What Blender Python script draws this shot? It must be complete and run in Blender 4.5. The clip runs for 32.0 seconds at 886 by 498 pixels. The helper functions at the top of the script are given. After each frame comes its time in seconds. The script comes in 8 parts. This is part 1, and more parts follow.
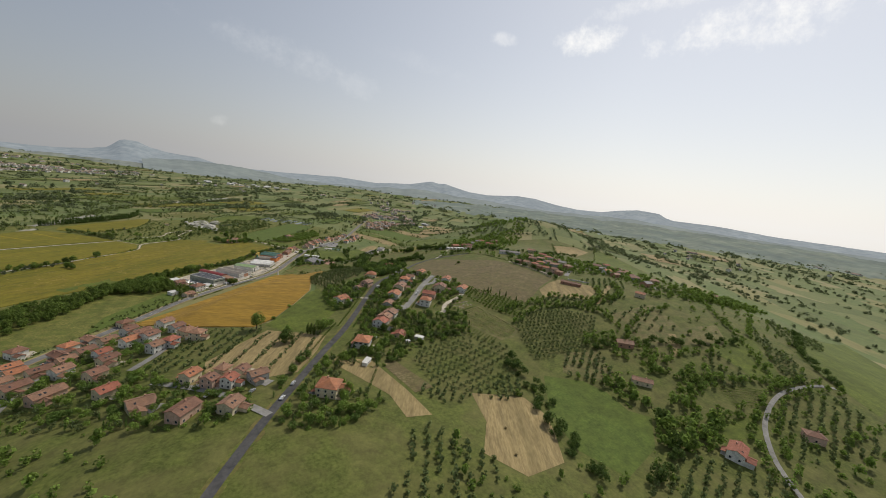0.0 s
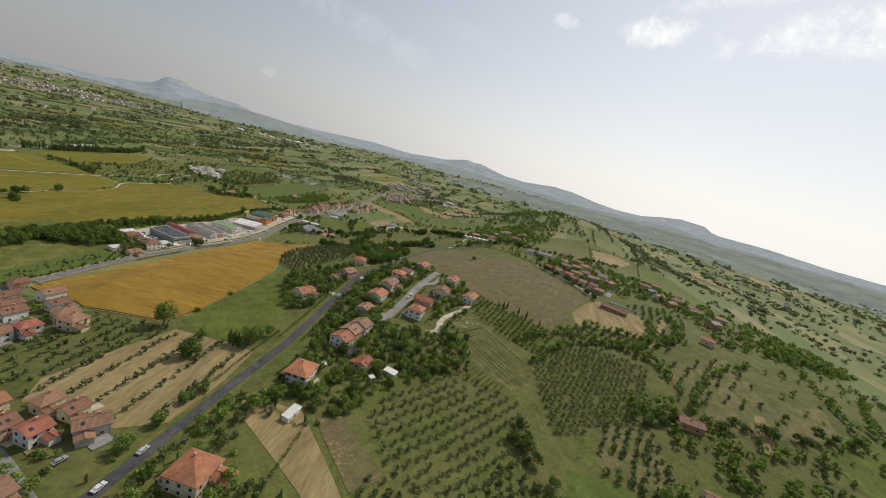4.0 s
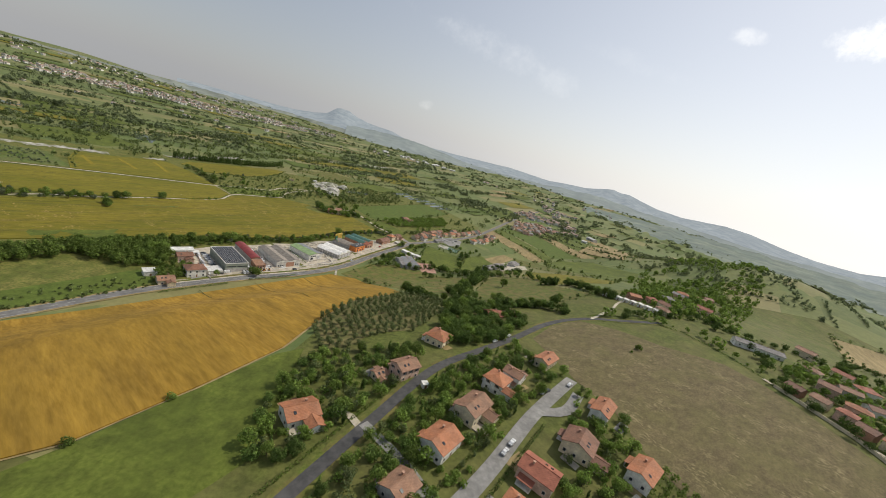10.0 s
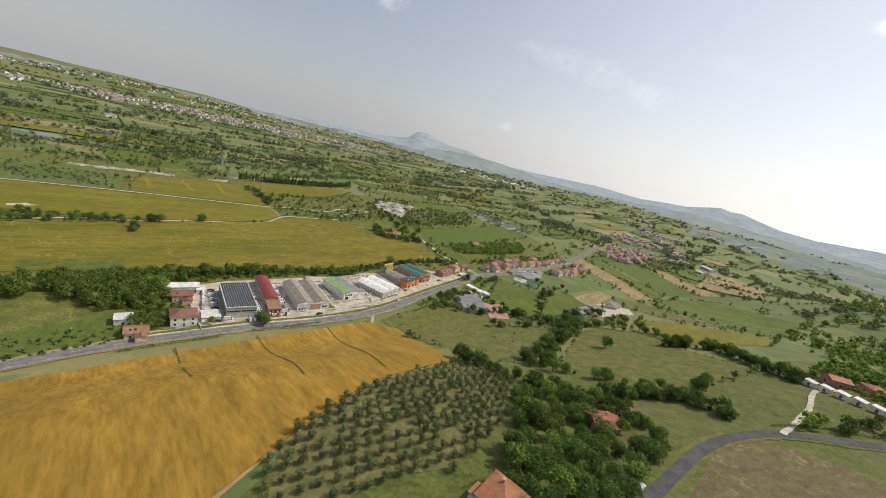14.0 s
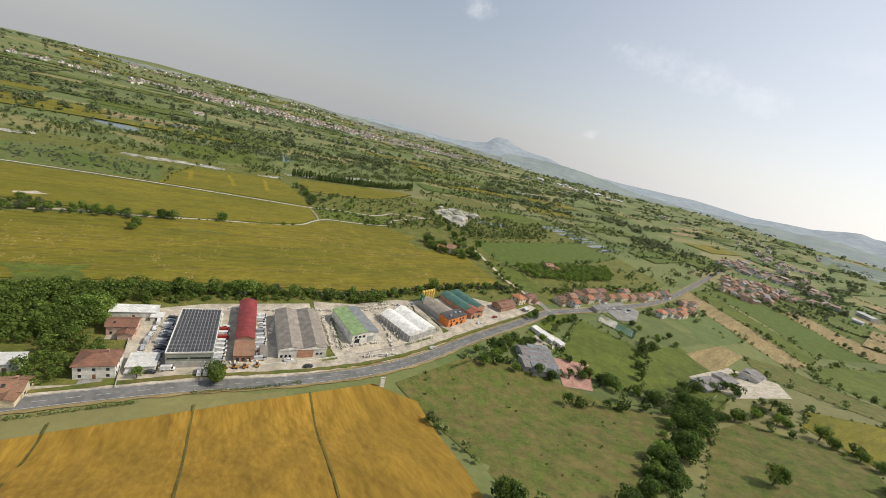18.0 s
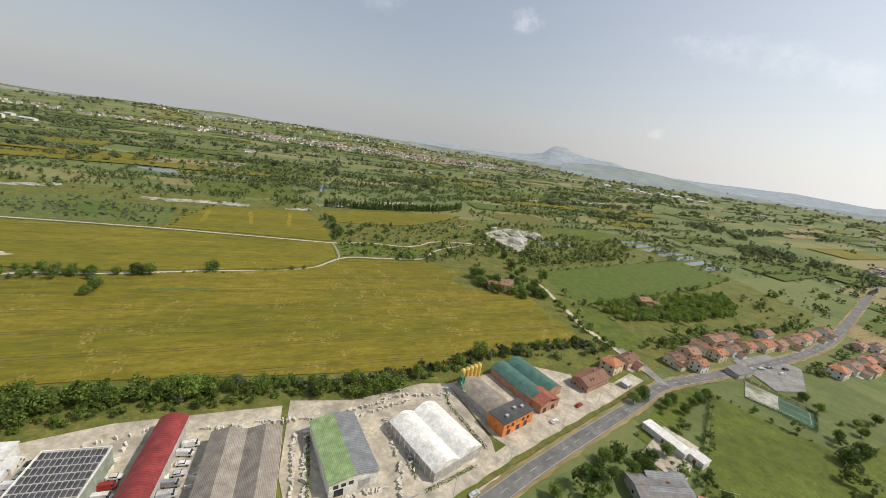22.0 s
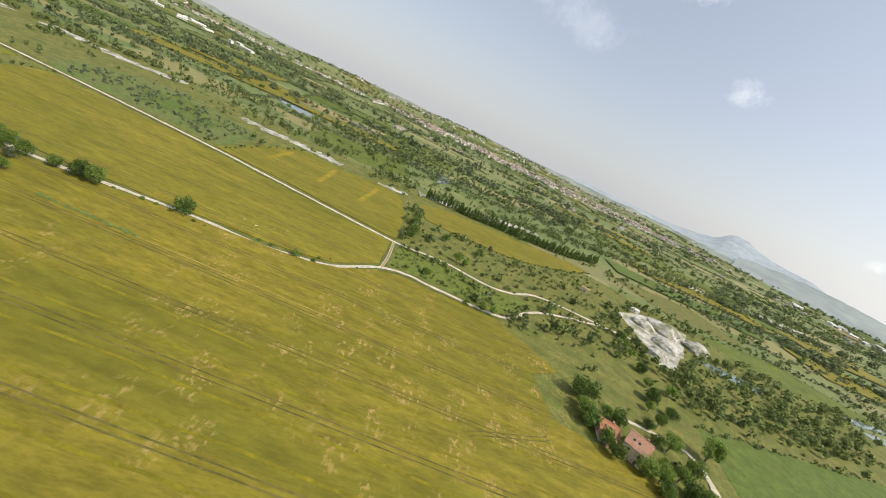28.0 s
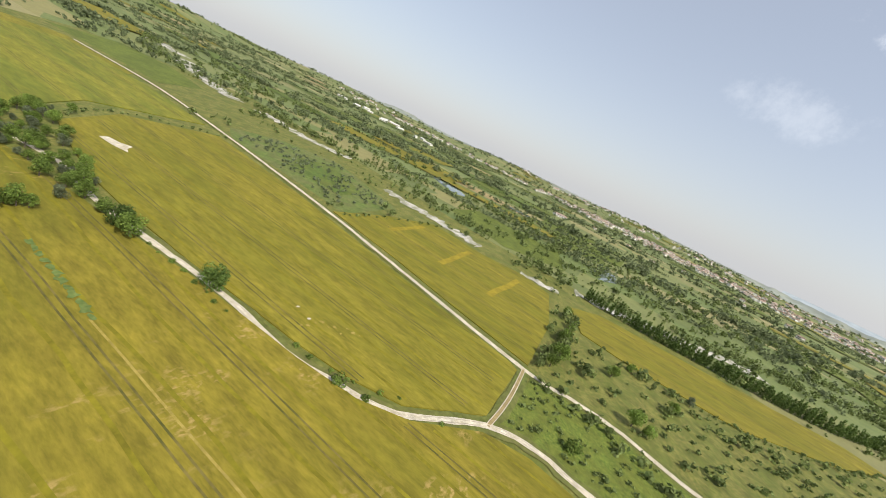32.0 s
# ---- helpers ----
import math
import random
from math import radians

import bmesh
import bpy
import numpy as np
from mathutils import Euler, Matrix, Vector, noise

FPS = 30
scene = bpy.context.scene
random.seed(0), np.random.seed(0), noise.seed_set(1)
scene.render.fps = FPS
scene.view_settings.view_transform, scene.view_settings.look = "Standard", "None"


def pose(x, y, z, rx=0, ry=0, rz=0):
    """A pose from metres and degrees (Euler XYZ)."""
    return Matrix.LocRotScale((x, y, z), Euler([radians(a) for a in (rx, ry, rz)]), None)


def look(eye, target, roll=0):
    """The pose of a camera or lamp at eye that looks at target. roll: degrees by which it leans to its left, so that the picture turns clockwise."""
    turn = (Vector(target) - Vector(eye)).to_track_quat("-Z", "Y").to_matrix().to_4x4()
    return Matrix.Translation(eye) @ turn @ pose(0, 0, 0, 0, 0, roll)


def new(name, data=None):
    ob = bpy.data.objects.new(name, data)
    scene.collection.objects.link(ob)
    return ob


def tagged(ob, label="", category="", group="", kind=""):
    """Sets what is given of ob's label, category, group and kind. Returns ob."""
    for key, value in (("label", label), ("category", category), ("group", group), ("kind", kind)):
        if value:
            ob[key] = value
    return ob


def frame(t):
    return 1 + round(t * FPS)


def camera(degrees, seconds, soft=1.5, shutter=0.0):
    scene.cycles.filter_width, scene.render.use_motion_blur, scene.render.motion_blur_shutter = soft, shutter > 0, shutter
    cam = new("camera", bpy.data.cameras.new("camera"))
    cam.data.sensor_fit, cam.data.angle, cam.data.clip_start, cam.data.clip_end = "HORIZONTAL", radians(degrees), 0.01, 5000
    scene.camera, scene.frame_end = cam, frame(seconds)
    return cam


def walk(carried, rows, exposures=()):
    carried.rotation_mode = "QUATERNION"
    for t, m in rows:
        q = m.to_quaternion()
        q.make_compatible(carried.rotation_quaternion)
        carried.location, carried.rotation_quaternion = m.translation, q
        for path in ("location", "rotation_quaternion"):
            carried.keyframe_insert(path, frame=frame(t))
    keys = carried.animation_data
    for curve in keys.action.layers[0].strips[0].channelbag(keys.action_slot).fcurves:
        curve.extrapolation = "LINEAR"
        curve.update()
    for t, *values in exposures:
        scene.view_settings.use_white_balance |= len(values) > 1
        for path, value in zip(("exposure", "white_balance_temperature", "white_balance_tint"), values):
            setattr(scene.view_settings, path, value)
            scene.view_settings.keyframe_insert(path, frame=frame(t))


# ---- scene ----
# The flight: seconds, place in metres, heading (to the left of +y), pitch and roll in degrees.
PATH = [
    (0, 0.00, 0.00, 160.14, -31.10, -9.38, 7.19),
    (0.5, 8.45, 10.43, 159.50, -29.90, -10.16, 5.32),
    (1, 16.87, 20.82, 158.87, -31.45, -11.51, 7.77),
    (1.5, 25.29, 31.57, 157.91, -31.96, -12.80, 8.28),
    (2, 33.19, 42.73, 157.60, -30.89, -12.79, 9.35),
    (2.5, 40.87, 53.26, 157.18, -29.82, -12.55, 13.14),
    (3, 49.28, 64.55, 157.13, -28.68, -12.12, 14.63),
    (3.5, 57.26, 75.07, 157.34, -28.18, -12.65, 14.23),
    (5.5, 85.19, 119.69, 156.24, -24.77, -14.30, 19.32),
    (6, 91.12, 131.71, 155.12, -22.74, -14.28, 19.73),
    (6.5, 96.63, 143.95, 154.23, -20.33, -14.27, 19.12),
    (7, 102.17, 156.24, 152.81, -18.20, -14.64, 18.38),
    (7.5, 107.03, 168.19, 151.85, -16.64, -14.75, 18.66),
    (8, 111.21, 180.61, 150.62, -14.27, -14.23, 18.62),
    (8.5, 115.10, 193.55, 149.66, -11.74, -14.37, 20.07),
    (9, 118.20, 206.52, 148.94, -9.24, -14.08, 19.88),
    (9.5, 121.51, 219.83, 148.00, -8.19, -14.47, 18.62),
    (10, 124.54, 232.90, 146.57, -7.97, -14.69, 16.14),
    (10.5, 127.12, 245.23, 145.24, -6.66, -13.36, 14.95),
    (11, 130.29, 257.88, 143.56, -4.88, -13.45, 14.77),
    (11.5, 131.75, 271.98, 142.74, -2.27, -14.22, 14.06),
    (12, 132.88, 285.10, 141.31, -0.04, -14.92, 14.19),
    (12.5, 134.45, 297.95, 139.24, 1.20, -15.10, 15.69),
    (13, 135.59, 311.20, 137.63, 2.28, -14.52, 15.92),
    (13.5, 136.57, 324.54, 136.11, 3.99, -14.62, 13.63),
    (15.5, 138.96, 375.38, 131.96, 7.07, -15.91, 16.70),
    (16, 139.55, 387.58, 129.69, 9.33, -16.00, 15.46),
    (16.5, 138.82, 400.22, 128.05, 11.28, -16.12, 15.69),
    (17, 136.77, 413.68, 127.24, 12.67, -16.27, 16.24),
    (17.5, 135.76, 425.90, 125.39, 14.02, -16.25, 15.54),
    (18, 134.15, 438.31, 124.62, 15.38, -16.57, 14.92),
    (18.5, 131.57, 451.06, 124.19, 16.83, -16.47, 14.69),
    (19, 129.72, 463.42, 122.41, 18.40, -16.18, 15.12),
    (19.5, 127.17, 475.84, 120.89, 20.91, -15.55, 14.53),
    (20, 124.17, 488.02, 119.67, 23.32, -15.89, 13.56),
    (20.5, 121.51, 499.81, 118.07, 25.62, -16.06, 10.70),
    (21, 118.23, 512.21, 117.61, 27.00, -16.18, 9.93),
    (21.5, 114.99, 524.34, 116.49, 26.73, -16.15, 8.24),
    (22, 111.47, 535.46, 115.48, 25.21, -15.89, 8.68),
    (22.5, 107.58, 546.91, 114.36, 24.21, -15.96, 9.26),
    (23, 103.63, 558.01, 112.32, 23.75, -15.99, 11.84),
    (23.5, 98.71, 569.44, 111.24, 23.93, -16.20, 16.10),
    (24, 94.02, 580.24, 109.26, 25.44, -16.17, 17.83),
    (24.5, 88.70, 591.49, 108.02, 27.93, -16.51, 18.26),
    (25, 83.34, 602.53, 106.40, 29.98, -17.57, 21.01),
    (25.5, 79.30, 612.73, 104.17, 32.14, -17.43, 22.63),
    (27.5, 58.38, 653.51, 93.88, 41.70, -18.57, 22.65),
    (28, 51.35, 662.62, 91.62, 43.64, -17.98, 25.67),
    (28.5, 44.06, 671.57, 89.03, 46.26, -17.50, 26.26),
    (29, 35.79, 680.48, 86.72, 50.34, -17.96, 25.70),
    (29.5, 27.07, 689.11, 84.54, 55.26, -18.20, 25.37),
    (30, 17.80, 696.62, 82.95, 59.39, -17.81, 26.06),
    (30.5, 7.97, 703.49, 81.21, 62.17, -17.60, 27.34),
    (31, -1.02, 709.68, 79.35, 65.03, -17.43, 27.51),
    (31.5, -11.85, 714.50, 78.13, 68.04, -16.67, 25.93),
    (32, -21.75, 719.70, 76.27, 70.31, -16.08, 25.36),
]


def flown(x, y, z, heading, pitch, roll):
    h, p = radians(heading), radians(pitch)
    ahead = Vector((-math.sin(h) * math.cos(p), math.cos(h) * math.cos(p), math.sin(p)))
    return look((x, y, z), Vector((x, y, z)) + ahead, roll)


cam = camera(98.12, 32.0, soft=0.8)
walk(cam, [(t, flown(*row)) for t, *row in PATH],
     exposures=[(0, -0.26), (6, -0.1), (11, 0.06), (16, 0.2), (21, 0.2), (25, 0.4), (28, 0.58), (32, 0.68)])

import collections

# ---- light ----
SUN_AZ, SUN_EL = 68.0, 50.0  # clockwise from +y, and up
SKY, HAZE_LOW, HAZE_HIGH = 0.115, 0.48, 0.47
HAZE_FAR_SIDE, HAZE_SUN_SIDE, CLOUD = (3.42, 3.46, 3.56), (9.6, 9.35, 8.95), (10.5, 10.4, 10.2)
world = bpy.data.worlds.new("sky")
scene.world = world
world.use_nodes = True
wn, wl = world.node_tree.nodes, world.node_tree.links
sky = wn.new("ShaderNodeTexSky")
sky.sky_type, sky.sun_disc = "NISHITA", False
sky.sun_elevation, sky.sun_rotation = radians(SUN_EL), radians(SUN_AZ)
sky.air_density, sky.dust_density, sky.ozone_density, sky.altitude = 1.0, 1.0, 1.0, 100
# summer haze whitens the sky towards the horizon; thin cirrus and small clouds drift in it
way = wn.new("ShaderNodeTexCoord").outputs["Generated"]
split = wn.new("ShaderNodeSeparateXYZ")
wl.new(way, split.inputs[0])


def sky_math(op, a, b=None):
    k = wn.new("ShaderNodeMath")
    k.operation, k.use_clamp = op, op == "SUBTRACT"
    for slot, v in ((0, a), (1, b)):
        if isinstance(v, (int, float)):
            k.inputs[slot].default_value = v
        elif v is not None:
            wl.new(v, k.inputs[slot])
    return k.outputs[0]


def sky_mix(fac, a, b):
    k = wn.new("ShaderNodeMix")
    k.data_type = "RGBA"
    for slot, v in ((0, fac), (6, a), (7, b)):
        if isinstance(v, tuple):
            k.inputs[slot].default_value = (*v, 1)
        else:
            wl.new(v, k.inputs[slot])
    return k.outputs[2]


low = sky_math("POWER", sky_math("SUBTRACT", 1.0, sky_math("ABSOLUTE", split.outputs[2])), 5.0)
haze = sky_math("ADD", sky_math("MULTIPLY", low, HAZE_LOW), HAZE_HIGH)
side = wn.new("ShaderNodeVectorMath")
side.operation = "DOT_PRODUCT"
side.inputs[1].default_value = (math.sin(radians(SUN_AZ)), math.cos(radians(SUN_AZ)), 0.25)
wl.new(way, side.inputs[0])
glare = wn.new("ShaderNodeMapRange")
glare.inputs[1].default_value, glare.inputs[2].default_value = -0.2, 1.0
wl.new(side.outputs["Value"], glare.inputs[0])
haze_colour = sky_mix(sky_math("POWER", glare.outputs[0], 2.0), HAZE_FAR_SIDE, HAZE_SUN_SIDE)
# clouds: bearing and height of the middle, half length and half width, slope (all degrees), strength
CLOUDS_SEEN = [(8.0, 13.6, 12.0, 2.2, -9, 0.16), (16.0, 11.9, 6.0, 2.0, -13, 0.14), (0.2, 4.5, 1.2, 0.9, 0, 0.22), (47.0, 20.2, 4.8, 2.1, 8, 1.0), (64.5, 21.2, 11.0, 3.2, 6, 1.0), (35.8, 19.8, 2.2, 1.0, 0, 0.4),
               (56.0, 24.5, 9.0, 1.8, 10, 0.6), (-19.0, 15.8, 2.8, 2.0, -5, 0.26), (-31.5, 24.6, 8.0, 2.6, -10, 0.3), (-40.0, 17.0, 8.0, 3.2, -8, 0.10), (24.0, 16.0, 9.0, 1.4, -9, 0.06)]
ragged = wn.new("ShaderNodeTexNoise")
ragged.inputs["Scale"].default_value, ragged.inputs["Detail"].default_value, ragged.inputs["Roughness"].default_value = 16.0, 7.0, 0.7
wl.new(way, ragged.inputs["Vector"])
frayed = sky_math("MULTIPLY", sky_math("ADD", ragged.outputs["Fac"], -0.42), 3.4)
cover = None
for bearing, height, long, wide, slope, strong in CLOUDS_SEEN:
    b_, h_, t_ = radians(bearing), radians(height), radians(slope)
    east, up_ = Vector((math.cos(b_), -math.sin(b_), 0)), Vector((-math.sin(b_) * math.sin(h_), -math.cos(b_) * math.sin(h_), math.cos(h_)))
    spans = []
    for axis, size in ((east * math.cos(t_) + up_ * math.sin(t_), long), (up_ * math.cos(t_) - east * math.sin(t_), wide)):
        dot = wn.new("ShaderNodeVectorMath")
        dot.operation, dot.inputs[1].default_value = "DOT_PRODUCT", axis / math.sin(radians(size))
        wl.new(way, dot.inputs[0])
        spans.append(sky_math("POWER", sky_math("ABSOLUTE", dot.outputs["Value"]), 2.0))
    fade = wn.new("ShaderNodeMapRange")
    fade.interpolation_type = "SMOOTHSTEP"
    fade.inputs[1].default_value, fade.inputs[2].default_value, fade.inputs[3].default_value, fade.inputs[4].default_value = -0.35, 1.1, strong, 0.0
    wl.new(sky_math("ADD", sky_math("ADD", spans[0], spans[1]), frayed), fade.inputs[0])
    front = wn.new("ShaderNodeVectorMath")
    front.operation, front.inputs[1].default_value = "DOT_PRODUCT", (math.sin(b_) * math.cos(h_), math.cos(b_) * math.cos(h_), math.sin(h_))
    wl.new(way, front.inputs[0])
    veil = sky_math("MULTIPLY", fade.outputs[0], sky_math("GREATER_THAN", front.outputs["Value"], 0.5))
    cover = veil if cover is None else sky_math("MAXIMUM", cover, veil)
clear = sky_mix(haze, sky.outputs[0], haze_colour)
wn["Background"].inputs[1].default_value = SKY
wl.new(sky_mix(cover, clear, CLOUD), wn["Background"].inputs[0])
sun = new("sun", bpy.data.lights.new("sun", "SUN"))
sun.data.energy, sun.data.angle, sun.data.color = 3.0, radians(0.6), (1.0, 0.925, 0.79)
_a, _e = radians(SUN_AZ), radians(SUN_EL)
sun.matrix_world = look((0, 0, 900), Vector((0, 0, 900)) - Vector((math.sin(_a) * math.cos(_e), math.cos(_a) * math.cos(_e), math.sin(_e))))


# ---- materials ----
def mat(name, low, high, size=1.0, rough=0.9, big=None, big_size=40.0, big_mix=0.5, bump=0.0, bump_size=None,
        vary=0.0, island=0.0, metal=0.0, leafy=False, stretch=None, turn=0.0, world_space=True):
    """A surface whose colour runs between two tones in grain of that size (metres), drifts to a third tone over big_size,
    and differs a little from object to object (vary) or from piece to piece (island)."""
    m = bpy.data.materials.new(name)
    m.use_nodes = True
    n, l = m.node_tree.nodes, m.node_tree.links
    shade = n["Principled BSDF"]
    shade.inputs["Roughness"].default_value, shade.inputs["Metallic"].default_value = rough, metal
    shade.inputs["Specular IOR Level"].default_value = 0.3
    if world_space:
        where = n.new("ShaderNodeNewGeometry").outputs["Position"]
    else:
        where = n.new("ShaderNodeTexCoord").outputs["Object"]
    if stretch or turn:
        mp = n.new("ShaderNodeMapping")
        mp.vector_type = "TEXTURE"
        mp.inputs["Rotation"].default_value = (0, 0, radians(turn))
        mp.inputs["Scale"].default_value = stretch or (1, 1, 1)
        l.new(where, mp.inputs["Vector"])
        where = mp.outputs[0]

    def grain(metres, detail=5.0, rgh=0.6):
        t = n.new("ShaderNodeTexNoise")
        t.inputs["Scale"].default_value, t.inputs["Detail"].default_value, t.inputs["Roughness"].default_value = 1.0 / metres, detail, rgh
        l.new(where, t.inputs["Vector"])
        return t.outputs["Fac"]

    def spread(fac, a=0.3, b=0.7):
        r = n.new("ShaderNodeMapRange")
        r.inputs[1].default_value, r.inputs[2].default_value = a, b
        l.new(fac, r.inputs[0])
        return r.outputs[0]

    def mix(fac, a, b, mode="MIX"):
        x = n.new("ShaderNodeMix")
        x.data_type, x.blend_type = "RGBA", mode
        for slot, v in ((0, fac), (6, a), (7, b)):
            if isinstance(v, (int, float)):
                x.inputs[slot].default_value = v
            elif isinstance(v, tuple):
                x.inputs[slot].default_value = (*v, 1)
            else:
                l.new(v, x.inputs[slot])
        return x.outputs[2]

    fine = grain(size)
    colour = mix(spread(fine, 0.36, 0.64), tuple(low), tuple(high))
    if big:
        k = n.new("ShaderNodeMath")
        k.operation = "MULTIPLY"
        k.inputs[1].default_value = big_mix
        l.new(spread(grain(big_size, 3.0), 0.4, 0.62), k.inputs[0])
        colour = mix(k.outputs[0], colour, tuple(big))
    mottle = n.new("ShaderNodeMapRange")
    mottle.inputs[1].default_value, mottle.inputs[2].default_value, mottle.inputs[3].default_value, mottle.inputs[4].default_value = 0.32, 0.68, 0.76, 1.24
    l.new(grain(size * 4.3, 4.0, 0.7), mottle.inputs[0])
    tone = n.new("ShaderNodeHueSaturation")
    l.new(colour, tone.inputs["Color"])
    l.new(mottle.outputs[0], tone.inputs["Value"])
    colour = tone.outputs[0]
    for amount, node, out in ((vary, "ShaderNodeObjectInfo", "Random"), (island, "ShaderNodeNewGeometry", "Random Per Island")):
        if amount:
            r = n.new("ShaderNodeMapRange")
            r.inputs[3].default_value, r.inputs[4].default_value = 1 - amount, 1 + amount
            l.new(n.new(node).outputs[out], r.inputs[0])
            hs = n.new("ShaderNodeHueSaturation")
            l.new(colour, hs.inputs["Color"])
            l.new(r.outputs[0], hs.inputs["Value"])
            colour = hs.outputs[0]
    l.new(colour, shade.inputs["Base Color"])
    if bump:
        b = n.new("ShaderNodeBump")
        b.inputs["Strength"].default_value, b.inputs["Distance"].default_value = min(1.0, bump), bump
        l.new(grain(bump_size) if bump_size else fine, b.inputs["Height"])
        l.new(b.outputs[0], shade.inputs["Normal"])
    if leafy:
        tr = n.new("ShaderNodeBsdfTranslucent")
        l.new(colour, tr.inputs[0])
        ad = n.new("ShaderNodeMixShader")
        ad.inputs[0].default_value = 0.48
        l.new(shade.outputs[0], ad.inputs[1])
        l.new(tr.outputs[0], ad.inputs[2])
        l.new(ad.outputs[0], n["Material Output"].inputs[0])
    return m


def plain(name, colour, rough=0.6, metal=0.0, vary=0.0):
    c = Vector(colour)
    return mat(name, tuple(c * 0.86), tuple(c * 1.1), 0.6, rough, metal=metal, vary=vary, big=tuple(c * 0.78), big_size=5.0, big_mix=0.4)


GRASS = mat("grass", (0.069, 0.086, 0.015), (0.121, 0.138, 0.030), 1.8, big=(0.141, 0.130, 0.044), big_size=26, big_mix=0.6, bump=0.35)
MEADOW = mat("meadow_grass", (0.084, 0.110, 0.014), (0.133, 0.160, 0.025), 1.6, big=(0.074, 0.096, 0.014), big_size=28, big_mix=0.7, bump=0.25)
LUSH = mat("lush_crop", (0.066, 0.100, 0.015), (0.104, 0.143, 0.024), 1.6, big=(0.092, 0.118, 0.018), big_size=40, bump=0.25)
DRY_MEADOW = mat("dry_meadow", (0.071, 0.098, 0.014), (0.124, 0.143, 0.029), 1.2, big=(0.170, 0.131, 0.047), big_size=8, big_mix=0.75, bump=0.4)
GOLD = mat("ripe_wheat", (0.249, 0.142, 0.015), (0.361, 0.215, 0.032), 1.6, big=(0.224, 0.142, 0.017), big_size=45, bump=0.3, stretch=(1, 9, 1), turn=-133)
GREENGOLD = mat("ripening_wheat", (0.151, 0.133, 0.011), (0.218, 0.183, 0.020), 1.0, big=(0.129, 0.127, 0.009), big_size=38, big_mix=0.8, bump=0.3, stretch=(3.5, 1, 1), turn=48.7)
STRAW = mat("stubble", (0.24, 0.18, 0.08), (0.35, 0.27, 0.13), 1.2, big=(0.18, 0.145, 0.06), big_size=14, bump=0.2, stretch=(5, 1, 1), turn=60)
EARTH = mat("ploughed_earth", (0.112, 0.088, 0.040), (0.158, 0.126, 0.060), 0.9, big=(0.128, 0.112, 0.042), big_size=16, big_mix=0.7, bump=0.5, stretch=(1.7, 1, 1), turn=35)
SCRUB = mat("scrub_ground", (0.100, 0.114, 0.021), (0.194, 0.178, 0.049), 1.6, big=(0.085, 0.107, 0.018), big_size=13, big_mix=0.75, bump=0.5)
GROVE_FLOOR = mat("grove_ground", (0.130, 0.120, 0.042), (0.205, 0.172, 0.072), 1.4, big=(0.092, 0.108, 0.028), big_size=9, big_mix=0.7, bump=0.3)
ASPHALT = mat("asphalt", (0.052, 0.052, 0.054), (0.085, 0.084, 0.082), 2.5, 0.85, big=(0.105, 0.10, 0.095), big_size=14)
OLD_ASPHALT = mat("pale_asphalt", (0.22, 0.215, 0.20), (0.30, 0.29, 0.27), 2.0, 0.9, big=(0.185, 0.18, 0.172), big_size=11)
CONCRETE = mat("yard_concrete", (0.429, 0.374, 0.291), (0.568, 0.506, 0.403), 1.5, 0.9, big=(0.290, 0.259, 0.207), big_size=9, big_mix=0.7)
GRAVEL = mat("white_gravel", (0.43, 0.385, 0.30), (0.62, 0.57, 0.47), 0.8, 0.95, big=(0.33, 0.28, 0.18), big_size=5, bump=0.1)
# lighter, greyer than LEAF: some haze of the middle distance is in the colour
MID_LEAF = mat("wood_leaves", (0.134, 0.175, 0.055), (0.231, 0.278, 0.098), 3.0, island=0.5, leafy=True)
RIVERBED = mat("river_gravel", (0.34, 0.32, 0.28), (0.56, 0.54, 0.49), 2.0, 0.95, big=(0.15, 0.16, 0.08), big_size=11, big_mix=0.85, bump=0.2)
WATER = mat("pond_water", (0.10, 0.13, 0.11), (0.14, 0.17, 0.14), 6.0, 0.07)
ROAD_GREY = mat("grey_asphalt", (0.150, 0.148, 0.142), (0.205, 0.200, 0.188), 2.0, 0.9, big=(0.125, 0.122, 0.118), big_size=11)
PAINT = plain("road_paint", (0.48, 0.47, 0.44), 0.7)
LEAF = mat("leaves", (0.115, 0.176, 0.032), (0.213, 0.293, 0.063), 1.2, vary=0.3, island=0.45, leafy=True)
DARK_LEAF = mat("dark_leaves", (0.078, 0.128, 0.026), (0.142, 0.212, 0.051), 1.0, vary=0.3, island=0.4, leafy=True)
# leaf colour paled and greyed, with distance haze mixed into it
HAZE_LEAF = mat("hazy_far_leaves", (0.137, 0.171, 0.081), (0.213, 0.248, 0.124), 14.0, island=0.35, leafy=True)
OLIVE_LEAF = mat("olive_leaves", (0.095, 0.128, 0.044), (0.172, 0.212, 0.085), 0.8, vary=0.25, island=0.35, leafy=True)
REED = mat("reeds", (0.110, 0.138, 0.069), (0.189, 0.217, 0.126), 1.0, vary=0.2, island=0.3, leafy=True)
BARK = mat("bark", (0.07, 0.055, 0.04), (0.15, 0.12, 0.09), 0.3, bump=0.05, vary=0.2)


# ---- helpers ----
def part(name, data, material, parent=None, label=""):
    """Links a bmesh, or a mesh, as one object under its thing."""
    if isinstance(data, bmesh.types.BMesh):
        me = bpy.data.meshes.new(name)
        data.to_mesh(me)
        data.free()
    else:
        me = data
    if material is not None and not me.materials:
        me.materials.append(material)
    ob = new(name, me)
    ob.parent = parent
    return tagged(ob, label)


def thing(name, label, category, group="", at=None):
    ob = new(name)
    ob.empty_display_size = 0.5
    if at is not None:
        ob.matrix_world = at
    return tagged(ob, label, category, group)


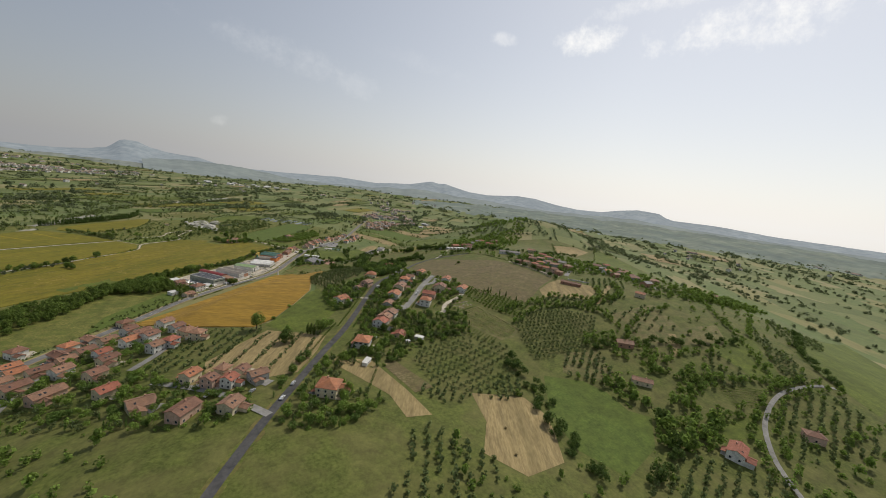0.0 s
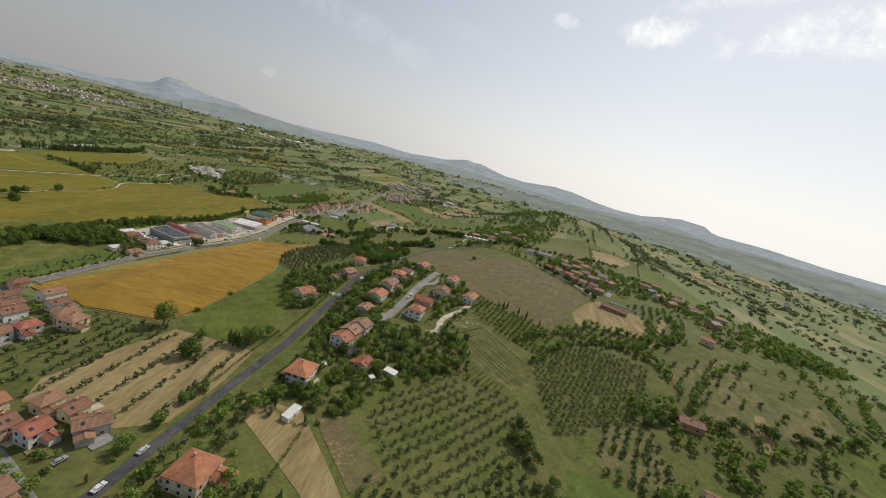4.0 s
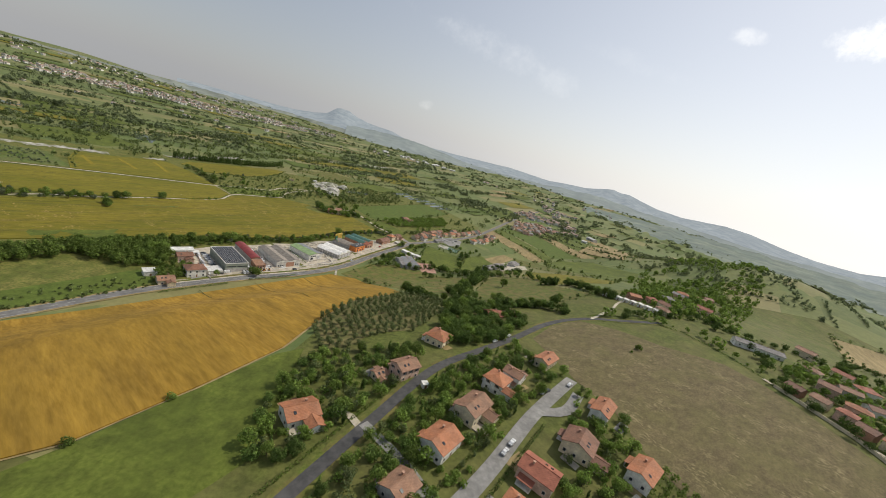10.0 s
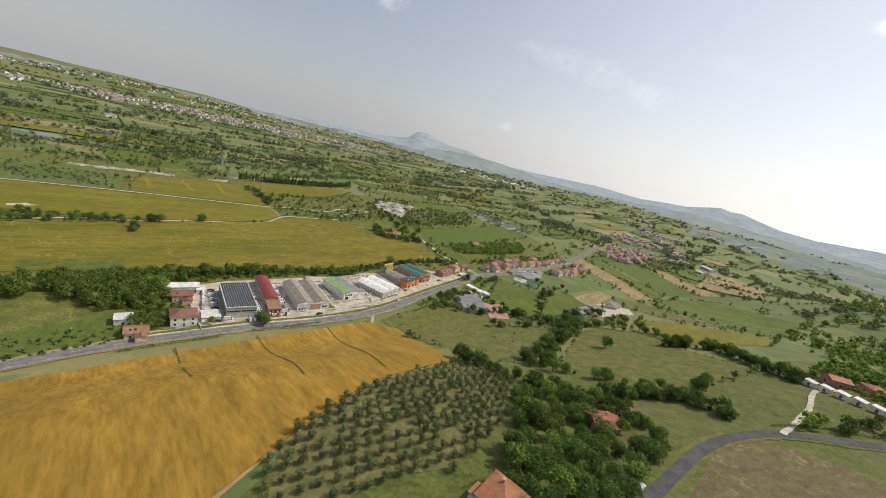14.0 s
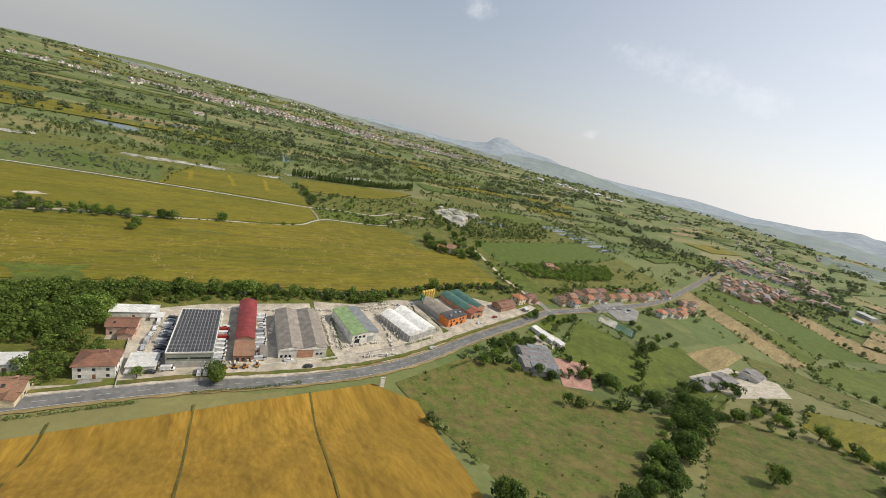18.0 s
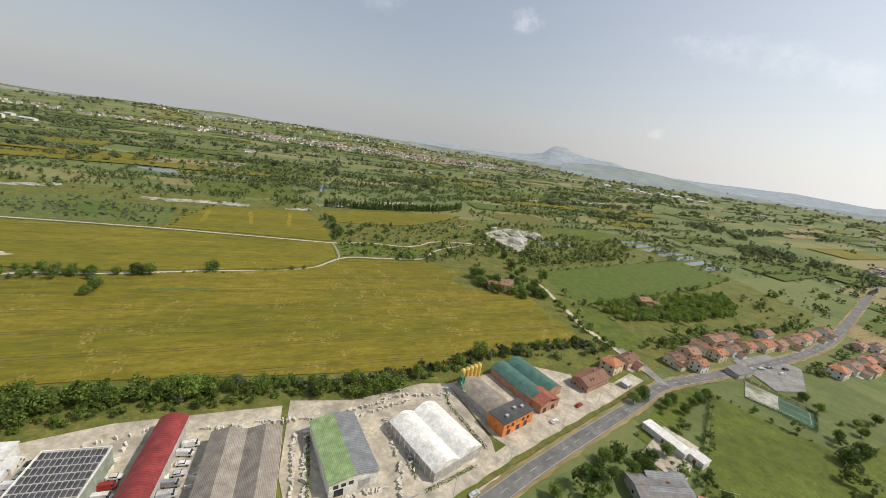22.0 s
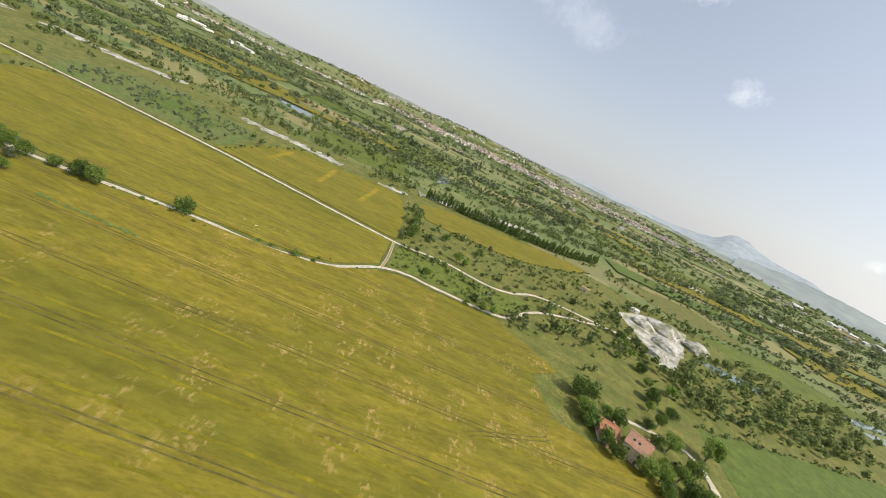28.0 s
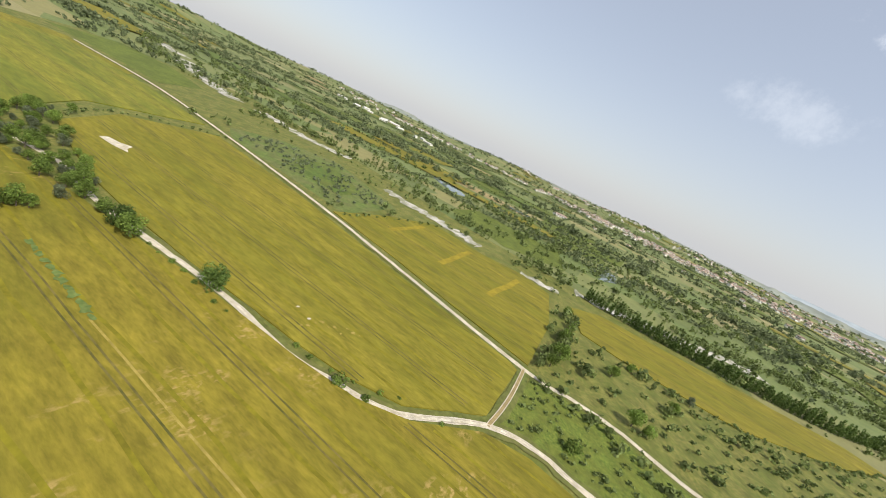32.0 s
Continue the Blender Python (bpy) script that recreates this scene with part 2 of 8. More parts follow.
def mesh_of(name, verts, faces, material=None):
    me = bpy.data.meshes.new(name)
    me.from_pydata([tuple(v) for v in verts], [], [tuple(f) for f in faces])
    me.update()
    if material is not None:
        me.materials.append(material)
    return me


def box(bm, x0, x1, y0, y1, z0, z1):
    v = [bm.verts.new(p) for p in ((x0, y0, z0), (x1, y0, z0), (x1, y1, z0), (x0, y1, z0), (x0, y0, z1), (x1, y0, z1), (x1, y1, z1), (x0, y1, z1))]
    for f in ((0, 3, 2, 1), (4, 5, 6, 7), (0, 1, 5, 4), (1, 2, 6, 5), (2, 3, 7, 6), (3, 0, 4, 7)):
        bm.faces.new([v[i] for i in f])
    return v


def block(x0, x1, y0, y1, z0, z1):
    bm = bmesh.new()
    box(bm, x0, x1, y0, y1, z0, z1)
    return bm


# ---- the lie of the land ----
def smooth(u):
    u = np.clip(u, 0.0, 1.0)
    return u * u * (3 - 2 * u)


# Swellings of the hill, 150 m apart: northing, then the first easting and the heights.
HILLS = {
    -150: (-150, [5.6, 14.2, 0.3, 1.2, 13.7, 12.6]),
    0: (-150, [-4.7, 1.7, 3.8, 11.1, -3.2, -12.1]),
    150: (-150, [-8.0, 32.2, -4.1, -4.8, 33.1, 8.7]),
    300: (-150, [-5.4, 3.1, 6.2, 16.1, 10.3, 22.7]),
    450: (0, [5.6, 24.2, 7.5, 17.1, 6.2, 13.9, 16.4]),
    600: (150, [-12.6, 10.9, 29.9, 4.0, 14.7, 2.9]),
    750: (150, [-10.9, 4.1, 0.8, 10.3, 30.8, 11.2]),
    900: (300, [-6.7, -4.3, -7.1, 13.4, 12.1]),
}


def land(x, y):
    """Height of the ground: a flat valley, a hill with a hamlet and a ridge behind it, low hills far off."""
    x, y = np.asarray(x, float), np.asarray(y, float)
    foot = smooth((0.75 * x - 0.66 * (y - 505)) / 70)
    z = 46 * np.exp(-(((x - 850) / 260) ** 2 + ((y - 900) / 200) ** 2))
    for north, (east, heights) in HILLS.items():
        for i, h in enumerate(heights):
            z = z + h * np.exp(-((x - east - 150 * i) ** 2 + (y - north) ** 2) / (2 * 125.0**2))
    far = smooth((np.hypot(x, y - 500) - 1900) / 1500) * 0.6
    roll = 14 * np.sin(x / 310 + 1.3) * np.sin(y / 370 + 0.4) + 10 * np.sin((x + y) / 190)
    round_about = np.degrees(np.arctan2(x, y - 500))
    swell = 0.7 + 0.25 * np.sin(round_about / 9.0 + 0.7) + 0.18 * np.sin(round_about / 3.7) + 0.12 * np.sin(np.hypot(x, y) / 240 + round_about / 6)
    reach = np.hypot(x, y - 500)
    ring = 34 * swell * smooth((reach - 2150) / 1150) * (1 - 0.9 * smooth((reach - 3450) / 900)) * smooth((-round_about - 4) / 20)
    return z * foot + ring + far * (roll + 10) * smooth((np.hypot(x + 400, y - 2500) - 900) / 1500)


def on_land(x, y, up=0.0):
    return float(land(x, y)) + up


GRID = 12.0


def ground_lines(lo, hi):
    fine = list(np.arange(lo, hi + 1, GRID))
    step, a, b = GRID, [], []
    p, q = fine[0], fine[-1]
    while p > -4950 or q < 4950:
        step *= 1.09
        p, q = p - step, q + step
        a.append(max(p, -4960.0 - len(a)))
        b.append(min(q, 4960.0 + len(b)))
    return np.array([v for v in a[::-1]] + fine + b)


gx, gy = ground_lines(-720, 1080), ground_lines(-240, 1680)
GX, GY = np.meshgrid(gx, gy)
GZ = land(GX, GY)
nx, ny = len(gx), len(gy)
idx = np.arange(nx * ny).reshape(ny, nx)
quads = np.stack([idx[:-1, :-1], idx[:-1, 1:], idx[1:, 1:], idx[1:, :-1]], -1).reshape(-1, 4)
# open country's tones are lifted to imitate haze over the far plain
FARMLAND = mat("farmland", (0.121, 0.138, 0.037), (0.205, 0.206, 0.066), 3.0, big=(0.097, 0.121, 0.033), big_size=24, bump=0.4)


def patchwork(m):
    """Lays a patchwork of small fields over the open country."""
    n, l = m.node_tree.nodes, m.node_tree.links
    shade = n["Principled BSDF"]
    old = shade.inputs["Base Color"].links[0].from_socket
    geo, mp = n.new("ShaderNodeNewGeometry"), n.new("ShaderNodeMapping")
    mp.vector_type = "TEXTURE"
    mp.inputs["Rotation"].default_value, mp.inputs["Scale"].default_value = (0, 0, radians(-40)), (62, 150, 1000)
    l.new(geo.outputs["Position"], mp.inputs["Vector"])
    cells, edge = n.new("ShaderNodeTexVoronoi"), n.new("ShaderNodeTexVoronoi")
    cells.distance = "CHEBYCHEV"
    cells.inputs["Scale"].default_value = edge.inputs["Scale"].default_value = 1.0
    edge.feature = "DISTANCE_TO_EDGE"
    for t in (cells, edge):
        l.new(mp.outputs[0], t.inputs["Vector"])
        t.inputs["Randomness"].default_value = 0.75
    sep = n.new("ShaderNodeSeparateColor")
    l.new(cells.outputs["Color"], sep.inputs[0])
    ramp = n.new("ShaderNodeValToRGB")
    ramp.color_ramp.interpolation = "CONSTANT"
    # field tones, made slightly paler in place of haze
    tones = [(0, (0.115, 0.161, 0.055)), (0.2, (0.157, 0.182, 0.069)), (0.36, (0.263, 0.226, 0.101)), (0.44, (0.094, 0.128, 0.046)), (0.62, (0.169, 0.190, 0.072)), (0.74, (0.314, 0.263, 0.139)), (0.80, (0.097, 0.151, 0.048)), (0.93, (0.213, 0.195, 0.092))]
    ramp.color_ramp.elements[0].color, ramp.color_ramp.elements[1].position = (*tones[0][1], 1), tones[1][0]
    ramp.color_ramp.elements[1].color = (*tones[1][1], 1)
    for p, c in tones[2:]:
        ramp.color_ramp.elements.new(p).color = (*c, 1)
    l.new(sep.outputs[0], ramp.inputs[0])
    mx = n.new("ShaderNodeMix")
    mx.data_type = "RGBA"
    mx.inputs[0].default_value = 0.55
    l.new(old, mx.inputs[6])
    l.new(ramp.outputs[0], mx.inputs[7])
    l.new(mx.outputs[2], shade.inputs["Base Color"])


patchwork(FARMLAND)
ground = part("ground", mesh_of("ground", np.c_[GX.ravel(), GY.ravel(), GZ.ravel()], quads.tolist(), FARMLAND), None)
ground.data.shade_smooth()
tagged(ground, "rolling farmland with a patchwork of small fields", "ground", kind="structure")


OPEN, WAYS = [], []  # outlines of cleared ground, lines of roads


def draped(name, outline, material, label, category="field", up=0.2, kind="structure", skirt=0.0, parent=None, group=""):
    """A patch of ground cover with that outline, laid on the land. skirt: how far its edge reaches down."""
    if name not in ("hillside", "valley_floor", "scrubland", "weed_patch"):
        OPEN.append((name, outline))
    bm = bmesh.new()
    face = bm.faces.new([bm.verts.new((x, y, 0)) for x, y in outline])
    if face.normal.z < 0 or sum(a[0] * b[1] - b[0] * a[1] for a, b in zip(outline, outline[1:] + outline[:1])) < 0:
        bmesh.ops.reverse_faces(bm, faces=bm.faces[:])
    bmesh.ops.triangulate(bm, faces=bm.faces[:])
    xs, ys = [p[0] for p in outline], [p[1] for p in outline]
    for axis, lo, hi in ((0, min(xs), max(xs)), (1, min(ys), max(ys))):
        base = -720 if axis == 0 else -240
        k = math.ceil((lo - base) / GRID)
        while base + k * GRID < hi:
            co, no = [0, 0, 0], [0, 0, 0]
            co[axis], no[axis] = base + k * GRID, 1
            bmesh.ops.bisect_plane(bm, geom=bm.verts[:] + bm.edges[:] + bm.faces[:], plane_co=co, plane_no=no)
            k += 1
    p = np.array([v.co[:2] for v in bm.verts])
    for v, z in zip(bm.verts, land(p[:, 0], p[:, 1])):
        v.co.z = z + up
    if skirt:
        rim = [e for e in bm.edges if e.is_boundary]
        made = bmesh.ops.extrude_edge_only(bm, edges=rim)["geom"]
        for v in made:
            if isinstance(v, bmesh.types.BMVert):
                v.co.z -= skirt
    ob = part(name, bm, material, parent)
    return tagged(ob, label, category if parent is None else "", group, kind if parent is None else "")


def rounded(points, closed=False, step=6.0):
    """A smooth line through the points, as closely set as step."""
    p = [Vector(q) for q in points]
    out = []
    for i in range(len(p) - 1):
        a, b = p[max(i - 1, 0)], p[min(i + 2, len(p) - 1)]
        m0, m1 = (p[i + 1] - a) / 2, (b - p[i]) / 2
        k = max(1, int((p[i + 1] - p[i]).length / step))
        for j in range(k):
            t = j / k
            out.append((2 * t**3 - 3 * t**2 + 1) * p[i] + (t**3 - 2 * t**2 + t) * m0 + (-2 * t**3 + 3 * t**2) * p[i + 1] + (t**3 - t**2) * m1)
    return out + [p[-1]]


def ribbon_mesh(points, width, up, side=0.0, thick=0.0, ragged=0.0, dash=None):
    """A strip along a smooth line, laid on the land; side shifts it, dash cuts it into (length, gap)."""
    line = rounded([(x, y, 0) for x, y in points], step=4.0)
    rnd = random.Random(len(line))
    bm = bmesh.new()
    rows, run = [], 0.0
    for i, p in enumerate(line):
        d = (line[min(i + 1, len(line) - 1)] - line[max(i - 1, 0)]).normalized()
        n = Vector((d.y, -d.x, 0))
        w0, w1 = (width / 2 + ragged * rnd.uniform(-1, 1) for _ in range(2))
        a, b = p + n * (side - w0), p + n * (side + w1)
        rows.append([bm.verts.new((q.x, q.y, on_land(q.x, q.y, up))) for q in (a, (a + b) / 2, b)])
    for i in range(len(rows) - 1):
        run += (line[i + 1] - line[i]).length
        if dash and run % (dash[0] + dash[1]) > dash[0]:
            continue
        for k in range(2):
            bm.faces.new((rows[i][k], rows[i][k + 1], rows[i + 1][k + 1], rows[i + 1][k]))
    bmesh.ops.recalc_face_normals(bm, faces=bm.faces[:])
    if bm.faces and sum(f.normal.z for f in bm.faces) < 0:
        bmesh.ops.reverse_faces(bm, faces=bm.faces[:])
    if thick:
        for e in [e for e in bm.edges if e.is_boundary]:
            a, b = e.verts
            lo = [bm.verts.new(v.co - Vector((0, 0, thick))) for v in (a, b)]
            bm.faces.new((a, b, lo[1], lo[0]))
    return bm

# ---- fields and ground cover ----
def inside(x, y, outline):
    hit, j = False, len(outline) - 1
    for i, (a, b) in enumerate(outline):
        c, d = outline[j]
        if (b > y) != (d > y) and x < (c - a) * (y - b) / (d - b) + a:
            hit = not hit
        j = i
    return hit


def scatter(outline, gap, seed, jitter=0.9):
    """Uneven places inside an outline, about gap apart."""
    rnd, out = random.Random(seed), []
    xs, ys = [p[0] for p in outline], [p[1] for p in outline]
    y = min(ys)
    while y < max(ys):
        x = min(xs)
        while x < max(xs):
            p, q = x + gap * jitter * rnd.uniform(-0.5, 0.5), y + gap * jitter * rnd.uniform(-0.5, 0.5)
            if inside(p, q, outline):
                out.append((p, q))
            x += gap
        y += gap
    return out


def rows_across(outline, angle, spacing, first=0.0, margin=1.0):
    """Parallel stretches (two ends each) that fill an outline, running at that angle from +x."""
    a = radians(angle)
    u, v = Vector((math.cos(a), math.sin(a))), Vector((-math.sin(a), math.cos(a)))
    pts = [Vector(p) for p in outline]
    lo, hi = min(p.dot(v) for p in pts), max(p.dot(v) for p in pts)
    k, out = lo + spacing / 2 + first, []
    while k < hi:
        cuts = []
        for p, q in zip(pts, pts[1:] + pts[:1]):
            s, t = p.dot(v) - k, q.dot(v) - k
            if s * t < 0:
                cuts.append((p + (q - p) * (s / (s - t))).dot(u))
        cuts.sort()
        for c, d in zip(cuts[::2], cuts[1::2]):
            if d - c > 4 * margin:
                out.append((u * (c + margin) + v * k, u * (d - margin) + v * k))
        k += spacing
    return out


def strips(bm, ends, width, up, wobble=0.0, seed=1):
    """Narrow strips between pairs of ends, laid on the land."""
    rnd = random.Random(seed)
    for p, q in ends:
        n = max(2, int((q - p).length / 8))
        side = Vector((-(q - p).y, (q - p).x)).normalized()
        prev, drift = None, 0.0
        for i in range(n + 1):
            drift = 0.8 * drift + wobble * rnd.uniform(-1, 1)
            c = p + (q - p) * (i / n) + side * drift
            pair = [bm.verts.new((*(c + side * s * width / 2), on_land(*(c + side * s * width / 2), up))) for s in (-1, 1)]
            if prev:
                bm.faces.new((prev[0], pair[0], pair[1], prev[1]))
            prev = pair
    for f in bm.faces:
        if f.normal.z < 0:
            f.normal_flip()
    return bm


def blotches(bm, places, lo, hi, up, seed, long=1.0, angle=0.0):
    """Ragged flat spots on the land."""
    rnd = random.Random(seed)
    ca, sa = math.cos(radians(angle)), math.sin(radians(angle))
    for n, (x, y) in enumerate(places):
        r, k = rnd.uniform(lo, hi), rnd.randint(7, 10)
        ring = []
        for i in range(k):
            a = 2 * math.pi * i / k
            m = r * rnd.uniform(0.45, 1.3)
            p, q = m * math.cos(a) * long, m * math.sin(a)
            ring.append((x + p * ca - q * sa, y + p * sa + q * ca))
        bm.faces.new([bm.verts.new((a, b, on_land(a, b, up + 0.006 * (n % 25)))) for a, b in ring])
    return bm


HILLSIDE = [(-135, 290), (-112, 330), (-92, 360), (-66, 402), (-20, 350), (40, 330), (90, 395), (112, 485), (146, 540), (190, 552), (230, 556), (330, 600), (420, 640), (560, 690), (690, 660), (760, 520), (700, 400), (620, 260), (640, 130), (520, 40), (420, -40), (250, -60), (60, -80), (-60, -60), (-130, 60), (-150, 200)]
draped("hillside", HILLSIDE, GRASS, "rough green grass over the hillside gardens and groves", "grass", up=0.12)
VALLEY = [(-170, 330), (-116, 372), (-60, 448), (-20, 505), (40, 575), (75, 615), (100, 680), (130, 745), (150, 790), (190, 840), (250, 930), (300, 1030), (200, 1180), (60, 1180), (-60, 1120), (-240, 1000), (-360, 860), (-470, 760), (-640, 590), (-620, 400), (-330, 330)]
draped("valley_floor", VALLEY, SCRUB, "rough grass and scrub on the valley floor", "grass", up=0.1)

GOLD_FIELD = [(-63, 421), (-33, 454), (6, 504), (40, 546), (76, 589), (100, 590), (143, 537), (109, 487), (97, 448), (86, 403), (66, 369), (44, 337), (28, 326), (-14, 353)]
wheat = draped("wheat_field", GOLD_FIELD, GOLD, "ripe golden wheat field sloping to the road", up=0.7, skirt=1.2)
TRACKED = mat("wheel_tracks", (0.062, 0.066, 0.012), (0.115, 0.10, 0.022), 2.0, big=(0.20, 0.15, 0.04), big_size=12)
bm = bmesh.new()
strips(bm, [(Vector(p), Vector(q)) for p, q in (((-1, 503), (38, 466)), ((26, 534), (80, 481)), ((56, 566), (111, 506)))], 0.7, 0.88, 0.15)
part("gap_between_drills", bm, TRACKED, wheat, "dark gaps between the sown strips")
bm = strips(bmesh.new(), [(Vector(p), Vector(q)) for p, q in zip(GOLD_FIELD[6:13], GOLD_FIELD[7:14])], 2.2, 0.3, 0.3)
part("field_edge", bm, STRAW, wheat, "bare tan strip along the field's edge")

FIELD_A = [(-168, 487), (-222, 560), (-213, 590), (-185, 633), (-146, 692), (-119, 728), (-107.5, 746), (-103, 762), (-104, 786), (-97, 800), (-84, 812), (-57, 842), (-13, 848), (-16, 826), (8, 812), (22, 822), (51, 841), (76, 817), (106, 789), (63, 737), (43, 698), (-18, 640), (-67, 595), (-114, 544)]
FIELD_B = [(-256, 590), (-307, 592), (-348, 636), (-275, 707), (-211, 759), (-146.5, 814), (-142, 815.5), (-111.5, 790), (-108.5, 760), (-115, 744), (-125, 728), (-141, 707), (-157, 685), (-180, 656.5), (-196, 639), (-222, 616)]
FIELD_C = [(-266, 729), (-302, 770), (-327, 813), (-292, 847), (-276, 880), (-252, 893), (-196, 862), (-148, 824), (-184, 795), (-223, 766)]
FIELD_D = [(-240, 906), (-243, 936), (-151, 1080), (-130, 1090), (-128, 1030), (-141, 957), (-180, 906), (-200, 889)]
FIELD_E = [(-230, 568), (-240, 574), (-310, 572), (-368, 620), (-430, 555), (-500, 455), (-430, 400), (-330, 410), (-250, 470)]
PALE = mat("beaten_wheat", (0.25, 0.195, 0.035), (0.34, 0.265, 0.075), 1.0, big=(0.22, 0.18, 0.03), big_size=4)


def beaten(m, straw, region):
    """Ragged clusters of lodged straw through a crop, as wind and rain leave them."""
    n, l = m.node_tree.nodes, m.node_tree.links
    shade = n["Principled BSDF"]
    old = shade.inputs["Base Color"].links[0].from_socket
    geo, mp = n.new("ShaderNodeNewGeometry"), n.new("ShaderNodeMapping")
    mp.vector_type = "TEXTURE"
    mp.inputs["Rotation"].default_value, mp.inputs["Scale"].default_value = (0, 0, radians(48.7)), (1, 1.6, 1)
    l.new(geo.outputs["Position"], mp.inputs["Vector"])
    fac = None
    for metres, a, b, detail in ((1.3, 0.50, 0.66, 6.0), (9.0, 0.51, 0.62, 3.0), (60.0, 0.46 - region, 0.56 - region, 1.0)):
        t, g = n.new("ShaderNodeTexNoise"), n.new("ShaderNodeMapRange")
        t.inputs["Scale"].default_value, t.inputs["Detail"].default_value = 1 / metres, detail
        g.inputs[1].default_value, g.inputs[2].default_value = a, b
        l.new(mp.outputs[0], t.inputs["Vector"])
        l.new(t.outputs["Fac"], g.inputs[0])
        if fac is None:
            fac = g.outputs[0]
        else:
            k = n.new("ShaderNodeMath")
            k.operation = "MULTIPLY"
            l.new(fac, k.inputs[0])
            l.new(g.outputs[0], k.inputs[1])
            fac = k.outputs[0]
    mx = n.new("ShaderNodeMix")
    mx.data_type = "RGBA"
    l.new(fac, mx.inputs[0])
    l.new(old, mx.inputs[6])
    mx.inputs[7].default_value = (*straw, 1)
    l.new(mx.outputs[2], shade.inputs["Base Color"])
    return m


LODGED = beaten(mat("lodged_wheat", (0.151, 0.127, 0.011), (0.216, 0.174, 0.019), 1.0, big=(0.119, 0.116, 0.009), big_size=38, big_mix=0.8, bump=0.3, stretch=(3.5, 1, 1), turn=48.7), (0.333, 0.241, 0.075), 0.05)
beaten(EARTH, (0.25, 0.205, 0.10), 0.25)  # dry clods
for outline, label, spots, seed, material in ((FIELD_A, "large ripening wheat field with pale beaten patches", [(-90, 560), (-20, 640), (40, 715), (70, 800), (-20, 780), (-80, 720), (-125, 660)], 11, LODGED),
                                              (FIELD_B, "ripening wheat field between two white farm tracks", [(-200, 660), (-150, 700), (-120, 745), (-150, 790), (-230, 720)], 12, GREENGOLD),
                                              (FIELD_C, "small humped wheat field beside the farm track", [(-263, 760), (-290, 840), (-200, 840)], 13, GREENGOLD),
                                              (FIELD_D, "narrow yellow wheat strip by the river trees", [(-230, 920), (-140, 1060), (-150, 980)], 14, GREENGOLD),
                                              (FIELD_E, "pale green grain field beyond the bend of the track", [(-330, 480)], 15, mat("green_grain", (0.145, 0.145, 0.014), (0.215, 0.200, 0.024), 1.2, big=(0.11, 0.13, 0.014), big_size=30, big_mix=0.8, bump=0.3, stretch=(3.5, 1, 1), turn=48.7))):
    f = draped("wheat_field", outline, material, label, up=0.6, skirt=0.9)
    lines = rows_across(outline, 48.7, 23, margin=5)
    bm = strips(bmesh.new(), [(p + Vector((0.7, -0.7)), q + Vector((0.7, -0.7))) for p, q in lines] + [(p - Vector((0.7, -0.7)), q - Vector((0.7, -0.7))) for p, q in lines], 0.5, 0.66, 0.12, seed)
    part("tramlines", bm, TRACKED, f, "paired wheel marks through the crop")
    bm = strips(bmesh.new(), rows_across(outline, 48.7, 11.5, margin=3), 1.0, 0.65, 0.5, seed + 5)
    if material in (GREENGOLD, LODGED):
        part("sowing_bands", bm, mat("wheat_band", (0.135, 0.120, 0.006), (0.195, 0.166, 0.010), 2.0, big=(0.165, 0.148, 0.009), big_size=20), f, "slightly darker bands of the drilled crop")
    if outline is FIELD_A:
        bm = strips(bmesh.new(), [(Vector((-116, 679)), Vector((-62, 741)))], 0.55, 0.7, 0.15)
        part("pale_path", bm, PALE, f, "thin pale path trodden through the crop")
        bm = blotches(bmesh.new(), [(-142 + 2.3 * i, 651 + 2.55 * i) for i in range(12)], 1.0, 1.9, 0.72, 8, 1.7, 48)
        part("weed_strip", bm, mat("blue_green_weeds", (0.085, 0.130, 0.028), (0.130, 0.165, 0.045), 1.0), f, "blue-green strip of weeds in the crop")
        bm = blotches(bmesh.new(), [(-105, 549), (-122, 555), (-95, 560), (-112, 562), (-135, 540)], 6, 11, 0.67, 5, 1.8, 48)
        part("green_patch", bm, MEADOW, f, "greener unripe patch")
        # the tractor's turning marks at the farm end of the field
        loop = [(8 + 6 * math.cos(0.4 * i), 800 - 4.5 * i + 2.0 * math.sin(0.8 * i)) for i in range(9)]
        bm = ribbon_mesh(loop, 0.5, 0.68, side=-0.9)
        part("turning_mark", bm, TRACKED, f)
        bm = ribbon_mesh(loop, 0.5, 0.68, side=0.9)
        part("turning_mark", bm, TRACKED, f)
    if outline is FIELD_B:
        bm = blotches(bmesh.new(), [(-249, 620)], 5, 6, 0.7, 7, 2.2, 48)
        blotches(bm, [(-145.5, 724.5), (-140, 729)], 0.5, 0.9, 0.72, 9)
        part("bare_patch", bm, GRAVEL, f, "bare white patch in the crop")
        bm = blotches(bmesh.new(), [(-138 + random.uniform(-4, 4), 727 + 2.2 * i) for i in range(10)], 0.4, 0.9, 0.7, 10)
        tagged(part("beaten_patches", bm, PALE, f), kind="stuff")
    if outline is FIELD_C:
        bm = strips(bmesh.new(), [(Vector((-308, 800)), Vector((-270, 768))), (Vector((-285, 835)), Vector((-238, 800))), (Vector((-258, 868)), Vector((-212, 826)))], 4.5, 0.7, 0.5)
        part("pale_band", bm, mat("thin_wheat", (0.20, 0.16, 0.01), (0.27, 0.21, 0.02), 1.2, big=(0.23, 0.18, 0.012), big_size=8), f, "pale thin bands across the crop")

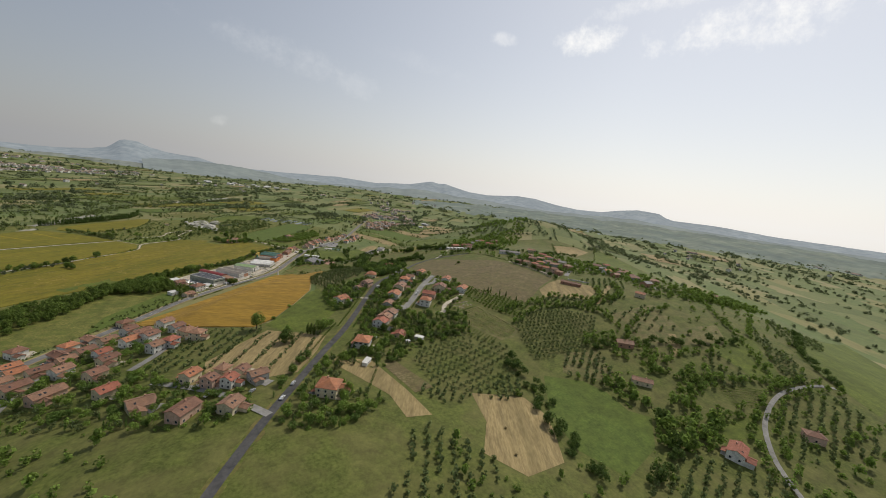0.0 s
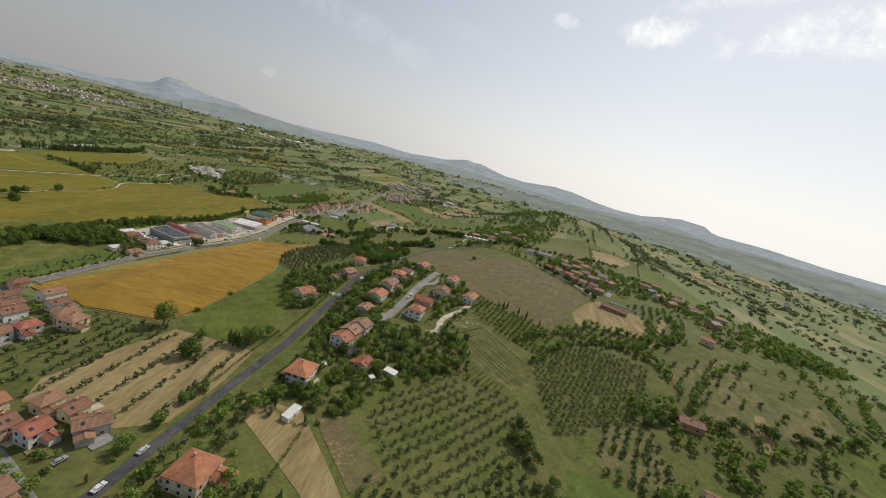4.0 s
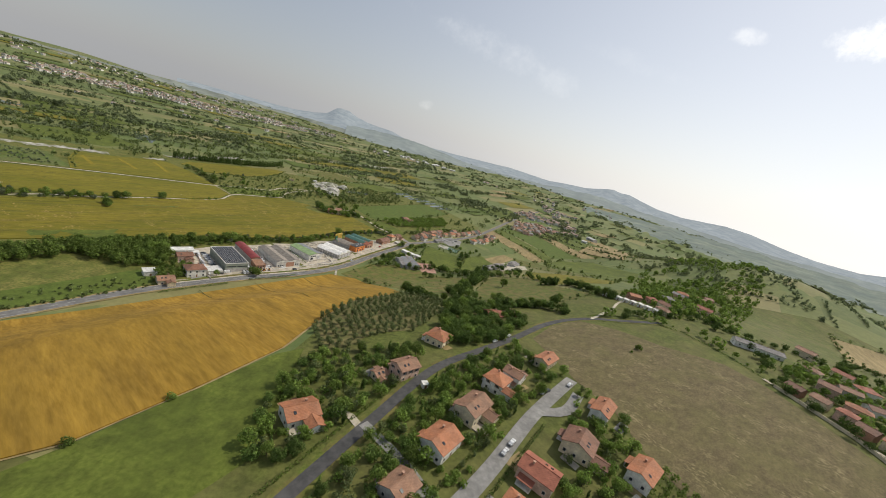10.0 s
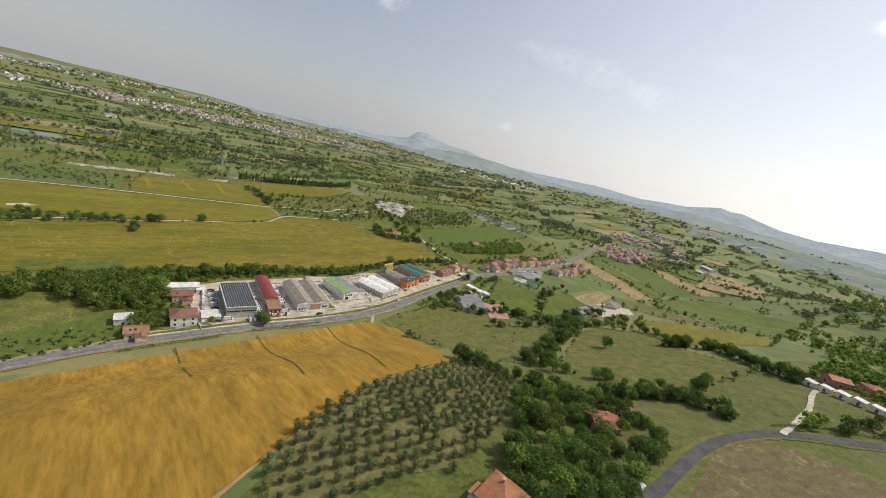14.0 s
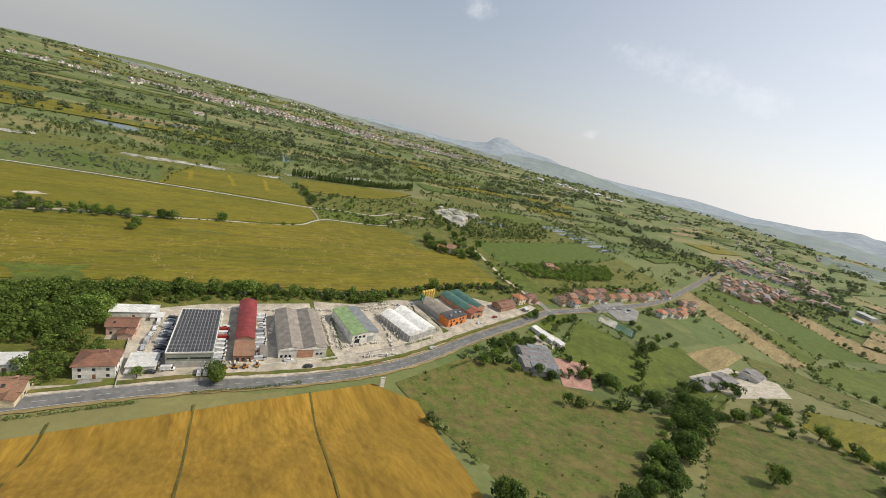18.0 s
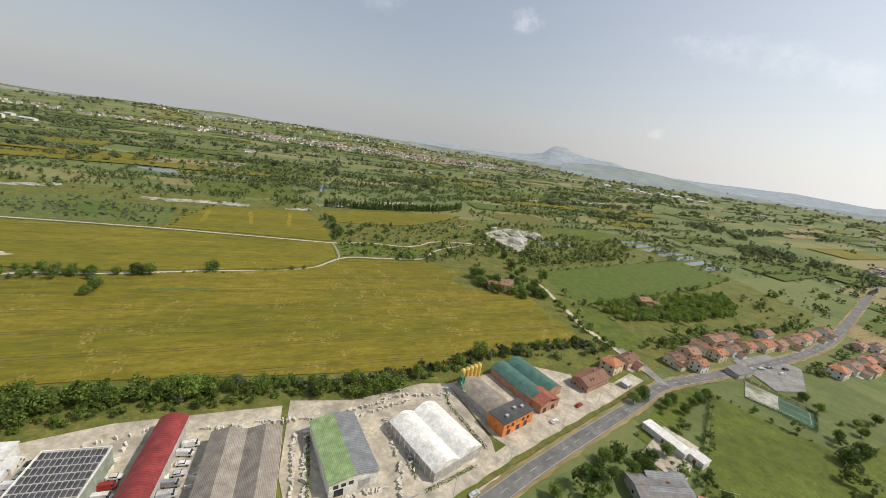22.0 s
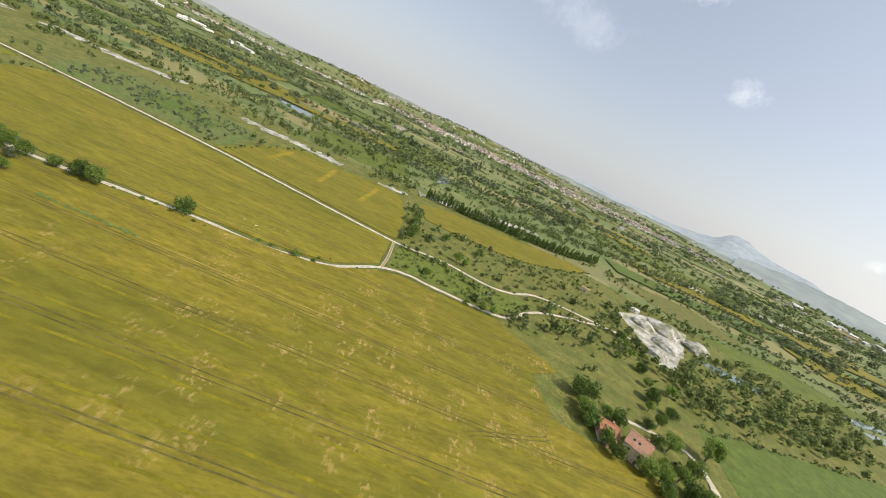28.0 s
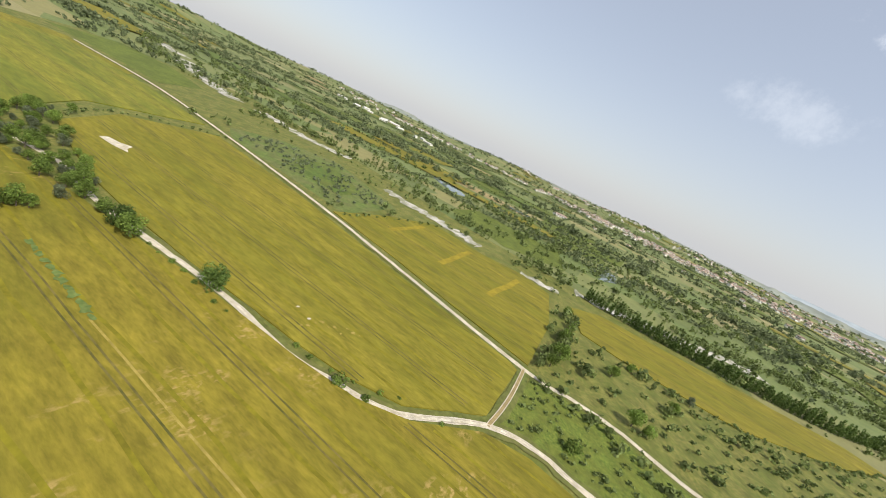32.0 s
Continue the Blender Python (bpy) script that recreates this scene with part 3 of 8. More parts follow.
for name, outline, material, label in (
        ("ploughed_field", [(229, 454), (250, 480), (278, 505), (306, 492), (331, 469), (366, 453), (378, 426), (382, 373), (385, 349), (343, 329), (311, 307), (290, 296), (280, 312), (267, 325), (256, 342), (250, 362), (249, 383), (238, 408)], EARTH, "brown ploughed field on the rounded hilltop"),
        ("meadow", [(96, 405), (85, 397), (45, 336), (36, 325), (49, 308), (64, 297), (80, 311), (99, 338), (92, 359)], MEADOW, "mown green meadow beside the wheat"),
        ("stubble_field", [(-4, 276), (20, 300), (37, 314), (76, 286), (62, 258), (48, 236), (27, 236), (-4, 260)], STRAW, "tan stubble field with strips of young olives"),
        ("meadow", [(-93, 405), (-88, 446), (-50, 514), (-36, 524), (-30, 494), (-49, 466), (-78, 424)], LUSH, "bright green meadow between trees and road"),
        ("stubble_field", [(148, 186), (164, 181), (183, 173), (185, 152), (174, 134), (163, 118), (135, 116), (122, 136), (140, 158)], STRAW, "tan mown field in the dip"),
        ("meadow", [(218, 190), (243, 174), (249, 157), (246, 137), (255, 126), (229, 107), (190, 98), (179, 124), (190, 155)], LUSH, "bright green pasture beside a hedge"),
        ("meadow", [(598, 163), (760, 150), (640, 60), (422, 54), (440, 82), (471, 120)], MEADOW, "green field falling away behind the hill"),
        ("meadow", [(349, 240), (425, 235), (396, 188), (443, 178), (407, 150), (372, 168), (338, 180), (342, 216)], GROVE_FLOOR, "dry scrubby pasture with scattered olives"),
        ("meadow", [(384, 150), (427, 158), (452, 150), (423, 126), (394, 102), (372, 110)], MEADOW, "sloping green meadow above the lane"),
        ("stubble_field", [(430, 301), (436, 298), (398, 276), (368, 260), (364, 264), (396, 282)], STRAW, "narrow dry strip between young vines"),
        ("stubble_field", [(374, 187), (380, 184), (362, 168), (347, 159), (344, 163), (358, 174)], STRAW, "bare earth track down the slope"),
        ("meadow", [(291, 106), (320, 94), (312, 84), (300, 82), (281, 93)], MEADOW, "garden plots below the lane"),
        ("meadow", [(260, 209), (288, 199), (277, 172), (256, 168), (236, 188)], GROVE_FLOOR, "dry grass under scattered olives"),
        ("meadow", [(95, 434), (99, 456), (110, 484), (143, 531), (167, 534), (174, 510), (168, 484), (158, 459), (150, 442), (127, 430), (117, 412), (105, 405)], GROVE_FLOOR, "dry grass under the olive grove"),
        ("stubble_field", [(201, 322), (226, 325), (237, 312), (222, 304), (204, 307)], DRY_MEADOW, "trampled yard strewn with old timber"),
        ("vineyard_ground", [(200, 282), (214, 302), (235, 307), (248, 255), (232, 244), (218, 243)], GROVE_FLOOR, "dry tilled ground between vine rows"),
        ("vegetable_plot", [(102, 232), (113, 234), (125, 198), (110, 194)], EARTH, "dark dug vegetable plot"),
        ("stubble_field", [(72, 252), (97, 237), (106, 198), (110, 171), (94, 172), (93, 195), (73, 235)], STRAW, "bare tan strip of ground between gardens"),
        ("meadow", [(775, 595), (752, 516), (690, 396), (546, 318), (560, 369), (640, 485)], MEADOW, "green field behind the ridge hamlet"),
        ("stubble_field", [(655, 612), (706, 595), (709, 557), (621, 517), (590, 541)], STRAW, "dry tan field on the ridge"),
        ("stubble_field", [(387, 342), (408, 308), (403, 293), (368, 275), (354, 288), (322, 301), (334, 321), (364, 336)], STRAW, "dry tan field round a long shed"),
        ("crop_field", [(368, 1085), (448, 1176), (506, 968), (433, 926)], LUSH, "dark green crop strip beside the village"),
        ("stubble_field", [(448, 1176), (500, 1200), (550, 985), (506, 968)], STRAW, "tan strip beside the green crop"),
        ("wheat_field", [(300, 690), (317, 722), (373, 730), (447, 725), (401, 667), (316, 635)], GREENGOLD, "yellow-green grain field below the ridge"),
        ("crop_field", [(41, 916), (176, 1140), (236, 1101), (194, 1014), (95, 862), (78, 871)], LUSH, "flat deep green crop field"),
        ("meadow", [(84, 597), (108, 645), (139, 662), (175, 662), (228, 658), (198, 593), (187, 554), (150, 546), (105, 585)], DRY_MEADOW, "green meadow with dry brown patches"),
        ("meadow", [(244, 655), (265, 676), (310, 663), (301, 632), (340, 593), (276, 545), (234, 550), (208, 560)], DRY_MEADOW, "sloping meadow browning in patches"),
        ("football_pitch", [(177, 778), (230, 762), (218, 692), (200, 688), (163, 692)], MEADOW, "worn green football pitch"),
        ("meadow", [(158, 735), (172, 782), (160, 775), (146, 740), (138, 712), (156, 700)], MEADOW, "lawn behind a clubhouse"),
        ("meadow", [(230, 762), (262, 800), (300, 780), (262, 690), (218, 692)], MEADOW, "grass beyond the football pitch"),
        ("marsh", [(-395, 630), (-428, 668), (-428, 724), (-333, 778), (-268, 735), (-284, 722), (-361, 641)], mat("marsh_grass", (0.074, 0.112, 0.022), (0.128, 0.165, 0.038), 1.5, big=(0.13, 0.135, 0.045), big_size=16, big_mix=0.8, bump=0.5), "green reed marsh beside the track"),
        ("scrubland", [(-144, 826), (-190, 866), (-178, 900), (-138, 950), (-122, 1074), (-100, 960), (-92, 880), (-120, 850)], SCRUB, "rough scrub meadow between track and crops"),
        ("crop_field", [(300, 1000), (332, 1040), (405, 880), (370, 850)], STRAW, "tan strip running down to the road"),
        ("crop_field", [(332, 1040), (362, 1076), (430, 922), (405, 880)], MEADOW, "green strip running down to the road"),
        ("crop_field", [(556, 990), (505, 1205), (570, 1240), (625, 1020)], MEADOW, "mown green strip beyond the village"),
        ("crop_field", [(632, 1024), (580, 1246), (640, 1270), (690, 1050)], LUSH, "dark green strip beyond the village"),
        ("stubble_field", [(700, 1056), (650, 1272), (720, 1290), (770, 1080)], STRAW, "tan stubble strip beyond the village"),
        ("meadow", [(330, 840), (368, 846), (430, 745), (372, 738), (325, 790)], DRY_MEADOW, "browning meadow above the road"),
        ("meadow", [(440, 735), (385, 850), (440, 915), (520, 940), (560, 850), (500, 770)], MEADOW, "broad green meadow below the wooded hill"),
        ("stubble_field", [(-130, 1150), (-60, 1260), (20, 1230), (-40, 1140)], DRY_MEADOW, "dry field beyond the quarry"),
        ("meadow", [(-20, 1140), (40, 1240), (150, 1260), (90, 1180), (30, 1130)], MEADOW, "green meadow behind the ponds"),
        ("meadow", [(-420, 850), (-480, 900), (-420, 1000), (-340, 960), (-345, 890)], MEADOW, "open green parkland across the river"),
        ("stubble_field", [(-700, 880), (-760, 930), (-600, 1130), (-560, 1100)], STRAW, "long tan field across the river"),
        ("crop_field", [(-780, 960), (-840, 1010), (-660, 1230), (-610, 1180)], LUSH, "long green field across the river"),
        ("meadow", [(-560, 940), (-610, 990), (-500, 1130), (-440, 1100)], MEADOW, "parkland meadow with ponds"),
        ("wheat_field", [(-505, 402), (-525, 440), (-462, 528), (-412, 527), (-360, 500), (-430, 420)], GREENGOLD, "yellow grain strip beyond the track"),
        ("crop_field", [(-560, 400), (-640, 430), (-610, 500), (-540, 560), (-470, 545), (-530, 455)], MEADOW, "green crop between track and river"),
        ("meadow", [(88, 850), (104, 818), (128, 796), (146, 820), (120, 845), (100, 862)], MEADOW, "small meadow beside the farm lane")):
    draped(name, outline, material, label, up=0.2 + 0.003 * (len(OPEN) % 30))
draped("weed_patch", [(-141, 823), (-129, 840), (-115, 855), (-93, 870), (-83, 886), (-66, 900), (-65, 880), (-62, 852), (-88, 820), (-101, 808), (-109, 793), (-122, 806)], mat("rank_weeds", (0.072, 0.110, 0.014), (0.150, 0.180, 0.030), 0.9, big=(0.11, 0.125, 0.02), big_size=9, big_mix=0.8, bump=0.6), "rank green weeds between the two tracks", "grass", up=0.3)
DAMP = mat("dark_sedge", (0.055, 0.095, 0.016), (0.095, 0.135, 0.024), 2.0, big=(0.14, 0.145, 0.03), big_size=25)
draped("sedge_patch", [(-385, 690), (-400, 720), (-340, 750), (-310, 730), (-345, 690)], DAMP, "darker sedge in the marsh", "marsh", up=0.34)

# white river gravel in the braided bed, ponds and the gravel works
for pts, w in (([(-760, 462), (-700, 495), (-650, 522), (-600, 560), (-560, 585)], 13), ([(-556, 620), (-521, 655), (-494, 690), (-480, 735)], 10), ([(-392, 772), (-365, 800), (-340, 826), (-312, 853)], 11), ([(-280, 880), (-262, 908)], 8), ([(-279, 935), (-265, 965), (-258, 992), (-248, 1030), (-240, 1075), (-228, 1110)], 12), ([(-720, 463), (-669, 502), (-630, 532), (-588, 560)], 10), ([(-940, 330), (-890, 345), (-840, 385)], 14), ([(-150, 1420), (-60, 1580), (40, 1800)], 16), ([(-960, 320), (-860, 380), (-800, 440)], 16)):
    tagged(part("river_bank", ribbon_mesh(pts, w * 1.5, 0.32 + 0.02 * (len(pts) + w % 5), ragged=w * 0.5), RIVERBED), "bare pale gravel bank of the river", "gravel", kind="structure")
for q in ([(-393, 1030), (-356, 1020), (-372, 1058), (-408, 1086), (-425, 1080)], [(-635, 872), (-610, 866), (-540, 882), (-555, 912), (-630, 903)], [(4, 1046), (20, 1044), (52, 1074), (48, 1094), (18, 1066)], [(-660, 1010), (-630, 1015), (-610, 1060), (-640, 1065)]):
    draped("pond", q, WATER, "still greenish pond", "pond", up=0.3)
for i in range(7):
    x, y = 100 + 18 * i, 1190 - 9.5 * i
    draped("fish_pond", [(x, y), (x + 11, y - 6), (x + 42, y + 50), (x + 31, y + 56)], WATER, "long narrow pond in a row of ponds", "pond", up=0.3, group="row of ponds")
draped("gravel_works", [(-60, 1022), (-56, 1060), (-46, 1088), (-20, 1104), (-4, 1040), (8, 980), (-2, 966), (-22, 990)], RIVERBED, "white gravel yard of a quarry", "quarry", up=0.32)
for x, y, r, h in ((-30, 1060, 16, 8), (-12, 1020, 13, 6), (-40, 1035, 10, 5), (-2, 1070, 12, 7), (-8, 985, 9, 5)):
    bm = bmesh.new()
    bmesh.ops.create_icosphere(bm, subdivisions=3, radius=1)
    for v in bm.verts:
        k = 1 + 0.25 * noise.noise(v.co * 2 + Vector((x, y, 0)))
        v.co = Vector((v.co.x * r * k, v.co.y * r * k, max(-0.05, v.co.z) ** 1.0 * h * k if v.co.z > 0 else -0.5))
    ob = part("gravel_heap", bm, RIVERBED)
    ob.location = (x, y, on_land(x, y, 0.3))
    tagged(ob, "heaped grey-white gravel in the quarry yard", "gravel heap", "gravel heaps")

# ---- roads ----
MAIN = [(-185, 200), (-140, 305), (-106, 367), (-86, 394), (-58, 441), (-28, 489), (12, 536), (45, 568), (70, 598), (88, 629), (106, 671), (137, 737), (152, 769), (181, 805), (224, 860), (267, 922), (308, 1000), (440, 1280), (560, 1520), (760, 1900)]
road = tagged(part("road", ribbon_mesh(MAIN, 6.9, 0.45, thick=0.4), ROAD_GREY), "worn grey two-lane road along the valley", "road", kind="structure")
part("verge", ribbon_mesh(MAIN, 10.0, 0.38, ragged=0.5), STRAW, road, "dry gravelly verge")
for side, dash in ((-3.1, None), (3.1, None), (0, (4.0, 5.0))):
    part("road_line", ribbon_mesh(MAIN[3:17], 0.16, 0.458, side=side, dash=dash), PAINT, road, "worn white line")
WAYS += [(MAIN, 14)]
SERVICE = [(-20, 503), (1, 523), (16, 543), (38, 567), (58, 592), (76, 621), (90, 650), (104, 685), (122, 725), (140, 766)]
service = tagged(part("service_road", ribbon_mesh(SERVICE, 8.0, 0.4, side=-3.0, thick=0.3), CONCRETE), "pale service road past the workshops", "road", kind="structure")
part("verge", ribbon_mesh(MAIN[5:13], 2.2, 0.62, side=-6.4, ragged=0.4, thick=0.3), DRY_MEADOW, road, "dry grass strip between the roads")
WAYS += [(SERVICE, 12)]
HILL_ROAD = [(-30, 100), (5, 160), (26, 195), (46, 226), (67, 258), (95, 297), (132, 356), (160, 399), (190, 427), (213, 448), (232, 468), (248, 484), (270, 500), (297, 510), (330, 512), (360, 515)]
hill_road = tagged(part("hill_road", ribbon_mesh(HILL_ROAD, 4.8, 0.45, thick=0.4), ASPHALT), "dark asphalt lane up the hill", "road", kind="structure")
part("verge", ribbon_mesh(HILL_ROAD, 8.4, 0.34, ragged=0.6), DRY_MEADOW, hill_road, "rough roadside verge")
for pts, w, m, label in (
        ([(160, 322), (179, 343), (205, 375), (236, 407)], 6.2, OLD_ASPHALT, "pale village street between houses"),
        ([(208, 377), (222, 380), (234, 394)], 5.5, OLD_ASPHALT, "pale parking bay off the village street"),
        ([(184, 303), (193, 304), (199, 314), (208, 322), (220, 328), (236, 338)], 4.2, GRAVEL, "white curving drive to a house"),
        ([(160, 322), (152, 318), (146, 326)], 4.0, OLD_ASPHALT, "short drive"),
        ([(112, 355), (118, 362), (126, 360), (131, 354)], 3.0, GRAVEL, "curved white garden drive"),
        ([(-519, 449), (-449, 549), (-369, 630), (-273, 717), (-212, 766), (-144, 820), (-131, 838), (-117, 854), (-95, 869), (-85, 886), (-79, 921), (-35, 967), (-20, 990)], 2.8, GRAVEL, "straight white gravel farm track"),
        ([(-215, 600), (-204, 622), (-188, 638), (-174, 655), (-150, 690), (-136, 708), (-121, 724), (-112, 740), (-105, 758), (-107, 789), (-100, 805), (-87, 817), (-59, 850), (-62, 880), (-60, 905), (-46, 949), (-35, 967)], 2.5, GRAVEL, "winding white farm track"),
        ([(-107, 789), (-122, 803), (-144, 820)], 1.7, STRAW, "short link between farm tracks"),
        ([(60, 870), (72, 853), (85, 836), (100, 815), (123, 796), (146, 775)], 4.0, GRAVEL, "white lane from the farm to the road"),
        ([(20, 860), (45, 880), (60, 870)], 2.6, GRAVEL, "white drive to the farm"),
        ([(434, 82), (414, 91), (370, 97), (326, 89), (295, 74), (274, 57), (240, 20)], 3.0, OLD_ASPHALT, "narrow country lane"),
        ([(412, 352), (446, 376), (487, 404), (540, 440)], 6.0, OLD_ASPHALT, "street through the ridge hamlet"),
        ([(495, 272), (520, 330), (487, 404)], 4.5, OLD_ASPHALT, "lane along the ridge"),
        ([(397, 350), (392, 388), (388, 425), (384, 440)], 3.0, GRAVEL, "pale path behind the terraced houses"),
        ([(-75, 398), (-58, 378), (-40, 345), (-30, 318), (-45, 290)], 5.0, OLD_ASPHALT, "residential street"),
        ([(-58, 378), (-82, 345), (-96, 310), (-100, 270)], 5.0, OLD_ASPHALT, "residential street"),
        ([(-30, 262), (0, 232), (26, 195)], 4.5, OLD_ASPHALT, "lane joining the hill road"),
        ([(152, 769), (135, 790), (126, 797)], 6.0, OLD_ASPHALT, "junction with the farm lane"),
        ([(297, 510), (330, 540), (352, 565), (372, 572)], 2.6, GRAVEL, "narrow lane to the villas"),
        ([(131, 357), (149, 339), (160, 322)], 4.0, OLD_ASPHALT, "pale side street to the hill road")):
    WAYS.append((pts, w))
    lane = tagged(part("lane", ribbon_mesh(pts, w, 0.42 + 0.004 * len(WAYS), ragged=0.25 if m is GRAVEL else 0.0), m), label, "road", kind="structure")
    if "farm track" in label:
        part("verge", ribbon_mesh(pts, w + 4.0, 0.34 + 0.004 * len(WAYS), ragged=0.8), GRASS, lane, "rough grass verge")
        part("wheel_rut", ribbon_mesh(pts, 0.35, 0.435 + 0.004 * len(WAYS), side=-0.7, ragged=0.08), CONCRETE, lane, "worn rut")
        part("wheel_rut", ribbon_mesh(pts, 0.35, 0.435 + 0.004 * len(WAYS), side=0.7, ragged=0.08), CONCRETE, lane, "worn rut")
for q, m, label, up in (
        ([(-3, 524), (-46, 560), (-47, 568), (-34, 590), (-16, 610), (4, 632), (30, 606), (52, 582), (38, 563), (15, 538)], CONCRETE, "dusty concrete yard round the workshops", 0.3),
        ([(4, 636), (24, 652), (42, 682), (52, 690), (84, 668), (96, 650), (80, 618), (56, 592), (30, 608)], CONCRETE, "pale stone merchant's yard", 0.3),
        ([(52, 690), (66, 712), (84, 736), (112, 745), (130, 752), (118, 715), (98, 668), (84, 670)], CONCRETE, "yard of the concrete works", 0.3),
        ([(196, 840), (222, 872), (240, 862), (232, 826), (214, 812)], OLD_ASPHALT, "wide paved car park", 0.42),
        ([(268, 790), (312, 845), (330, 839), (300, 792), (282, 765)], STRAW, "bare tan building plot", 0.3),
        ([(258, 742), (300, 790), (330, 780), (322, 745), (278, 716)], GRAVEL, "dusty yard with sheds", 0.32),
        ([(140, 700), (150, 728), (164, 722), (156, 692)], CONCRETE, "paved strip by the clubhouse", 0.32),
        ([(168, 660), (186, 668), (184, 700), (160, 690)], mat("red_paving", (0.36, 0.20, 0.15), (0.48, 0.28, 0.21), 1.0, big=(0.3, 0.2, 0.16), big_size=6), "reddish paved terrace", 0.33)):
    draped("yard", q, m, label, "yard", up=up)
draped("sand_court", [(198, 812), (213, 805), (208, 786), (194, 790)], RIVERBED, "pale sand court inside a hedge", "sports court", up=0.35)
court = draped("tennis_court", [(213, 805), (228, 798), (222, 779), (208, 786)], mat("court_green", (0.05, 0.10, 0.06), (0.065, 0.125, 0.075), 2.0), "green fenced sports court", "sports court", up=0.35)
bm = strips(bmesh.new(), [(Vector(p), Vector(q)) for p, q in (((213, 802), (225, 797)), ((210, 788), (222, 783)), ((212, 803), (209, 788)), ((225, 797), (222, 783)), ((211, 795), (223, 790)))], 0.2, 0.37)
part("court_lines", bm, PAINT, court)

# ---- plants ----
def leaf_cloud(seed, n, lumps, leaf, flat=1.0):
    """Leaf sprays as ragged quads gathered in lumps (x, y, z, radius): vertices and faces."""
    r = np.random.default_rng(seed)
    lumps = np.asarray(lumps, float)
    share = lumps[:, 3] ** 2
    pick = r.choice(len(lumps), n, p=share / share.sum())
    d = r.normal(size=(n, 3))
    d /= np.linalg.norm(d, axis=1)[:, None]
    rad = lumps[pick, 3] * r.uniform(0.55, 1.06, n) ** 0.5
    c = lumps[pick, :3] + d * rad[:, None] * (1, 1, flat)
    nrm = 1.5 * d + 0.5 * r.normal(size=(n, 3)) + (0, 0, 0.45)
    nrm /= np.linalg.norm(nrm, axis=1)[:, None]
    a = np.cross(nrm, r.normal(size=(n, 3)))
    a /= np.linalg.norm(a, axis=1)[:, None]
    b = np.cross(nrm, a)
    s = leaf * r.uniform(0.55, 1.35, n)[:, None]
    quad = np.stack([c - s * a * r.uniform(0.6, 1.2, (n, 1)), c - s * b * r.uniform(0.5, 1.0, (n, 1)) + 0.25 * s * nrm, c + s * a * r.uniform(0.6, 1.2, (n, 1)), c + s * b * r.uniform(0.5, 1.0, (n, 1)) - 0.2 * s * nrm], 1)
    return quad.reshape(-1, 3), np.arange(4 * n).reshape(-1, 4)


def limb(bm, points, radii, sides=6):
    """A tapered, bent limb."""
    rings = []
    for i, (p, r) in enumerate(zip(points, radii)):
        d = (Vector(points[min(i + 1, len(points) - 1)]) - Vector(points[max(i - 1, 0)])).normalized()
        u = d.orthogonal().normalized()
        w = d.cross(u)
        rings.append([bm.verts.new(Vector(p) + r * (math.cos(2 * math.pi * k / sides) * u + math.sin(2 * math.pi * k / sides) * w)) for k in range(sides)])
    for a, b in zip(rings, rings[1:]):
        for k in range(sides):
            bm.faces.new((a[k], a[(k + 1) % sides], b[(k + 1) % sides], b[k]))
    bm.faces.new(rings[-1])


def crown_lumps(seed, rx, z0, z1, n, size):
    """Lumps of a broad, uneven crown."""
    rnd, out = random.Random(seed), []
    mid, half = (z0 + z1) / 2, (z1 - z0) / 2
    for i in range(n):
        a, u = rnd.uniform(0, 2 * math.pi), rnd.uniform(-0.9, 1)
        w = math.sqrt(max(0.0, 1 - u * u)) * rnd.uniform(0.45, 0.85)
        out.append((rx * w * math.cos(a), rx * w * math.sin(a), mid + half * u * 0.72, size * rnd.uniform(0.7, 1.2)))
    return out


PROTO, CLOUDS = {}, {}


def grow(kind, seed, height, spread, leaf, n, lumps, leaf_mat, base=0.25, lump=0.42, slim=False):
    rnd = random.Random(seed)
    if slim:
        cl = [(rnd.uniform(-0.25, 0.25) * spread, rnd.uniform(-0.25, 0.25) * spread, height * (0.08 + 0.86 * i / lumps), spread * max(0.25, 1 - abs(i / lumps - 0.35) * 1.2) * 0.85) for i in range(lumps)]
    else:
        cl = crown_lumps(seed, spread, height * base, height, lumps, spread * lump)
    v, f = leaf_cloud(seed, n, cl, leaf)
    crown = mesh_of(kind + "_crown", v, f.tolist(), leaf_mat)
    CLOUDS.setdefault(kind, []).append(leaf_cloud(seed + 500, int(n * 0.24), cl, leaf * 1.75))
    bm = bmesh.new()
    top = height * (0.9 if slim else 0.6)
    w = 0.03 * height
    limb(bm, [(0, 0, -0.6), (0.05, 0.03, height * 0.2), (rnd.uniform(-0.3, 0.3), rnd.uniform(-0.3, 0.3), top)], [w * 1.3, w, w * 0.35])
    if not slim:
        for x, y, z, r in cl[:5]:
            limb(bm, [(0.05, 0.03, height * rnd.uniform(0.18, 0.3)), (x * 0.5, y * 0.5, z * 0.7), (x, y, z)], [w * 0.6, w * 0.4, w * 0.12], 5)
    me = bpy.data.meshes.new(kind + "_trunk")
    bm.to_mesh(me)
    bm.free()
    me.materials.append(BARK)
    PROTO.setdefault(kind, []).append((me, crown))


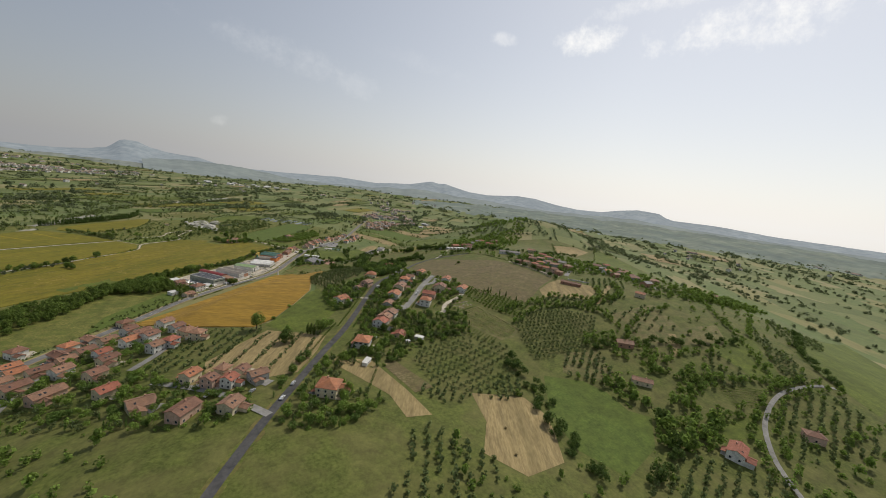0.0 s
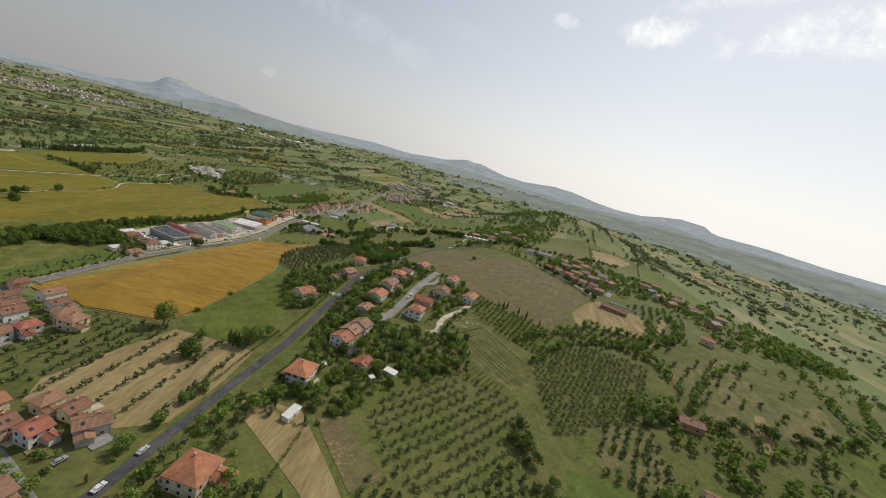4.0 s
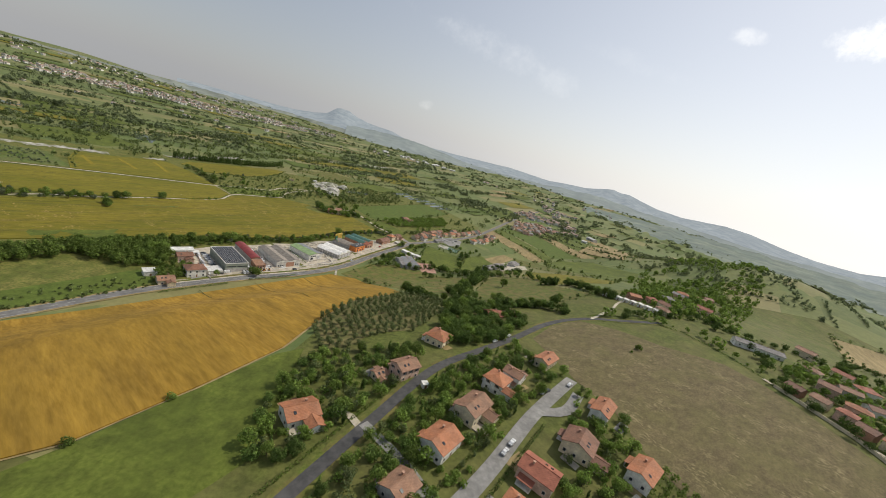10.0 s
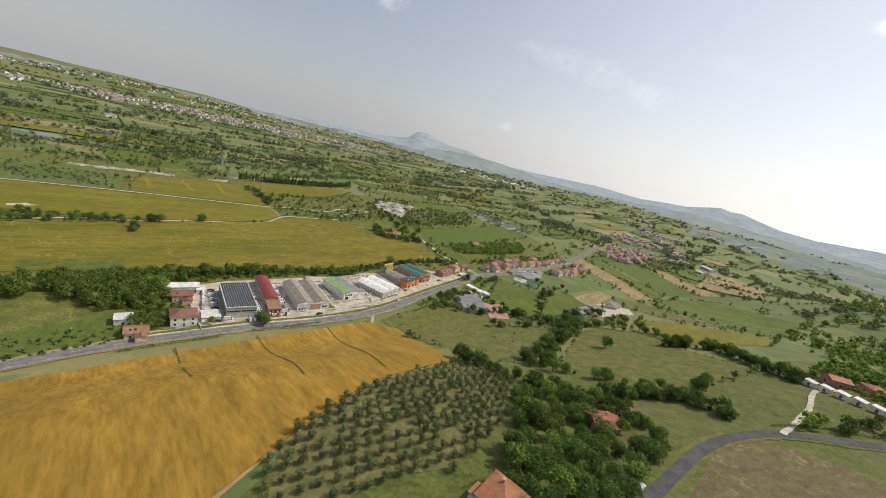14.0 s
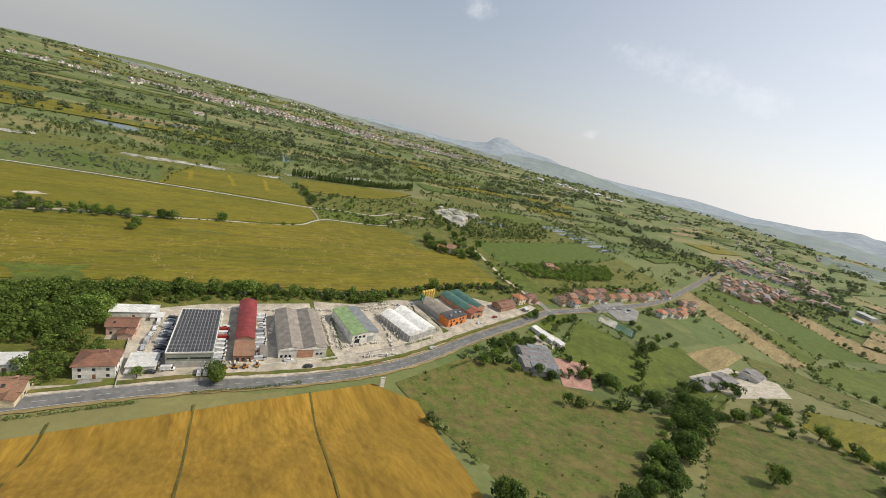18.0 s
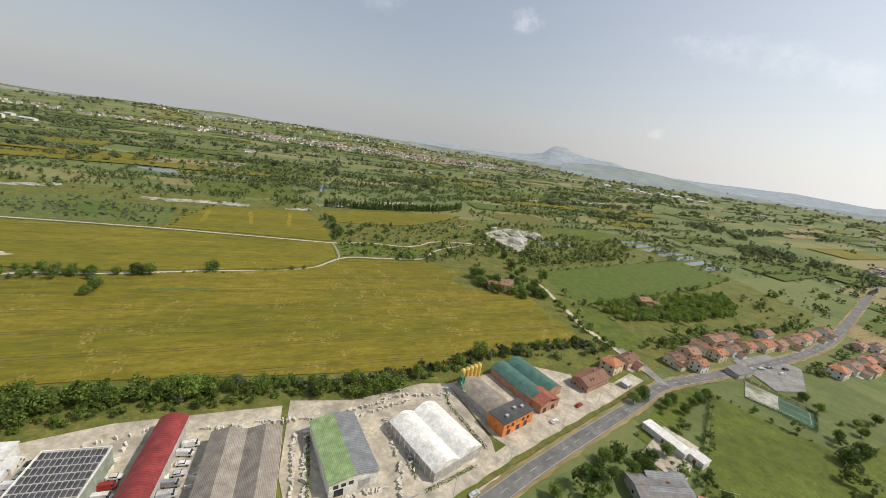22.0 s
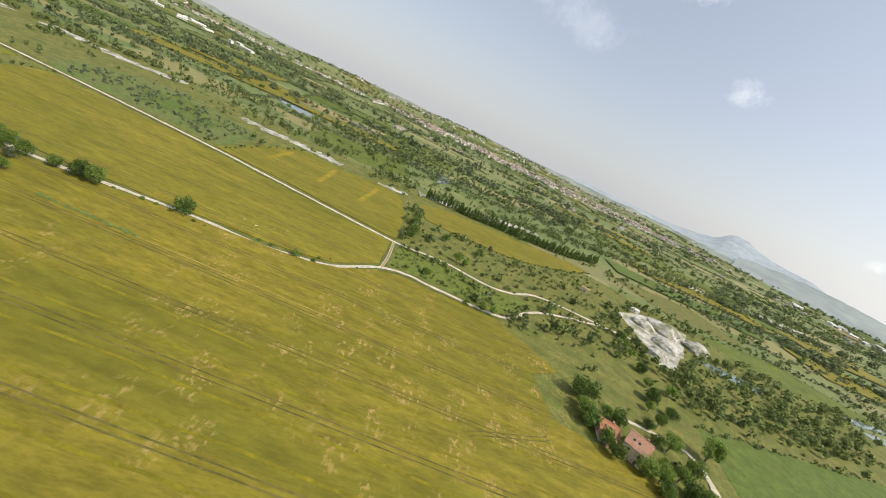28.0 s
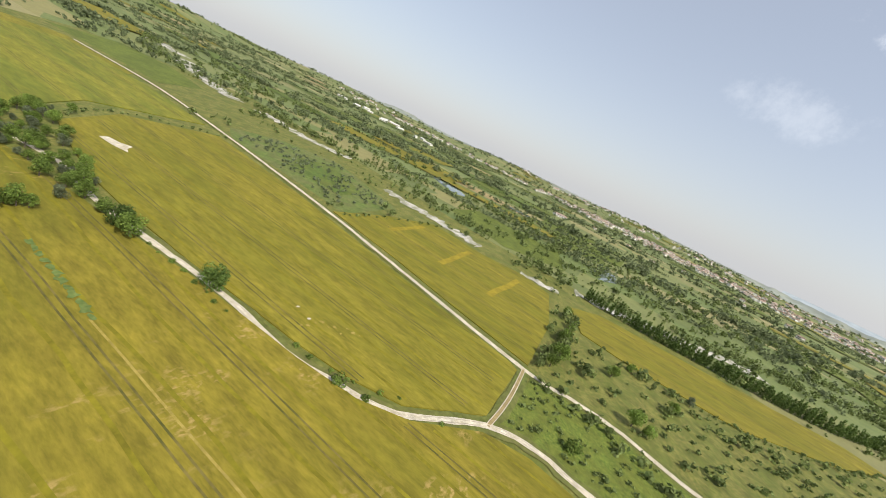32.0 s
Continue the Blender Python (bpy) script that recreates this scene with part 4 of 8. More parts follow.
for s in range(4):
    grow("broadleaf_tree", 10 + s, 8.6 + s * 0.6, 4.1 + 0.25 * s, 0.36, 1500, 24, LEAF)
for s in range(2):
    grow("oak_tree", 20 + s, 9.0, 5.2, 0.38, 1900, 26, DARK_LEAF, base=0.15)
for s in range(3):
    grow("olive_tree", 30 + s, 4.0, 1.75, 0.22, 420, 11, OLIVE_LEAF, base=0.2, lump=0.5)
for s in range(3):
    grow("bush", 40 + s, 2.3, 1.5, 0.22, 420, 10, LEAF, base=0.0, lump=0.5)
for s in range(2):
    grow("poplar_tree", 50 + s, 14.0, 2.2, 0.34, 950, 12, LEAF, slim=True)
for s in range(2):
    grow("cypress_tree", 60 + s, 9.0, 1.25, 0.24, 640, 11, DARK_LEAF, slim=True)
for s in range(2):
    grow("willow_tree", 70 + s, 7.5, 3.6, 0.33, 1100, 18, REED)
FAR = {}
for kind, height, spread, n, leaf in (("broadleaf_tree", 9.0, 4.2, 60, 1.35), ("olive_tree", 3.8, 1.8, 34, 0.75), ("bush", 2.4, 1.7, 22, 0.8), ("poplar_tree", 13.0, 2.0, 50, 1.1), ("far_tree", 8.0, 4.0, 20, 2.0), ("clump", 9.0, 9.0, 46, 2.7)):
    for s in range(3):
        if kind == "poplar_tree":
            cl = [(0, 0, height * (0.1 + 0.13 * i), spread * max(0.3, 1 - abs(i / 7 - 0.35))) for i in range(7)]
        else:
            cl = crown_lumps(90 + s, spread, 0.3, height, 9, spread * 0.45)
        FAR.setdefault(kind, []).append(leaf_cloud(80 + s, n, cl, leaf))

TREE_WORDS = {
    "broadleaf_tree": "broad green deciduous tree with an uneven crown", "oak_tree": "large dark green oak with a spreading crown",
    "olive_tree": "small grey-green olive tree in a grove", "bush": "low green bush on rough grass",
    "poplar_tree": "tall slim green poplar tree", "cypress_tree": "dark slender pointed cypress tree", "willow_tree": "pale silvery green spreading willow"}
PLANTED = collections.Counter()


def plant(kind, x, y, size=1.0, label="", group="", up=0.0):
    """A tree of its own: an Empty at its foot, with trunk and crown."""
    rnd = random.Random(int(x * 13 + y * 7))
    trunk, crown = PROTO[kind][rnd.randrange(len(PROTO[kind]))]
    s = size * rnd.uniform(0.88, 1.12)
    ob = thing(kind, label or TREE_WORDS[kind], "bush" if kind == "bush" else "tree", group, Matrix.LocRotScale((x, y, on_land(x, y, up)), Euler((0, 0, rnd.uniform(0, 6.28))), (s * rnd.uniform(0.9, 1.1), s, s * rnd.uniform(0.9, 1.12))))
    if kind == "bush":
        bpy.data.objects.remove(ob)
        ob = tagged(new(kind, crown), label or TREE_WORDS[kind], "bush", group)
        ob.matrix_world = Matrix.LocRotScale((x, y, on_land(x, y, up)), Euler((0, 0, rnd.uniform(0, 6.28))), (s, s, s * rnd.uniform(0.8, 1.1)))
        return ob
    for name, me in (("trunk", trunk), ("crown", crown)):
        new(name, me).parent = ob
    PLANTED[kind] += 1
    return ob


def woods(name, places, material, label, category="trees", up=0.0, shapes=None):
    """Far or uncountable growth, joined into one mesh. places: kind, x, y, size."""
    r = np.random.default_rng(len(places))
    xy = np.array([(x, y) for _, x, y, _ in places])
    z = land(xy[:, 0], xy[:, 1]) + up
    verts, faces, at = [], [], 0
    for (kind, x, y, s), h in zip(places, z):
        v, f = (shapes or FAR)[kind][r.integers(len((shapes or FAR)[kind]))]
        a = r.uniform(0, 6.28)
        c, d = math.cos(a) * s, math.sin(a) * s
        verts.append(np.stack([v[:, 0] * c - v[:, 1] * d + x, v[:, 0] * d + v[:, 1] * c + y, v[:, 2] * s * r.uniform(0.8, 1.15) + h], 1))
        faces.append(f + at)
        at += len(v)
    verts, faces = np.concatenate(verts), np.concatenate(faces)
    me = bpy.data.meshes.new(name)
    me.vertices.add(len(verts))
    me.vertices.foreach_set("co", verts.ravel())
    me.loops.add(faces.size)
    me.loops.foreach_set("vertex_index", faces.ravel())
    me.polygons.add(len(faces))
    me.polygons.foreach_set("loop_start", np.arange(len(faces)) * 4)
    me.update(calc_edges=True)
    me.materials.append(material)
    return tagged(new(name, me), label, category, kind="stuff")


def along(points, gap, seed, spread=1.5):
    """Uneven places along a line."""
    rnd, out = random.Random(seed), []
    line = rounded([(x, y, 0) for x, y in points], step=gap)
    for p in line:
        out.append((p.x + rnd.uniform(-spread, spread), p.y + rnd.uniform(-spread, spread)))
    return out


rnd = random.Random(5)
# single trees and bushes of the valley
for kind, x, y, s in (("oak_tree", -143.5, 697.5, 0.95), ("oak_tree", -166, 661, 0.95), ("broadleaf_tree", -161, 666, 0.9), ("broadleaf_tree", -173, 653, 0.7), ("bush", -112.5, 741, 1.7), ("bush", -108, 749, 0.9), ("bush", -104, 772, 0.7),
                      ("broadleaf_tree", -220, 889, 0.9), ("broadleaf_tree", -180, 861, 0.85), ("poplar_tree", -186, 866, 0.8), ("poplar_tree", -190, 872, 0.75), ("broadleaf_tree", -158, 845, 0.9), ("broadleaf_tree", -164, 851, 0.8), ("broadleaf_tree", -152, 838, 0.7), ("broadleaf_tree", -158, 880, 0.7), ("broadleaf_tree", -123, 864, 0.85),
                      ("broadleaf_tree", -118, 868, 0.6), ("bush", -103, 820, 1.8), ("broadleaf_tree", -66, 836, 0.75), ("broadleaf_tree", -62, 842, 0.6), ("bush", -72, 830, 1.5), ("willow_tree", -150, 930, 0.7), ("broadleaf_tree", -140, 905, 0.6), ("bush", -170, 905, 1.8),
                      ("broadleaf_tree", 251, 613, 1.05), ("broadleaf_tree", 30, 321, 1.2), ("oak_tree", 47, 285, 1.0), ("broadleaf_tree", 50, 303, 0.75), ("poplar_tree", 64, 295, 0.75), ("poplar_tree", 66, 293, 0.8), ("poplar_tree", 68, 291, 0.7), ("broadleaf_tree", 73, 292, 0.9), ("broadleaf_tree", 77, 297, 0.8), ("broadleaf_tree", 83, 302, 0.7), ("bush", 44, 336, 1.2), ("bush", 60, 360, 1.1),
                      ("bush", 306, 458, 1.5), ("bush", 297, 452, 0.9), ("broadleaf_tree", 22, 548, 0.9), ("oak_tree", 17, 551, 0.8), ("broadleaf_tree", -3, 532, 0.5)):
    plant(kind, x, y, s)
for x, y in ((261, 333), (266, 332), (270, 332), (275, 322), (279, 316), (283, 303), (203, 660), (213, 668), (190, 676), (172, 433)):
    plant("cypress_tree", x, y, 0.85)
# clump where the two tracks part
for i, (x, y) in enumerate(scatter([(-166, 640), (-180, 648), (-208, 632), (-262, 583), (-292, 590), (-240, 568), (-216, 580), (-190, 622)], 6.5, 3)):
    plant("broadleaf_tree" if i % 3 else "willow_tree", x, y, rnd.uniform(0.4, 0.75), "spreading green tree in a clump beside the track")
for i, (x, y) in enumerate(along([(-160, 640), (-158, 634), (-152, 629)], 2.6, 4)):
    plant("broadleaf_tree", x, y, rnd.uniform(0.6, 0.8))
for x, y in along([(-133, 704), (-152, 682), (-170, 660)], 5, 6, 0.8) + along([(-124, 728), (-113, 745), (-110, 760)], 6, 7, 1.0):
    plant("bush", x, y, rnd.uniform(0.4, 0.8))
# the belt of trees behind the workshops
BELT = [(-190, 420), (-165, 455), (-117, 522), (-78, 570), (-30, 622), (-8, 640), (-14, 622), (-36, 600), (-60, 575), (-96, 515), (-120, 450), (-150, 400)]
belt = []
for i, (x, y) in enumerate(scatter(BELT, 6.6, 21)):
    if y > 585:
        plant(("broadleaf_tree", "oak_tree", "broadleaf_tree", "willow_tree")[i % 4], x, y, rnd.uniform(0.65, 1.0), "green tree in the belt behind the workshops")
    else:
        belt.append((("broadleaf_tree", "oak_tree", "broadleaf_tree")[i % 3], x, y, rnd.uniform(0.6, 1.0)))
belt += [(("broadleaf_tree", "oak_tree", "broadleaf_tree")[i % 3], x, y, rnd.uniform(0.6, 1.0)) for i, (x, y) in enumerate(scatter([(-112, 527), (-74, 568), (-30, 616), (-2, 636), (26, 660), (40, 678), (30, 660), (4, 640), (-22, 618), (-50, 590), (-58, 574), (-44, 560), (-44, 530), (-62, 512), (-84, 515)], 5.4, 29)) if not (-62 < x < -28 and 545 < y < 572)]
belt += [("broadleaf_tree", x, y, rnd.uniform(0.5, 0.75)) for x, y in scatter([(-30, 500), (-46, 530), (-24, 540), (-14, 524)], 5.5, 34)]
belt += [(("bush", "bush", "willow_tree", "broadleaf_tree")[i % 4], x, y, rnd.uniform(0.35, 0.6) if i % 4 > 1 else rnd.uniform(0.8, 1.5)) for i, (x, y) in enumerate(scatter([(-52, 570), (-36, 593), (-18, 613), (2, 636), (22, 656), (14, 660), (-10, 642), (-34, 622), (-62, 592), (-66, 578)], 4.2, 35))]
woods("tree_belt", belt, LEAF, "dense belt of green trees beside the fields", shapes=CLOUDS)
for i, (x, y) in enumerate(along([(-6, 642), (20, 664), (44, 694), (56, 716), (66, 736), (84, 762), (100, 782)], 4.5, 22, 2.0)):
    plant("broadleaf_tree" if i % 3 == 0 else "bush", x, y, rnd.uniform(0.5, 0.75) if i % 3 == 0 else rnd.uniform(1.0, 1.5))
for x, y, k in ((-49, 541, 1.0), (-54, 536, 0.9), (-55, 551, 1.1), (-46, 546, 0.9), (-42, 531, 0.85), (-61, 547, 1.0), (-52, 528, 0.8)):
    plant("broadleaf_tree", x, y, k, "large leafy tree behind the roadside house")
plant("broadleaf_tree", -28, 614, 1.35)
plant("broadleaf_tree", 56, 722, 0.9)
tagged(woods("reeds", [("bush", *p, 1.1) for p in along([(0, 642), (40, 696), (66, 742), (104, 786)], 1.6, 24, 4.0) + along([(90, 770), (106, 786), (112, 778)], 1.5, 25, 4.0)], REED, "pale reeds and brambles along the field's edge", "reeds"))
# round the farmhouse
for i, (x, y) in enumerate([(1, 844), (6, 838), (10, 835), (14, 831), (5, 848), (15, 846), (20, 850), (40, 833), (46, 838), (50, 832), (44, 846), (50, 850), (56, 846), (36, 858), (40, 866), (28, 870), (30, 880), (22, 888), (18, 900), (10, 915), (20, 925), (0, 930), (-12, 940), (-20, 945), (30, 900), (52, 860), (60, 852), (64, 846), (24, 828), (30, 826), (-30, 960), (-25, 955)]):
    plant(("oak_tree", "broadleaf_tree", "broadleaf_tree")[i % 3], x, y, rnd.uniform(0.65, 1.05), "leafy tree round the farmhouse")
plant("cypress_tree", 22, 846, 1.1)
plant("broadleaf_tree", 52, 886, 1.4)
for i, (x, y) in enumerate(along([(70, 848), (84, 828), (100, 808), (118, 794)], 5, 27, 2.5)):
    plant("broadleaf_tree" if i % 2 else "bush", x + 4, y - 2, 0.6 if i % 2 else 1.3)
# wood behind the roadside houses
thicket = []
for i, (x, y) in enumerate(scatter([(100, 866), (135, 920), (215, 1004), (222, 960), (176, 888), (150, 872), (126, 850)], 7.5, 28)):
    thicket.append(("broadleaf_tree" if i % 2 else "oak_tree", x, y, rnd.uniform(0.6, 0.9)))
woods("thicket", thicket, LEAF, "thicket of trees behind the roadside houses", shapes=CLOUDS)
# garden trees by the school, pitch and roadside
for i, (x, y) in enumerate([(112, 656), (118, 652), (124, 657), (130, 660), (128, 668), (122, 674), (130, 678), (136, 668), (136, 684), (142, 690), (138, 654), (146, 656), (152, 660), (160, 662), (120, 646), (132, 690), (126, 686), (144, 700), (150, 706), (158, 738), (160, 746), (154, 752), (152, 745), (149, 738), (164, 756), (168, 764), (172, 770), (186, 690), (182, 684), (194, 682), (200, 678), (206, 684), (212, 682), (222, 678), (232, 672), (196, 778), (230, 776), (236, 768), (230, 802), (238, 796), (244, 790), (226, 812), (246, 800), (252, 806), (258, 812), (140, 745), (136, 738)]):
    plant(("broadleaf_tree", "oak_tree", "broadleaf_tree", "bush")[i % 4], x, y, rnd.uniform(0.55, 0.85) * (1.5 if i % 4 == 3 else 1), "leafy garden tree beside the road")
HEDGES = [[(246, 685), (236, 660), (225, 635), (212, 605), (202, 580), (192, 555)], [(192, 555), (210, 548), (230, 547), (258, 540), (290, 555)], [(301, 632), (331, 629), (345, 596), (352, 580)], [(146, 541), (177, 526), (194, 516), (212, 514), (254, 532), (280, 520)], [(253, 672), (285, 690), (316, 634)],
          [(203, 215), (199, 195), (192, 168), (181, 141), (172, 118), (176, 100)], [(258, 120), (238, 98), (200, 90)], [(290, 205), (330, 190), (372, 170), (420, 150)], [(440, 84), (480, 118), (560, 150)]]
hedging = []
for k, pts in enumerate(HEDGES):
    thick = 7.0 if k in (0, 5) else 3.0
    for i, (x, y) in enumerate(along(pts, 5.2, 30 + k, thick) + (along(pts, 6.5, 60 + k, thick) if k in (0, 2, 5) else [])):
        kind, size = ("broadleaf_tree", "oak_tree", "bush")[(i + k) % 3], rnd.uniform(0.5, 0.9) * (1.6 if (i + k) % 3 == 2 else 1)
        if k < 5:
            plant(kind, x, y, size, "leafy growth in a field hedge")
        else:
            hedging.append((kind, x, y, size))
woods("field_hedges", list(hedging), DARK_LEAF, "dark overgrown hedges between hillside plots", "hedge", shapes=CLOUDS)
hedging = []
for pts, gap, seed, spread in (([(164, 700), (184, 685), (211, 684), (236, 668)], 4.0, 130, 2.5), ([(128, 652), (122, 668), (130, 690), (142, 700)], 3.6, 131, 3.0), ([(160, 662), (176, 676), (190, 684)], 4.0, 132, 2.0), ([(170, 640), (200, 655), (222, 664)], 5.0, 133, 2.5), ([(240, 700), (262, 722), (282, 716), (300, 705)], 3.0, 134, 5.0), ([(228, 770), (222, 740), (218, 705)], 7.0, 135, 1.0)):
    hedging += [(("broadleaf_tree", "bush", "oak_tree", "cypress_tree")[i % 4], x, y, rnd.uniform(0.5, 0.85)) for i, (x, y) in enumerate(along(pts, gap, seed, spread))]
for k, pts in enumerate(([(412, 520), (470, 500), (540, 460), (590, 420)], [(395, 440), (410, 470), (430, 500)], [(500, 480), (560, 520), (620, 515)], [(330, 520), (370, 535), (420, 530)], [(385, 345), (392, 390), (386, 436)], [(418, 430), (426, 400), (422, 370)])):
    hedging += [(("broadleaf_tree", "oak_tree", "bush")[i % 3], x, y, rnd.uniform(0.45, 0.8)) for i, (x, y) in enumerate(along(pts, 5.0, 140 + k, 4.0)) if x > 404 or k > 0]
woods("boundary_trees", hedging[-400:], DARK_LEAF, "dark trees along plot boundaries", shapes=CLOUDS)
gully = [(("broadleaf_tree", "oak_tree", "broadleaf_tree", "bush")[i % 4], x, y, rnd.uniform(0.5, 0.95)) for k, pts in enumerate((HEDGES[0], HEDGES[2], HEDGES[3])) for i, (x, y) in enumerate(along(pts, 2.6, 90 + k, 6.5 if k == 0 else 3.5))]
woods("gully_wood", gully, DARK_LEAF, "dense dark trees filling the gully between meadows", shapes=CLOUDS)
# the wooded garden on the hill road
for i, (x, y) in enumerate(scatter([(160, 434), (172, 470), (176, 500), (196, 520), (226, 505), (236, 488), (222, 466), (205, 446), (182, 428), (166, 424)], 7.5, 41)):
    plant(("oak_tree", "broadleaf_tree", "oak_tree")[i % 3], x, y, rnd.uniform(0.6, 0.95), "dark garden tree beside the hill road")
# olive groves and orchards in rows
GROVE = [(93, 430), (98, 456), (109, 484), (143, 533), (168, 536), (176, 510), (170, 484), (160, 459), (152, 441), (128, 428), (118, 410), (104, 402)]
BIG_GROVE = [(269, 278), (309, 276), (320, 262), (337, 241), (288, 205), (226, 208), (236, 236), (247, 258)]
ORCHARD = [(245, 360), (260, 341), (275, 322), (284, 300), (285, 288), (259, 271), (242, 298), (235, 324)]
LOWER = [(128, 236), (150, 250), (190, 262), (215, 232), (205, 205), (180, 190), (140, 186), (128, 205)]
count = 0
for outline, angle, gap, step, label in ((GROVE, 40, 5.2, 5.0, "grey-green olive tree in the grove above the wheat"), (BIG_GROVE, -11.5, 6.0, 4.2, "rounded olive tree in a close-set grove"), (ORCHARD, -56, 5.2, 3.8, "young green orchard tree in a row"), (LOWER, 20, 6.0, 6.0, "small olive tree on the garden slope")):
    rest = []
    for p, q in rows_across(outline, angle, gap):
        n = int((q - p).length / step)
        for i in range(n + 1):
            c = p + (q - p) * (i / max(n, 1)) + Vector((rnd.uniform(-0.35, 0.35), rnd.uniform(-0.35, 0.35)))
            if rnd.random() < 0.05:
                continue
            if count < 190 and outline in (GROVE, BIG_GROVE):
                plant("olive_tree", c.x, c.y, rnd.uniform(0.75, 1.15), label, "olive trees")
                count += 1
            else:
                rest.append(("olive_tree", c.x, c.y, rnd.uniform(0.8, 1.05)))
    if rest:
        woods("olive_grove", rest, LEAF if outline is ORCHARD else OLIVE_LEAF, label.replace("tree", "trees"), "orchard", shapes=CLOUDS)
STUBBLE_ROWS = [(-4, 276), (37, 314), (76, 286), (48, 236), (27, 236), (-4, 260)]
LEFT_ROWS = [(-38, 292), (-9, 343), (23, 321), (37, 314), (-2, 275), (-26, 274)]
rest = []
for outline, gap, step in ((STUBBLE_ROWS, 13, 4.2), (LEFT_ROWS, 7.5, 4.0)):
    for p, q in rows_across(outline, 60, gap):
        n = int((q - p).length / step)
        for i in range(n + 1):
            if rnd.random() > 0.12:
                c = p + (q - p) * (i / max(n, 1))
                rest.append(("olive_tree", c.x + rnd.uniform(-0.8, 0.8), c.y + rnd.uniform(-0.8, 0.8), rnd.uniform(0.55, 1.0)))
woods("olive_rows", rest, OLIVE_LEAF, "rows of young olives between stubble strips", "orchard")
rest = []
for outline, angle, gap, step in (([(260, 209), (288, 199), (277, 172), (254, 165), (234, 188)], 35, 5.6, 5.0), ([(484, 162), (446, 113), (410, 91), (398, 99), (442, 140)], 45, 5.0, 5.0), ([(349, 240), (425, 235), (396, 188), (345, 200)], 20, 9.0, 7.5),
                                  ([(60, 120), (100, 168), (125, 130), (118, 112), (70, 60)], 60, 7.0, 5.5), ([(270, 60), (240, 95), (180, 88), (165, 50), (230, 20)], 20, 6.5, 5.0), ([(110, 200), (128, 206), (140, 186), (178, 166), (196, 200), (150, 184), (124, 176)], -20, 5.5, 5.0),
                                  ([(345, 250), (330, 268), (308, 276), (300, 292), (330, 300), (356, 284), (372, 272), (400, 285), (420, 262)], 20, 6.0, 5.0), ([(410, 330), (440, 330), (470, 310), (440, 280), (405, 300)], 40, 7.0, 5.0), ([(330, 130), (372, 152), (384, 150), (368, 112), (340, 118)], 30, 6.5, 5.5),
                                  ([(380, 100), (330, 86), (300, 60), (360, 40), (420, 70)], 15, 6.5, 5.5), ([(520, 160), (600, 190), (640, 150), (560, 120), (490, 128)], 25, 7.0, 6.0)):
    for p, q in rows_across(outline, angle, gap):
        n = int((q - p).length / step)
        for i in range(n + 1):
            if rnd.random() > 0.14:
                c = p + (q - p) * (i / max(n, 1))
                rest.append(("olive_tree", c.x + rnd.uniform(-0.7, 0.7), c.y + rnd.uniform(-0.7, 0.7), rnd.uniform(0.7, 1.15)))
woods("hill_olives", rest, OLIVE_LEAF, "dotted rows of olives over the hillside", "orchard")
# vines
VINES = [(202, 282), (215, 300), (234, 305), (246, 256), (232, 246), (219, 245)]
VINES_B = [(201, 272), (216, 246), (206, 240), (190, 258)]
VINES_C = [(334, 128), (362, 105), (336, 96), (322, 108)]
for outline, angle, gap, label in ((VINES, -75, 3.3, "trellised green vine row"), (VINES_B, 30, 3.0, "vine row on bare earth"), (VINES_C, -39, 3.0, "row of trellised vines on a green slope")):
    for p, q in rows_across(outline, angle, gap):
        n = max(2, int((q - p).length / 1.2))
        cl = [((q - p).x * i / n, (q - p).y * i / n, on_land(*(p + (q - p) * (i / n))) - on_land(p.x, p.y) + 0.9, 0.55) for i in range(n + 1)]
        v, f = leaf_cloud(int(p.x * 7), n * 14, cl, 0.24)
        ob = new("vine_row", mesh_of("vine_row", v, f.tolist(), LEAF))
        ob.location = (p.x, p.y, on_land(p.x, p.y))
        tagged(ob, label, "vine row", "vine rows")
